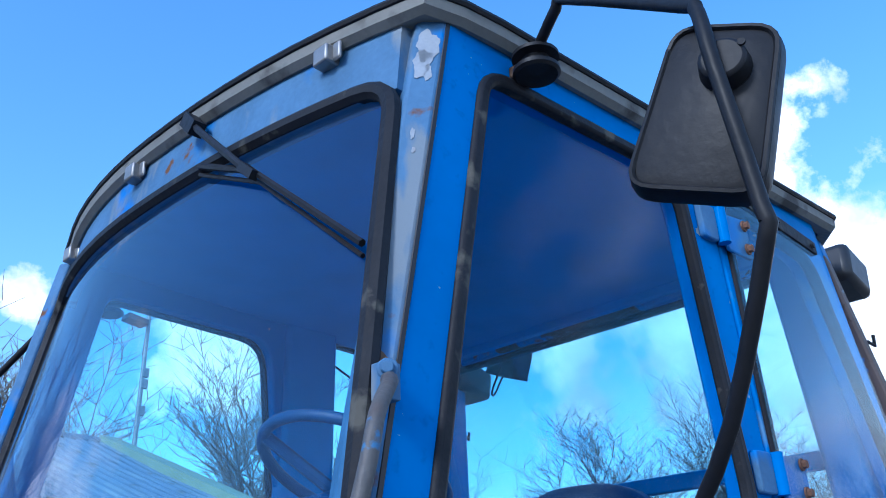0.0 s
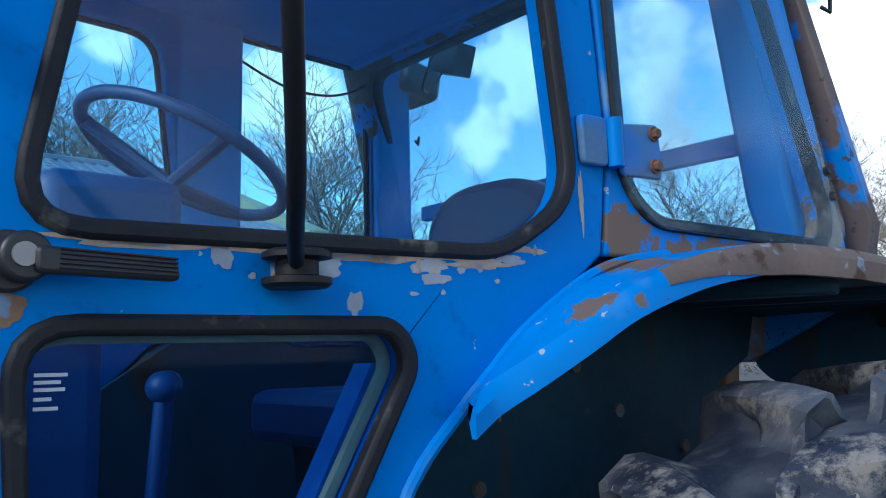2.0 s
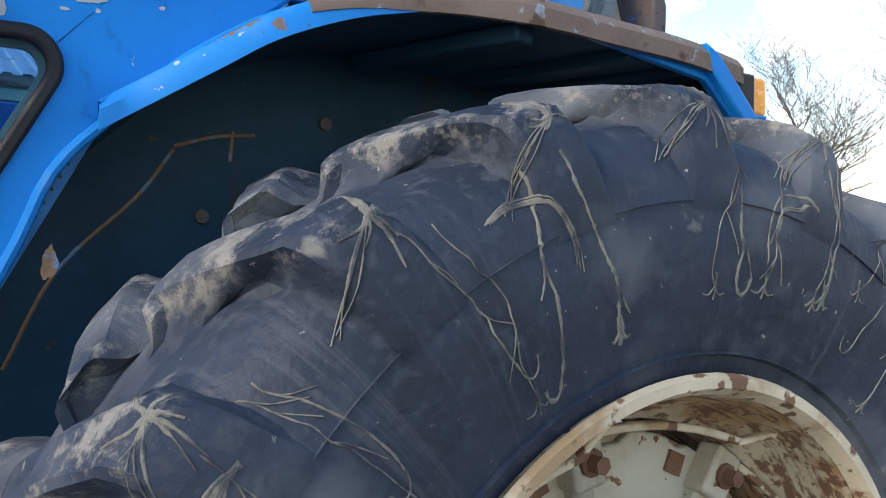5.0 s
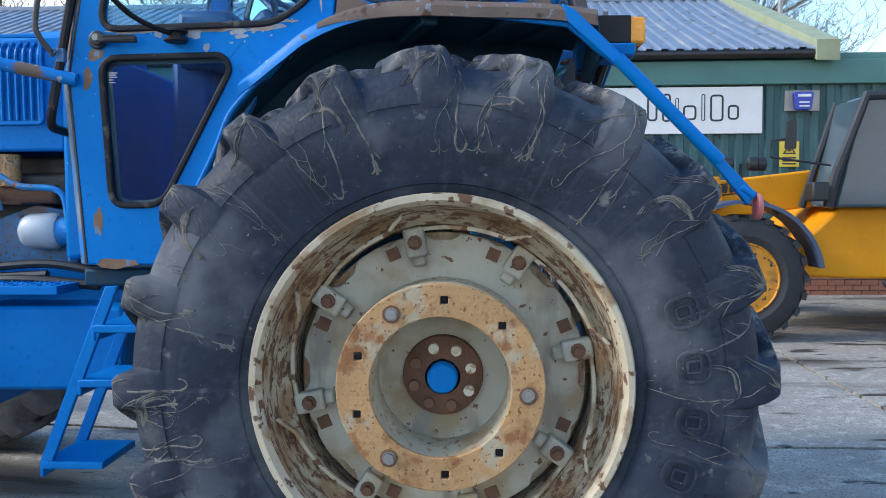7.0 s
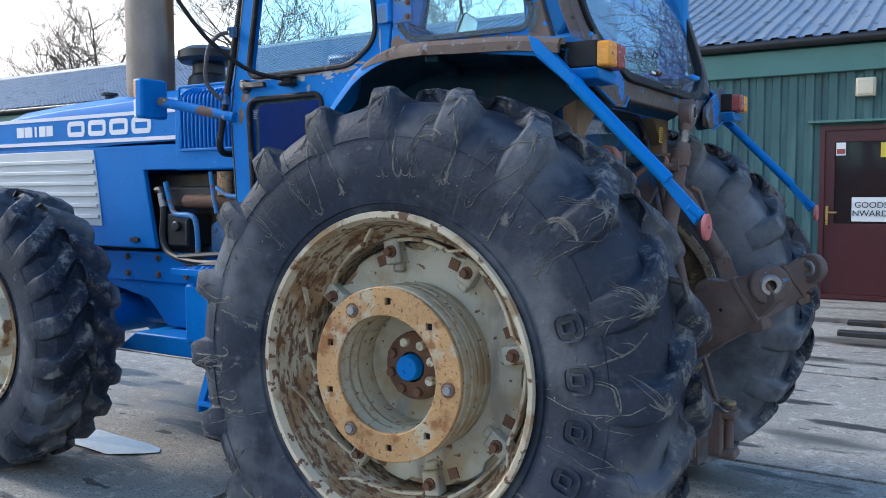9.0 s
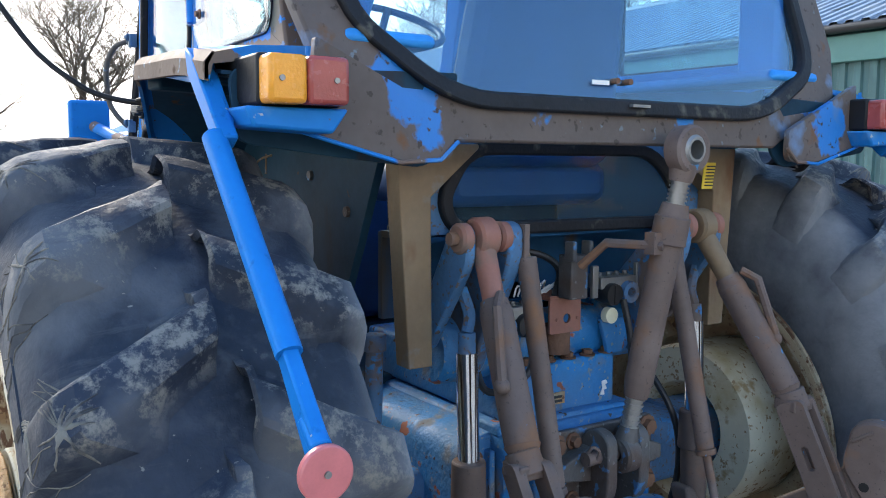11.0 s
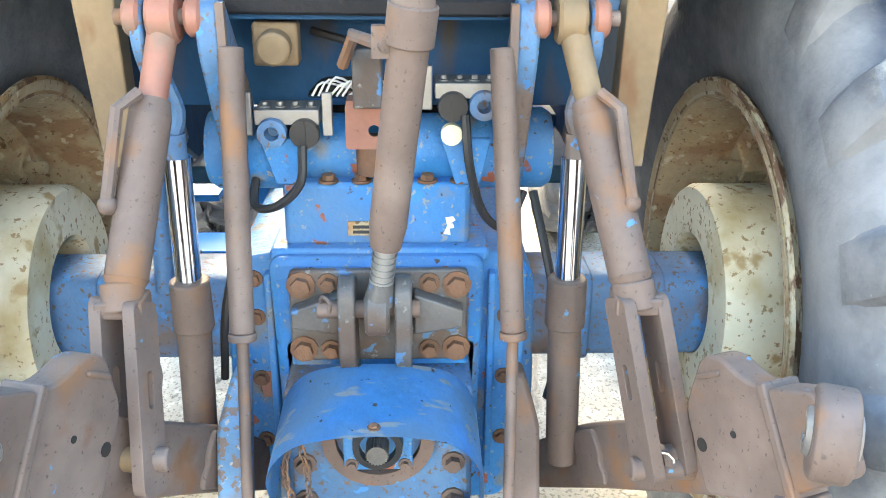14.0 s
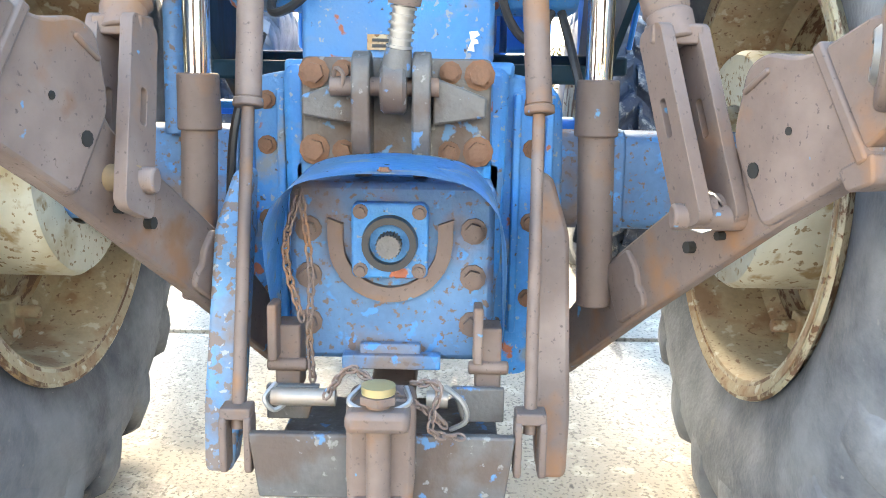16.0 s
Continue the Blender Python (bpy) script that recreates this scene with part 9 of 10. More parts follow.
mud(WL, -1.045, -1, 3)
mud(WR, 2 * YC + 1.045, 1, 5)
# raised maker's lettering on the sidewall, as plain shapes
for k in range(8):
    a0 = radians(72 + k * 12.6)
    bm = bmesh.new()
    o = rounded([(-0.042, -0.045), (0.042, -0.045), (0.042, 0.045), (-0.042, 0.045)], 0.036, 5)
    pl = lambda u, v, w: Vector((math.sin(a0 + u / 0.66) * (0.66 + v), -1.045 - 0.2665 - w + 0.25 * v * v, 0.87 + math.cos(a0 + u / 0.66) * (0.66 + v)))
    band(bm, o, inset(o, 0.007), pl, 0.011)
    ii = inset(o, 0.024)
    band(bm, ii, inset(ii, 0.006), pl, 0.011)
    part("sidewall_shape", bm, M_TYRE, WL, "raised rubber outline")

# ---- the yard's other machines and buildings ----
M_YEL = material("machine_yellow", (0.75, 0.3, 0.008), 0.45, spec=0.2, var=0.14, scale=3, bump=0.04, layers=[((0.3, 0.14, 0.04), 9, 0.68, 0.05, 0.8, ONE)])
M_YELOLD = material("faded_machine_yellow", (0.5, 0.3, 0.04), 0.6, var=0.25, scale=3, layers=[((0.16, 0.08, 0.04), 3, 0.52, 0.12, 0.85, ONE)])
M_SHED = material("green_shed_paint", (0.19, 0.3, 0.19), 0.6, var=0.1, scale=1.2)
M_SHEDDOOR = material("olive_shed_door", (0.16, 0.2, 0.07), 0.65, var=0.2, scale=1.5, layers=[((0.2, 0.14, 0.07), 2, 0.62, 0.1, 0.8, ONE)])
M_BODYRED = material("red_oxide_body", (0.17, 0.075, 0.07), 0.7, var=0.2, scale=2, layers=[((0.24, 0.14, 0.11), 1.5, 0.55, 0.2, 0.8, ONE)])
M_TYRE2 = material("old_black_tyre", (0.03, 0.03, 0.032), 0.75, var=0.3, scale=8, bump=0.2)
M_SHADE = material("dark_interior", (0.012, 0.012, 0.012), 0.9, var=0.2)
M_FARGLASS = material("machine_cab_glass", (0.05, 0.08, 0.1), 0.08, var=0.1)


def simple_wheel(parent, c, R, W, mat_rim, n=22, rim=0.55):
    w = thing("wheel", "", "")
    w.parent = parent
    bm = bmesh.new()
    c = Vector(c)
    b0 = R - 0.03
    prof = [(-W * 0.4, R * rim), (-W * 0.5, R * (rim + 0.12)), (-W * 0.48, R * 0.85), (-W * 0.38, b0), (W * 0.38, b0), (W * 0.48, R * 0.85), (W * 0.5, R * (rim + 0.12)), (W * 0.4, R * rim)]
    lathe(bm, prof, c, "y", 40, True)
    for i in range(n):
        for s in (-1, 1):
            a = 6.2831853 * (i + (0.5 if s > 0 else 0)) / n
            p = lambda wv, r, aa: c + Vector((math.sin(aa) * r, wv, math.cos(aa) * r))
            rows = []
            for wv, da in ((s * -0.01, 0), (s * W * 0.46, 0.14)):
                t_ = 0.03 / R
                rows.append([bm.verts.new(p(wv, r_, a + da + d_)) for r_, d_ in ((b0 - 0.02, -t_ * 1.3), (R, -t_), (R, t_), (b0 - 0.02, t_ * 1.3))])
            ring_faces(bm, *rows)
            bm.faces.new(rows[0])
            bm.faces.new(rows[1][::-1])
    part("tyre", bm, M_TYRE2, w, "", smooth=30)
    bm = bmesh.new()
    lathe(bm, [(-W * 0.42, R * rim * 1.04), (-W * 0.45, R * rim), (-W * 0.40, R * rim * 0.95), (-W * 0.12, R * rim * 0.9), (-W * 0.02, R * rim * 0.82), (W * 0.0, R * 0.36), (-W * 0.1, R * 0.33), (-W * 0.1, R * 0.2)], c, "y", 36)
    part("rim", bm, mat_rim, w)
    bm = bmesh.new()
    lathe(bm, [(-W * 0.02, R * 0.27), (-W * 0.16, R * 0.26), (-W * 0.17, R * 0.13), (-W * 0.26, R * 0.12), (-W * 0.28, R * 0.02)], c, "y", 24)
    part("hub", bm, M_YELOLD, w, "rusty worn hub")
    for i in range(8):
        bm = bmesh.new()
        a = i * 0.7854
        bolt(bm, c + Vector((R * 0.3 * math.cos(a), -W * 0.075, R * 0.3 * math.sin(a))), (0, -1, 0), R * 0.03, 0.03)
        part("wheel_nut", bm, M_RUST, w)
    return w


# telehandler parked by the workshop
M_YELRIM = material("grubby_yellow_rim", (0.62, 0.25, 0.012), 0.55, var=0.25, scale=5, bump=0.1, layers=[((0.3, 0.14, 0.03), 6, 0.6, 0.12, 0.8, ONE), ((0.06, 0.045, 0.035), 18, 0.6, 0.05, 0.9, ONE)])
JY = 4.9
tele = thing("telehandler", "yellow telescopic handler parked beside the workshop wall", "telehandler", (0, 0, 0))
simple_wheel(tele, (2.6, JY, 0.62), 0.62, 0.4, M_YELRIM)
simple_wheel(tele, (5.5, JY, 0.62), 0.62, 0.4, M_YELRIM)
simple_wheel(tele, (2.6, JY + 1.9, 0.62), 0.62, 0.4, M_YEL)
simple_wheel(tele, (5.5, JY + 1.9, 0.62), 0.62, 0.4, M_YEL)
jy = lambda u, v, w: Vector((u, w, v))
bm = bmesh.new()
prism(bm, [(3.25, 0.95), (3.15, 0.62), (6.2, 0.55), (6.2, 1.3), (3.6, 1.3)], jy, JY + 0.1, JY + 1.7)
part("chassis", bm, M_YEL, tele, "", 0.03)
bm = bmesh.new()
prism(bm, [(2.0, 1.10), (2.1, 1.47), (2.3, 1.55), (6.4, 2.0), (6.4, 1.68), (3.1, 1.25), (2.4, 1.18)], jy, JY + 0.55, JY + 0.95)
part("boom", bm, M_YEL, tele, "long yellow lift boom", 0.02)
bm = bmesh.new()
prism(bm, [(2.28, 1.54), (2.33, 1.62), (2.55, 1.62), (2.6, 1.3), (2.35, 1.2)], jy, JY + 0.5, JY + 1.0)
part("boom_collar", bm, M_YEL, tele, "", 0.01)
bm = bmesh.new()
prism(bm, [(1.75, 1.12), (1.95, 1.45), (2.2, 1.3), (2.15, 1.05), (1.95, 0.85), (1.80, 0.5), (1.62, 0.55)], jy, JY + 0.5, JY + 1.0)
part("boom_nose", bm, M_YEL, tele, "angled boom nose", 0.02)
bm = bmesh.new()
prism(bm, [(1.33, 0.95), (1.46, 0.95), (1.50, 0.32), (1.42, 0.2), (1.36, 0.22)], jy, JY + 0.2, JY + 0.34)
prism(bm, [(1.33, 0.95), (1.46, 0.95), (1.50, 0.32), (1.42, 0.2), (1.36, 0.22)], jy, JY + 1.16, JY + 1.3)
for z in (0.3, 0.62, 0.86):
    box(bm, (1.40, JY + 0.75, z), (0.06, 1.0, 0.1))
part("carriage", bm, M_YELCHIP, tele, "scuffed fork carriage", 0.012)
for y in (0.42, 0.98):
    bm = bmesh.new()
    prism(bm, rounded([(1.44, 0.90), (1.58, 1.0), (1.70, 0.97), (1.72, 0.80), (1.84, 0.66), (1.82, 0.50), (1.66, 0.36), (1.46, 0.30)], 0.04), jy, JY + y - 0.025, JY + y + 0.025)
    part("carriage_cheek", bm, M_YELCHIP, tele, "chipped yellow pivot plate", 0.006)
for dy in (0.35, 1.1):
    bm = bmesh.new()
    box(bm, (1.37, JY + dy, 0.5), (0.05, 0.12, 0.8))
    box(bm, (0.95, JY + dy, 0.13), (0.9, 0.12, 0.05))
    part("fork", bm, M_GRIME, tele, "", 0.01)
bm = bmesh.new()
pts = [(2.6 + 0.72 * math.cos(a), 0.62 + 0.72 * math.sin(a)) for a in [0.15 + i * 0.12 for i in range(16)]]
for a, b_ in zip(pts, pts[1:]):
    prism(bm, [a, b_, (b_[0] * 1.0 + (b_[0] - 2.6) * 0.05, b_[1] + (b_[1] - 0.62) * 0.05), (a[0] + (a[0] - 2.6) * 0.05, a[1] + (a[1] - 0.62) * 0.05)], jy, JY - 0.22, JY + 0.2)
part("mudguard", bm, material("dark_blue_grey_plastic", (0.05, 0.08, 0.14), 0.5, var=0.15), tele, "dark plastic mudguard")
bm = bmesh.new()
prism(bm, [(3.45, 1.3), (3.7, 2.35), (4.9, 2.4), (5.0, 1.3)], jy, JY - 0.15, JY + 0.5)
part("cab", bm, M_FARGLASS, tele, "black-framed glazed cab", 0.03)
bm = bmesh.new()
tube(bm, [(3.38, JY - 0.17, 1.3), (3.45, JY - 0.17, 1.6), (3.72, JY - 0.17, 2.35), (4.9, JY - 0.17, 2.4)], 0.05, 8)
tube(bm, [(3.38, JY + 0.5, 1.3), (3.72, JY + 0.5, 2.35)], 0.04, 8)
part("cab_post", bm, M_BLACK, tele)
bm = bmesh.new()
box(bm, (3.27, JY - 0.2, 1.45), (0.16, 0.2, 0.18))
part("front_box", bm, M_BLACK, tele, "", 0.02)
bm = bmesh.new()
tube(bm, [(2.95, JY - 0.1, 1.25), (2.62, JY - 0.12, 1.5), (2.58, JY - 0.12, 1.6), (2.58, JY - 0.12, 1.72)], 0.018, 8, 4)
part("lamp_stalk", bm, M_BLACK, tele)
for x in (2.45, 2.68, 2.76):
    bm = bmesh.new()
    lathe(bm, [(-0.05, 0.03), (-0.03, 0.065), (0.04, 0.07), (0.05, 0.06)], (x, JY - 0.12, 1.72), "x", 18)
    part("front_lamp", bm, M_BLACK, tele, "small black lamp")
bm = bmesh.new()
prism(bm, rounded([(2.97, 1.85), (3.07, 1.85), (3.07, 2.13), (2.99, 2.13)], 0.03), jy, JY - 0.2, JY - 0.16)
part("mirror", bm, M_BLACK, tele, "black side mirror")
bm = bmesh.new()
tube(bm, [(2.98, JY - 0.17, 1.95), (2.85, JY - 0.17, 1.93), (2.84, JY - 0.17, 1.78), (3.4, JY - 0.17, 1.7)], 0.012, 6)
part("mirror_arm", bm, M_BLACK, tele)
bm = bmesh.new()
o = rounded([(2.56, 1.42), (2.82, 1.45), (2.81, 1.57), (2.55, 1.54)], 0.01)
band(bm, o, inset(o, 0.012), lambda u, v, w: Vector((u, JY + 0.545 - w, v)), 0.004)
for k in range(3):
    x = 2.59 + k * 0.075
    prism(bm, rounded([(x, 1.45 + k * 0.005), (x + 0.055, 1.455 + k * 0.005), (x + 0.055, 1.535 + k * 0.005), (x, 1.53 + k * 0.005)], 0.015), jy, JY + 0.541, JY + 0.545)
part("maker_panel", bm, M_INK, tele, "dark maker's panel of plain shapes")

for x, z, r in ((1.52, 0.62, 0.075), (1.62, 0.45, 0.04), (1.98, 1.33, 0.03), (2.2, 1.12, 0.035), (1.86, 0.9, 0.05), (1.45, 0.8, 0.05)):
    bm = bmesh.new()
    rod(bm, (x, JY + 0.15, z), (x, JY + 1.2, z), r, seg=14)
    part("pivot_pin", bm, M_GRIME, tele, "dark greasy pivot pin")
for k in range(3):
    bm = bmesh.new()
    tube(bm, [(2.3, JY + 0.45, 1.2 + 0.03 * k), (2.1, JY + 0.42, 1.22 + 0.03 * k), (1.95, JY + 0.43, 1.12 + 0.02 * k), (1.9, JY + 0.45, 0.98)], 0.012, 6, 4)
    part("hose", bm, M_HOSE, tele)
bm = bmesh.new()
box(bm, (1.95, JY + 0.44, 1.02), (0.05, 0.04, 0.07), turn("Y", 25))
part("hose_joint", bm, material("brass_joint", (0.5, 0.35, 0.1), 0.4, metal=0.7, var=0.1), tele)
bm = bmesh.new()
rod(bm, (1.75, JY + 0.75, 0.55), (2.3, JY + 0.75, 1.15), 0.05, seg=14)
part("tilt_ram", bm, M_STEEL, tele, "steel tilt ram")

# arched green shed across the yard
SXD = 45.0
shed = thing("arched_shed", "green arched corrugated shed with olive sliding doors", "shed", (0, 0, 0))
yz = lambda u, v, w: Vector((w, u, v))
arc = [(-1.63 + 3.08 * math.cos(a), 2.35 + 1.48 * math.sin(a)) for a in [i * math.pi / 24 for i in range(25)]]
bm = bmesh.new()
prism(bm, [(1.45, 0.0)] + arc + [(-4.71, 0.0)], yz, SXD + 0.1, SXD + 14)
part("shed_body", bm, M_SHED, shed)
bm = bmesh.new()
prism(bm, arc, yz, SXD, SXD + 0.12)
part("gable", bm, material("pale_green_gable", (0.26, 0.4, 0.28), 0.6, var=0.06, scale=1), shed, "pale green arched gable")
for y0, y1, m, x in ((1.42, -0.1, M_SHEDDOOR, 0.0), (-0.12, -2.85, material("pale_green_door", (0.3, 0.42, 0.3), 0.6, var=0.08, scale=1), -0.06), (-2.75, -4.15, M_SHEDDOOR, -0.12)):
    bm = bmesh.new()
    box(bm, (SXD + x, (y0 + y1) / 2, 1.18), (0.06, y0 - y1, 2.34))
    part("shed_door", bm, m, shed, "", 0.02)
# a near-black board stands for the unlit inside of the open gap
bm = bmesh.new()
box(bm, (SXD + 0.06, -4.42, 1.18), (0.06, 0.55, 2.34))
part("open_gap", bm, M_SHADE, shed)
bm = bmesh.new()
tube(bm, [(SXD - 0.05, y, z) for y, z in arc], 0.06, 6)
box(bm, (SXD - 0.05, -1.64, 2.36), (0.12, 6.1, 0.1))
box(bm, (SXD + 0.1, -1.63, 3.88), (0.2, 0.2, 0.12))
part("gable_trim", bm, M_SHED, shed)
rnd = random.Random(8)
M_BAG = material("white_bulk_bag", (0.5, 0.51, 0.52), 0.7, var=0.2, scale=4, bump=0.3, bump_scale=12)
for k, (y, x) in enumerate(((0.1, 42.5), (-0.9, 42.3), (-1.7, 42.8), (-2.3, 42.4), (0.8, 42.8), (-0.4, 43.2))):
    bm = bmesh.new()
    bmesh.ops.create_icosphere(bm, subdivisions=3, radius=0.5)
    for v in bm.verts:
        nz_ = noise.noise(v.co * 2.1 + Vector((k * 7.1, 0, 0)))
        nz_ += 0.6 * noise.noise(v.co * 5.3 + Vector((0, k * 3.3, 0)))
        tip = 1 - 0.55 * max(0, v.co.z + 0.1)
        v.co = Vector((x + v.co.x * tip * (1 + 0.5 * nz_), y + (v.co.y * 1.15 * tip + 0.3 * nz_), 0.3 + (v.co.z + nz_ * 0.3) * (0.9 + 0.3 * (k % 3))))
        v.co.z = max(0.0, v.co.z)
    solo("bulk_bag", bm, M_BAG if k % 3 else material("pale_blue_sheeting", (0.4, 0.48, 0.62), 0.6, var=0.2, scale=3), "slumped white bulk bag standing before the green shed" if k % 3 else "pale blue plastic sheeting heaped before the green shed", "bag", "bags by the shed")
bm = bmesh.new()
box(bm, (42.4, -1.6, 0.12), (1.2, 2.6, 0.24))
solo("timber_pallet", bm, M_SHADE, "dark low pallet under the bulk bags", "pallet")
crate = thing("timber_crate", "pale slatted timber crate standing beside the shed", "crate", (43, 2.9, 0))
for k in range(5):
    bm = bmesh.new()
    box(bm, (0, 0, 0.1 + k * 0.2), (0.9, 1.0, 0.1))
    part("slat", bm, material("pale_timber", (0.5, 0.36, 0.17), 0.7, var=0.2, scale=5), crate)

# small blue tractor facing us in the yard
st = thing("small_tractor", "small blue tractor with a white cab roof facing the camera", "tractor", (0, 0, 0))
TX, TY = 32.0, -3.98
for dy, r in ((0.62, 0.34), (-0.62, 0.34)):
    w = simple_wheel(st, (TX - 0.2, TY + dy, r - 0.03), r, 0.26, M_CARD, 14)
for dy in (0.78, -0.78):
    simple_wheel(st, (TX + 1.9, TY + dy, 0.67), 0.7, 0.4, M_BLUE, 18)
bm = bmesh.new()
box(bm, (TX + 0.5, TY, 0.85), (1.3, 0.62, 0.62))
box(bm, (TX + 0.3, TY, 0.42), (0.8, 1.0, 0.2))
part("bonnet", bm, M_BLUE, st, "", 0.05)
bm = bmesh.new()
box(bm, (TX - 0.17, TY, 0.86), (0.06, 0.36, 0.5))
part("grille", bm, M_CARD, st, "", 0.02)
bm = bmesh.new()
box(bm, (TX - 0.205, TY, 0.9), (0.03, 0.26, 0.3))
part("grille_mesh", bm, M_INK, st)
bm = bmesh.new()
prism(bm, [(TY - 0.66, 0.95), (TY + 0.66, 0.95), (TY + 0.56, 1.95), (TY - 0.56, 1.95)], yz, TX + 1.15, TX + 2.3)
part("cab", bm, M_FARGLASS, st, "", 0.03)
bm = bmesh.new()
for s in (-1, 1):
    tube(bm, [(TX + 1.13, TY + s * 0.7, 0.9), (TX + 1.13, TY + s * 0.58, 1.95)], 0.05, 6)
    box(bm, (TX + 1.4, TY + s * 0.85, 1.05), (1.4, 0.4, 0.1))
box(bm, (TX + 1.12, TY, 1.1), (0.06, 1.3, 0.25))
part("cab_frame", bm, M_BLUE, st)
bm = bmesh.new()
box(bm, (TX + 1.7, TY, 2.0), (1.3, 1.25, 0.14))
part("roof", bm, M_CARD, st, "white cab roof", 0.05)
bm = bmesh.new()
rod(bm, (TX + 0.5, TY - 0.1, 1.15), (TX + 0.5, TY - 0.1, 2.05), 0.035, seg=10)
part("exhaust_pipe", bm, M_BLACK, st)

# articulated dump truck, seen from behind
dt = thing("dump_truck", "rusty yellow articulated dump truck with a red-brown tipping body", "dump truck", (-5.1, 0.1, 0))
for x, y in ((17.2, -3.5), (18.9, -3.45), (17.2, -5.6), (18.9, -5.6), (23.5, -3.5)):
    simple_wheel(dt, (x, y, 0.72), 0.75, 0.6, M_YELOLD, 20, 0.45)
bm = bmesh.new()
prism(bm, [(16.75, 1.6), (17.0, 2.45), (22.2, 2.78), (22.2, 1.5), (18.2, 1.35)], lambda u, v, w: Vector((u, w, v)), -6.2, -3.35)
part("tipping_body", bm, M_BODYRED, dt, "red-brown steel tipping body", 0.03)
bm = bmesh.new()
for k in range(9):
    x = 17.0 + k * 0.55
    prism(bm, [(x, 1.35), (x + 0.12, 1.35), (x + 0.35, 2.05), (x + 0.23, 2.05)], lambda u, v, w: Vector((u, w, v)), -3.34, -3.24)
prism(bm, [(17.0, 2.0), (22.2, 2.05), (22.2, 2.8), (16.95, 2.47)], lambda u, v, w: Vector((u, w, v)), -3.34, -3.28)
part("body_rib", bm, M_YELOLD, dt, "faded yellow slanting ribs", 0.01)
bm = bmesh.new()
box(bm, (19.5, -4.6, 1.0), (5.5, 1.0, 0.5))
box(bm, (16.9, -4.4, 1.05), (0.5, 1.6, 0.35))
box(bm, (16.7, -4.9, 0.55), (0.5, 1.2, 0.2))
part("rear_frame", bm, M_YELOLD, dt, "", 0.03)
bm = bmesh.new()
rod(bm, (16.66, -3.4, 1.72), (16.76, -3.4, 1.72), 0.1, seg=20)
part("tail_lamp", bm, M_REFLECTOR, dt, "round red tail lamp")
bm = bmesh.new()
box(bm, (16.85, -3.4, 1.7), (0.15, 0.4, 0.3))
part("lamp_bracket", bm, M_YELOLD, dt, "", 0.01)
bm = bmesh.new()
box(bm, (24.0, -4.4, 1.9), (1.8, 1.9, 1.6))
part("cab", bm, M_YELOLD, dt, "", 0.06)
bm = bmesh.new()
box(bm, (21.6, -3.3, 2.0), (0.06, 0.22, 0.34))
part("mirror", bm, M_BLACK, dt, "", 0.02)
bm = bmesh.new()
tube(bm, [(22.0, -4.3, 2.5), (22.0, -4.3, 3.0), (21.9, -4.38, 3.12)], 0.07, 10)
part("exhaust_pipe", bm, M_BLACK, dt)

# yellow backhoe loader further along the yard
bh = thing("backhoe_loader", "faded yellow backhoe loader with a folded digging arm", "backhoe loader", (0, 0, 0))
BX, BY = 21.0, 8.2
BX, BY = 24.2, 5.0
for dy, r in ((-0.35, 0.55), (1.5, 0.4)):
    for dx in (-0.9, 0.9):
        bm = bmesh.new()
        lathe(bm, [(-0.2, r * 0.5), (-0.22, r * 0.9), (-0.15, r), (0.15, r), (0.22, r * 0.9), (0.2, r * 0.5)], (BX + dx, BY + dy, r - 0.04), "x", 28)
        part("wheel", bm, M_TYRE2, bh)
        bm = bmesh.new()
        lathe(bm, [(-0.21, r * 0.5), (-0.1, r * 0.42), (-0.1, 0.05)], (BX + dx, BY + dy, r - 0.04), "x", 24)
        part("rim", bm, M_YELOLD, bh)
bm = bmesh.new()
prism(bm, [(BY - 0.9, 0.55), (BY + 2.0, 0.5), (BY + 2.0, 1.05), (BY + 0.7, 1.25), (BY - 0.9, 1.1)], yz, BX - 0.6, BX + 0.6)
part("body", bm, M_YELOLD, bh, "", 0.04)
bm = bmesh.new()
prism(bm, [(BY - 0.7, 1.1), (BY + 0.65, 1.1), (BY + 0.5, 2.05), (BY - 0.62, 2.05)], yz, BX - 0.62, BX + 0.62)
part("cab", bm, M_FARGLASS, bh)
bm = bmesh.new()
for dx in (-0.62, 0.62):
    for y0, y1 in ((-0.7, -0.62), (0.65, 0.5), (0.05, 0.0)):
        tube(bm, [(BX + dx, BY + y0, 1.1), (BX + dx, BY + y1, 2.05)], 0.06, 6)
box(bm, (BX, BY - 0.06, 2.1), (1.4, 1.4, 0.12))
part("cab_frame", bm, M_YELOLD, bh, "", 0.02)
for poly in ([(BY - 0.76, 1.13), (BY - 2.06, 2.58), (BY - 2.24, 2.42), (BY - 0.94, 0.97)], [(BY - 2.05, 2.62), (BY - 2.3, 2.6), (BY - 1.75, 0.5), (BY - 1.5, 0.55)], [(BY - 1.35, 0.55), (BY - 1.85, 0.6), (BY - 1.75, 0.05), (BY - 1.2, 0.0)]):
    bm = bmesh.new()
    prism(bm, poly, yz, BX - 0.15, BX + 0.15)
    part("digging_arm", bm, M_YELOLD, bh, "", 0.02)
bm = bmesh.new()
prism(bm, [(BY + 0.6, 0.5), (BY + 1.2, 1.3), (BY + 2.2, 1.2), (BY + 2.9, 0.5), (BY + 2.7, 0.4), (BY + 2.0, 0.95), (BY + 1.3, 1.05)], yz, BX - 0.7, BX - 0.5)
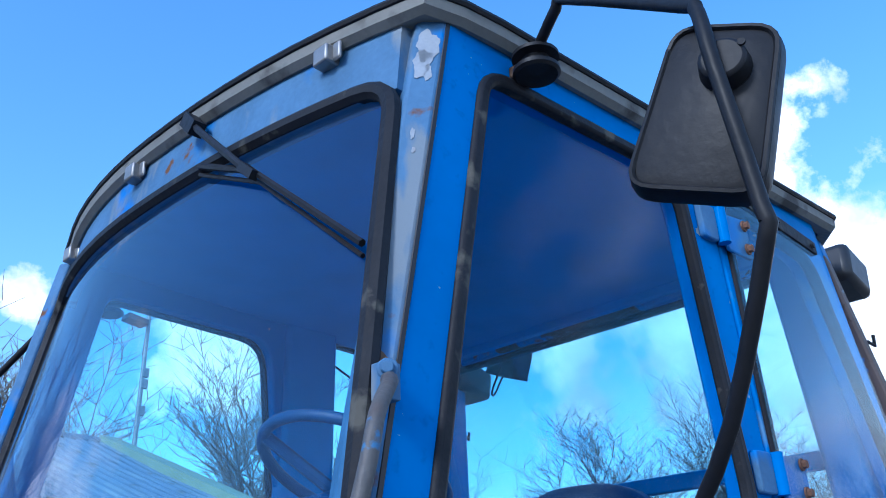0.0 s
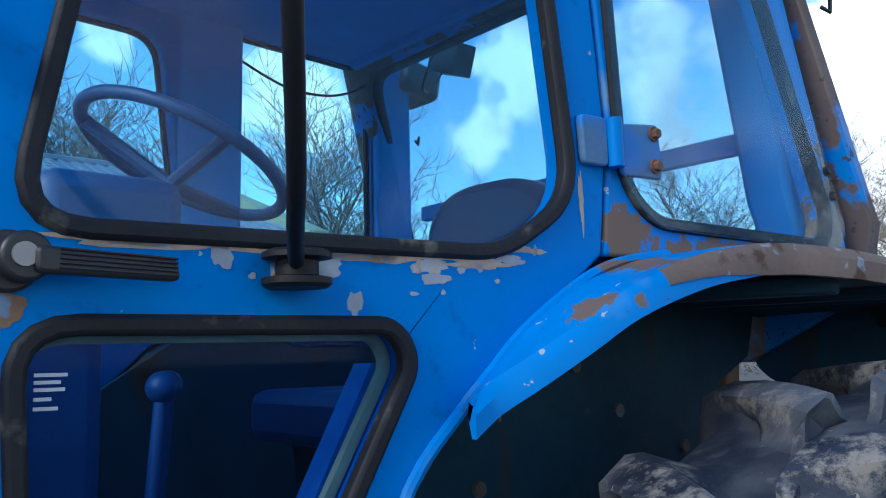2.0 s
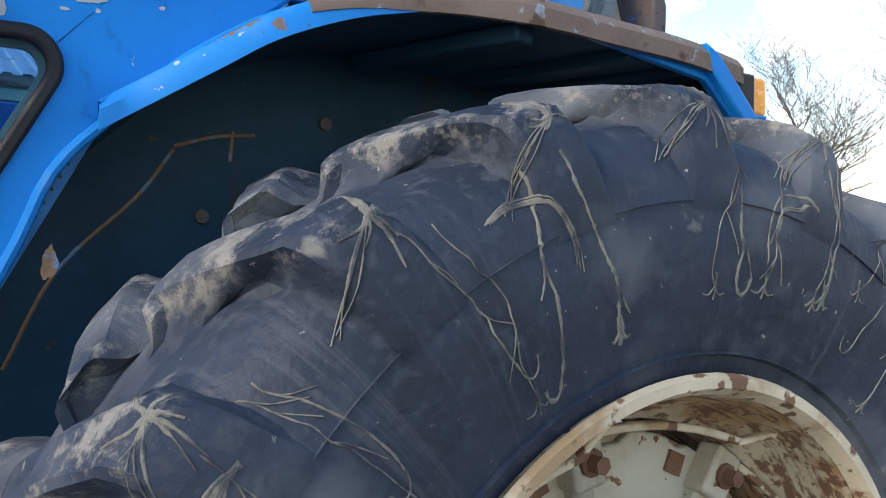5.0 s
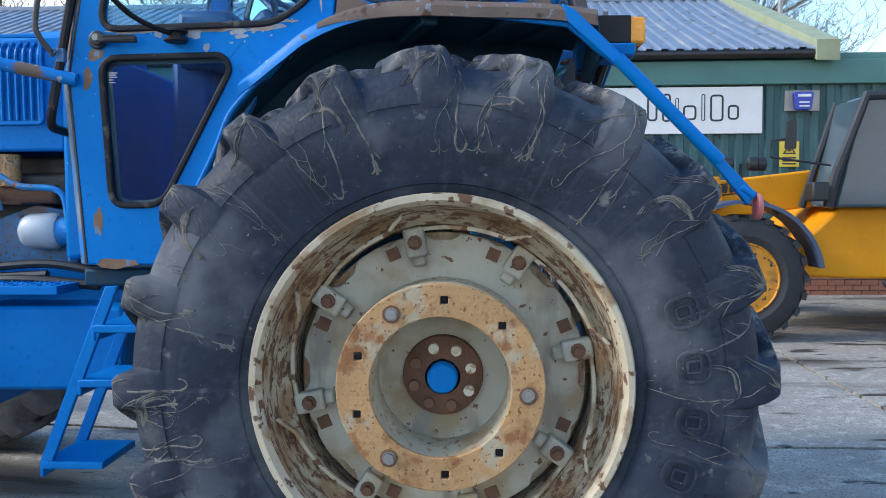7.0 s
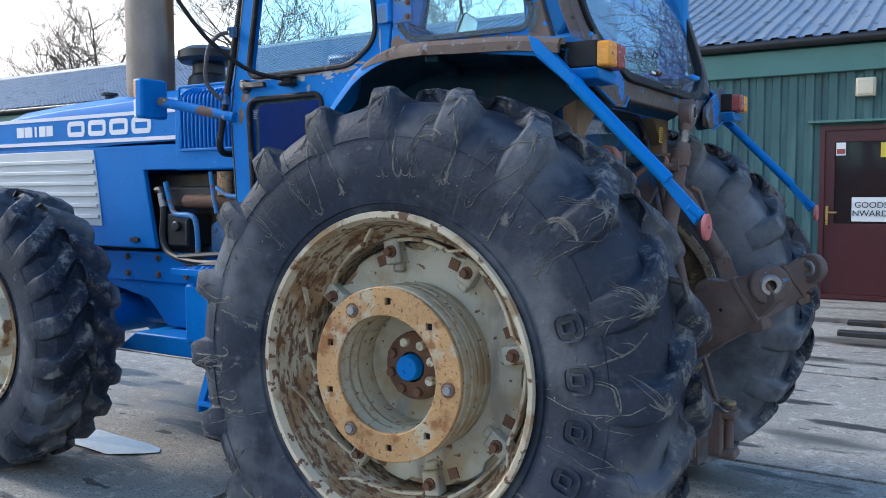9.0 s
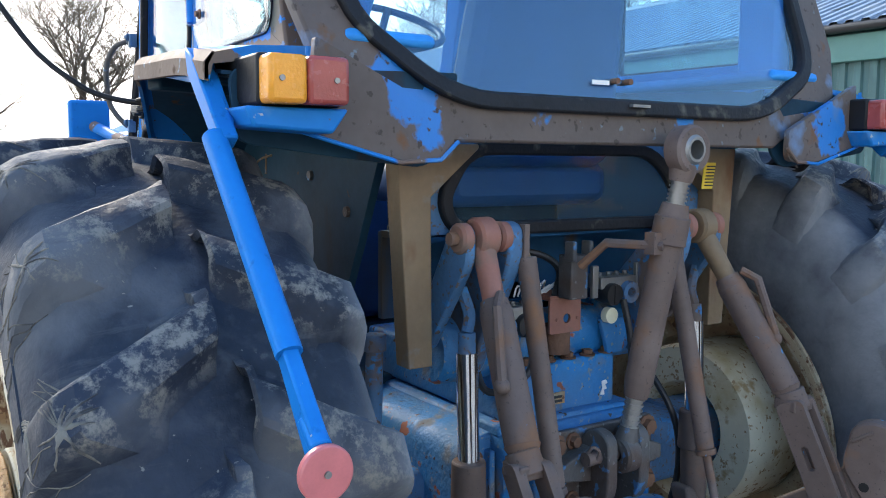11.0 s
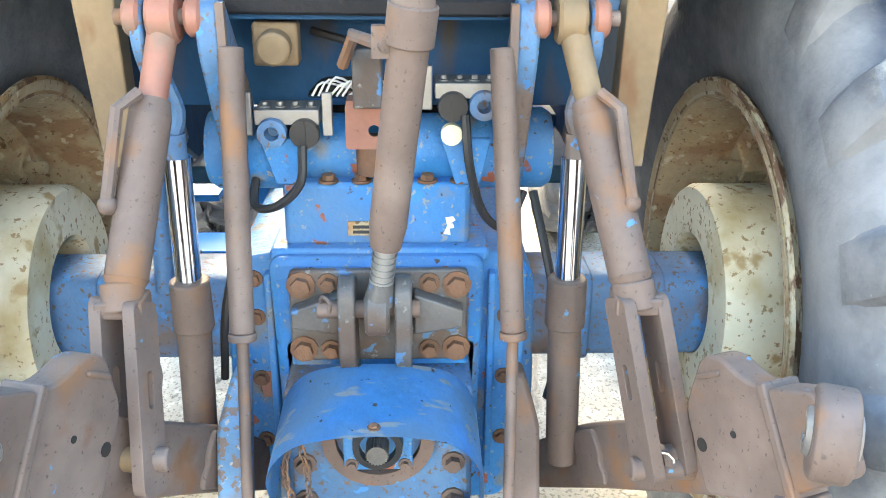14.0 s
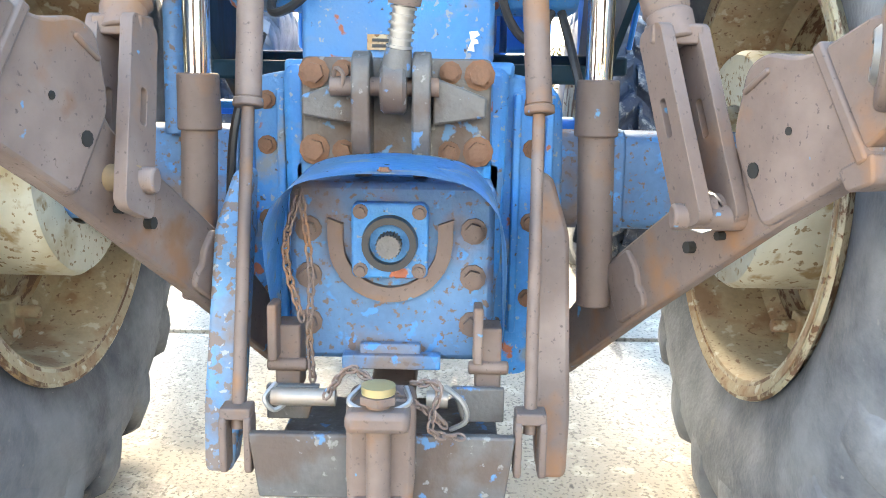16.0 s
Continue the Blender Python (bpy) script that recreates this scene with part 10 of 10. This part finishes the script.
prism(bm, [(BY + 2.6, 0.1), (BY + 3.3, 0.0), (BY + 3.3, 0.2), (BY + 2.8, 0.9)], yz, BX - 1.0, BX + 1.0)
part("loader_arm", bm, M_YELOLD, bh, "", 0.02)
bm = bmesh.new()
box(bm, (30, 4.6, 0.75), (2.2, 4.5, 1.5))
solo("skip", bm, material("blue_skip_paint", (0.03, 0.1, 0.32), 0.6, var=0.2, scale=2), "blue steel skip at the yard's edge", "skip", bev=0.05)

# floodlight mast, wheelie bin, hedge
mast = thing("light_mast", "tall slim floodlight mast beyond the tractor", "light mast", (6.73, 16.0, 0))
bm = bmesh.new()
rod(bm, (0, 0, 0), (0, 0, 9.1), 0.07, 0.045, 12)
for z in (6.6, 7.2, 7.45):
    box(bm, (0.04, -0.02, z), (0.14, 0.12, 0.2))
part("pole", bm, M_STEEL, mast)
for dx, z in ((-0.32, 8.6), (0.3, 9.15)):
    bm = bmesh.new()
    box(bm, (dx, 0, z), (0.5, 0.35, 0.14), turn("Y", 8 if dx < 0 else 30))
    box(bm, (dx * 0.4, 0, z - 0.05), (0.3, 0.05, 0.05))
    part("floodlight", bm, M_BLACK, mast, "", 0.04)
bin_ = thing("wheelie_bin", "green wheeled bin with a yellow-banded lid", "bin", (-5.2, -1.45, rise(-5.2, -1.45)))
bm = bmesh.new()
prism(bm, [(-0.25, 0.05), (0.25, 0.05), (0.3, 1.0), (-0.3, 1.0)], lambda u, v, w: Vector((u, w, v)), -0.28, 0.28)
part("body", bm, material("bin_green", (0.03, 0.22, 0.09), 0.5, var=0.1), bin_, "", 0.03)
bm = bmesh.new()
box(bm, (0, 0, 1.04), (0.66, 0.62, 0.08))
part("lid", bm, material("bin_lid_green", (0.04, 0.26, 0.1), 0.5, var=0.1), bin_, "", 0.02)
bm = bmesh.new()
box(bm, (0.29, 0, 0.9), (0.03, 0.5, 0.06))
part("label_band", bm, M_YELLOWTAG, bin_)

# bare winter trees
M_BARK = material("grey_brown_bark", (0.1, 0.08, 0.062), 0.9, var=0.3, scale=3, bump=0.3)
M_TWIG = material("winter_twigs", (0.15, 0.12, 0.09), 0.9, var=0.3, scale=2)
M_IVY = material("ivy_leaves", (0.05, 0.075, 0.02), 0.6, var=0.45, scale=2)


def bare_tree(seed, height, spread=1.0, ivy=0):
    """A bare tree: tapered trunk and limbs as one part, fine twigs as another."""
    rnd = random.Random(seed)
    t = thing("bare_tree", "leafless winter tree with a fine spreading crown of twigs", "tree", (0, 0, 0), "bare trees round the yard")
    wood, twigs = bmesh.new(), []

    def grow(p, d, length, r, level):
        n = 4 if level < 2 else 3
        pts, rad = [p.copy()], [r]
        q = p.copy()
        for k in range(n):
            d = (d + Vector((rnd.uniform(-1, 1), rnd.uniform(-1, 1), rnd.uniform(-0.4, 0.75))) * (0.13 + 0.05 * level)).normalized()
            q = q + d * length / n
            pts.append(q.copy())
            rad.append(r * (1 - 0.62 * (k + 1) / n))
            if level < 4 and (level > 0 or k >= 1):
                kids = (3, 3, 3, 2)[level]
                for j in range(rnd.randint(kids - 1, kids)):
                    u = Vector((rnd.uniform(-1, 1), rnd.uniform(-1, 1), rnd.uniform(-0.15, 0.6))).normalized()
                    nd = (d * 0.65 + u * (0.9 * spread)).normalized()
                    grow(q, nd, length * rnd.uniform(0.45, 0.7), rad[-1] * 0.62, level + 1)
        if level < 3:
            tube(wood, pts, r, 6 if level < 2 else 4, 0, rad)
        else:
            twigs.append((pts[0], pts[1], pts[-1], max(r, height * 0.0011)))

    grow(Vector((0, 0, -0.2)), Vector((0, 0, 1)), height * 0.55, height * 0.022, 0)
    part("trunk", wood, M_BARK, t)
    vs, fs = [], []
    for a, b_, c, r in twigs:
        s = len(vs)
        d = (c - a).normalized()
        u = d.orthogonal().normalized() * r
        v = d.cross(u)
        for p, k in ((a, 1.0), (b_, 0.8), (c, 0.35)):
            vs += [p + u * k, p - u * 0.5 * k + v * 0.87 * k, p - u * 0.5 * k - v * 0.87 * k]
        for q in (0, 3):
            for i in range(3):
                fs.append((s + q + i, s + q + (i + 1) % 3, s + q + 3 + (i + 1) % 3, s + q + 3 + i))
    me = bpy.data.meshes.new("crown")
    me.from_pydata([tuple(v) for v in vs], [], fs)
    me.materials.append(M_TWIG)
    ob = new("crown", me)
    ob.parent = t
    tagged(ob, kind="stuff")
    if ivy:
        vs, fs = [], []
        for i in range(ivy):
            z = rnd.uniform(0.3, height * 0.5)
            a, r = rnd.uniform(0, 6.28), rnd.uniform(0.15, 1.0) * height * 0.09
            c = Vector((r * math.cos(a), r * math.sin(a), z))
            u = Vector((rnd.uniform(-1, 1), rnd.uniform(-1, 1), rnd.uniform(-1, 1))).normalized() * 0.16
            v = u.orthogonal().normalized() * 0.12
            s = len(vs)
            vs += [c - u, c + v, c + u, c - v]
            fs.append((s, s + 1, s + 2, s + 3))
        me = bpy.data.meshes.new("ivy")
        me.from_pydata([tuple(v) for v in vs], [], fs)
        me.materials.append(M_IVY)
        ob = new("ivy", me)
        ob.parent = t
        tagged(ob, "dark ivy leaves round the trunk", kind="stuff")
    return t


kinds = [bare_tree(1, 12.0), bare_tree(2, 11.0, 1.1, 2600), bare_tree(3, 13.0, 0.9)]
spots = [(62, 6.5, 0, 1.05), (70, 1.5, 2, 0.95), (64, -8, 1, 0.9), (60, -14, 0, 0.85), (66, -22, 2, 0.9), (58, -30, 0, 1.0), (56, 13, 1, 0.9), (50, 18, 1, 1.1), (52, 24, 2, 1.15), (46, 30, 0, 1.2), (48, 38, 1, 1.0),
         (72, -3.5, 1, 1.0), (75, 10, 0, 1.1), (40, 42, 2, 1.0), (30, 46, 0, 1.1), (66, -1.5, 0, 0.7), (64, 3, 2, 0.8), (63, -18, 1, 0.85), (57, 20.5, 0, 0.9), (54, 10, 2, 0.75), (60, 9.5, 0, 0.8), (68, -12, 2, 0.8),
         (3, 26, 0, 1.05), (-4, 24, 2, 0.95), (-9, 28, 1, 1.0), (-16, 27, 0, 0.9), (8, 30, 2, 1.0), (12, 34, 0, 1.0), (18, 28, 2, 1.0), (-24, 25, 1, 1.1), (-34, 22, 0, 1.0), (-42, 14, 1, 1.2), (-48, 8, 2, 1.0), (-46, 2, 1, 0.9),
         (-2.5, -26, 0, 1.0), (14, -30, 2, 1.0), (32, -26, 1, 1.1), (45, -34, 0, 1.2), (62, -4.2, 2, 0.72), (59, -6.5, 0, 0.6), (67, -9.5, 2, 0.85), (61, -11.5, 1, 0.7)]
spots = [(x, y, k, z * (1.12 if x > 44 else 1)) for x, y, k, z in spots]   # the tall belt beyond the shed
used = [False, False, False]
for x, y, k, s in spots:
    if s == 0:
        continue
    if x > 45:
        s *= 0.95
    m = pose(x, y, 0, 0, 0, (x * 37 + y * 53) % 360)
    if not used[k]:
        used[k] = True
        kinds[k].matrix_basis = m
        kinds[k].scale = (s, s, s)
    else:
        ob = copy_thing(kinds[k], m)
        ob.scale = (s, s, s)
# scrub and hedge along the yard's far edge
rnd = random.Random(21)
for (x0, y0), (x1, y1), h in (((58, -45), (62, 14), 4.0), ((62, 14), (40, 44), 2.8), ((40, 44), (-45, 26), 2.2), ((-45, 26), (-52, -20), 2.5)):
    vs, fs = [], []
    L = math.hypot(x1 - x0, y1 - y0)
    for i in range(int(L * 90)):
        k = rnd.random()
        hh = h * (0.55 + 0.45 * noise.noise(Vector((k * L * 0.25, h, 0)))) * rnd.random() ** 0.7 * 1.4
        c = Vector((x0 + (x1 - x0) * k + rnd.gauss(0, 0.8), y0 + (y1 - y0) * k + rnd.gauss(0, 0.8), max(0.05, hh)))
        u = Vector((rnd.uniform(-1, 1), rnd.uniform(-1, 1), rnd.uniform(-0.4, 1))).normalized() * 0.28
        v = u.orthogonal().normalized() * 0.07
        s = len(vs)
        vs += [c - u, c + v, c + u, c - v]
        fs.append((s, s + 1, s + 2, s + 3))
    me = bpy.data.meshes.new("scrub")
    me.from_pydata([tuple(v) for v in vs], [], fs)
    me.materials.append(material("brown_scrub", (0.11, 0.085, 0.045), 0.9, var=0.4, scale=0.6, layers=[((0.05, 0.07, 0.02), 0.5, 0.55, 0.1, 0.8, ONE)]))
    tagged(new("scrub_hedge", me), "tangled brown winter scrub along the yard's edge", "hedge", kind="stuff")


# ---- the concrete slabs of the yard ----
for i in range(17):
    for j in range(10):
        slab(-14.0 + i * 4.2, -9.0 + j * 3.0 * 0.86, -14.0 + (i + 1) * 4.2, -9.0 + (j + 1) * 3.0 * 0.86)
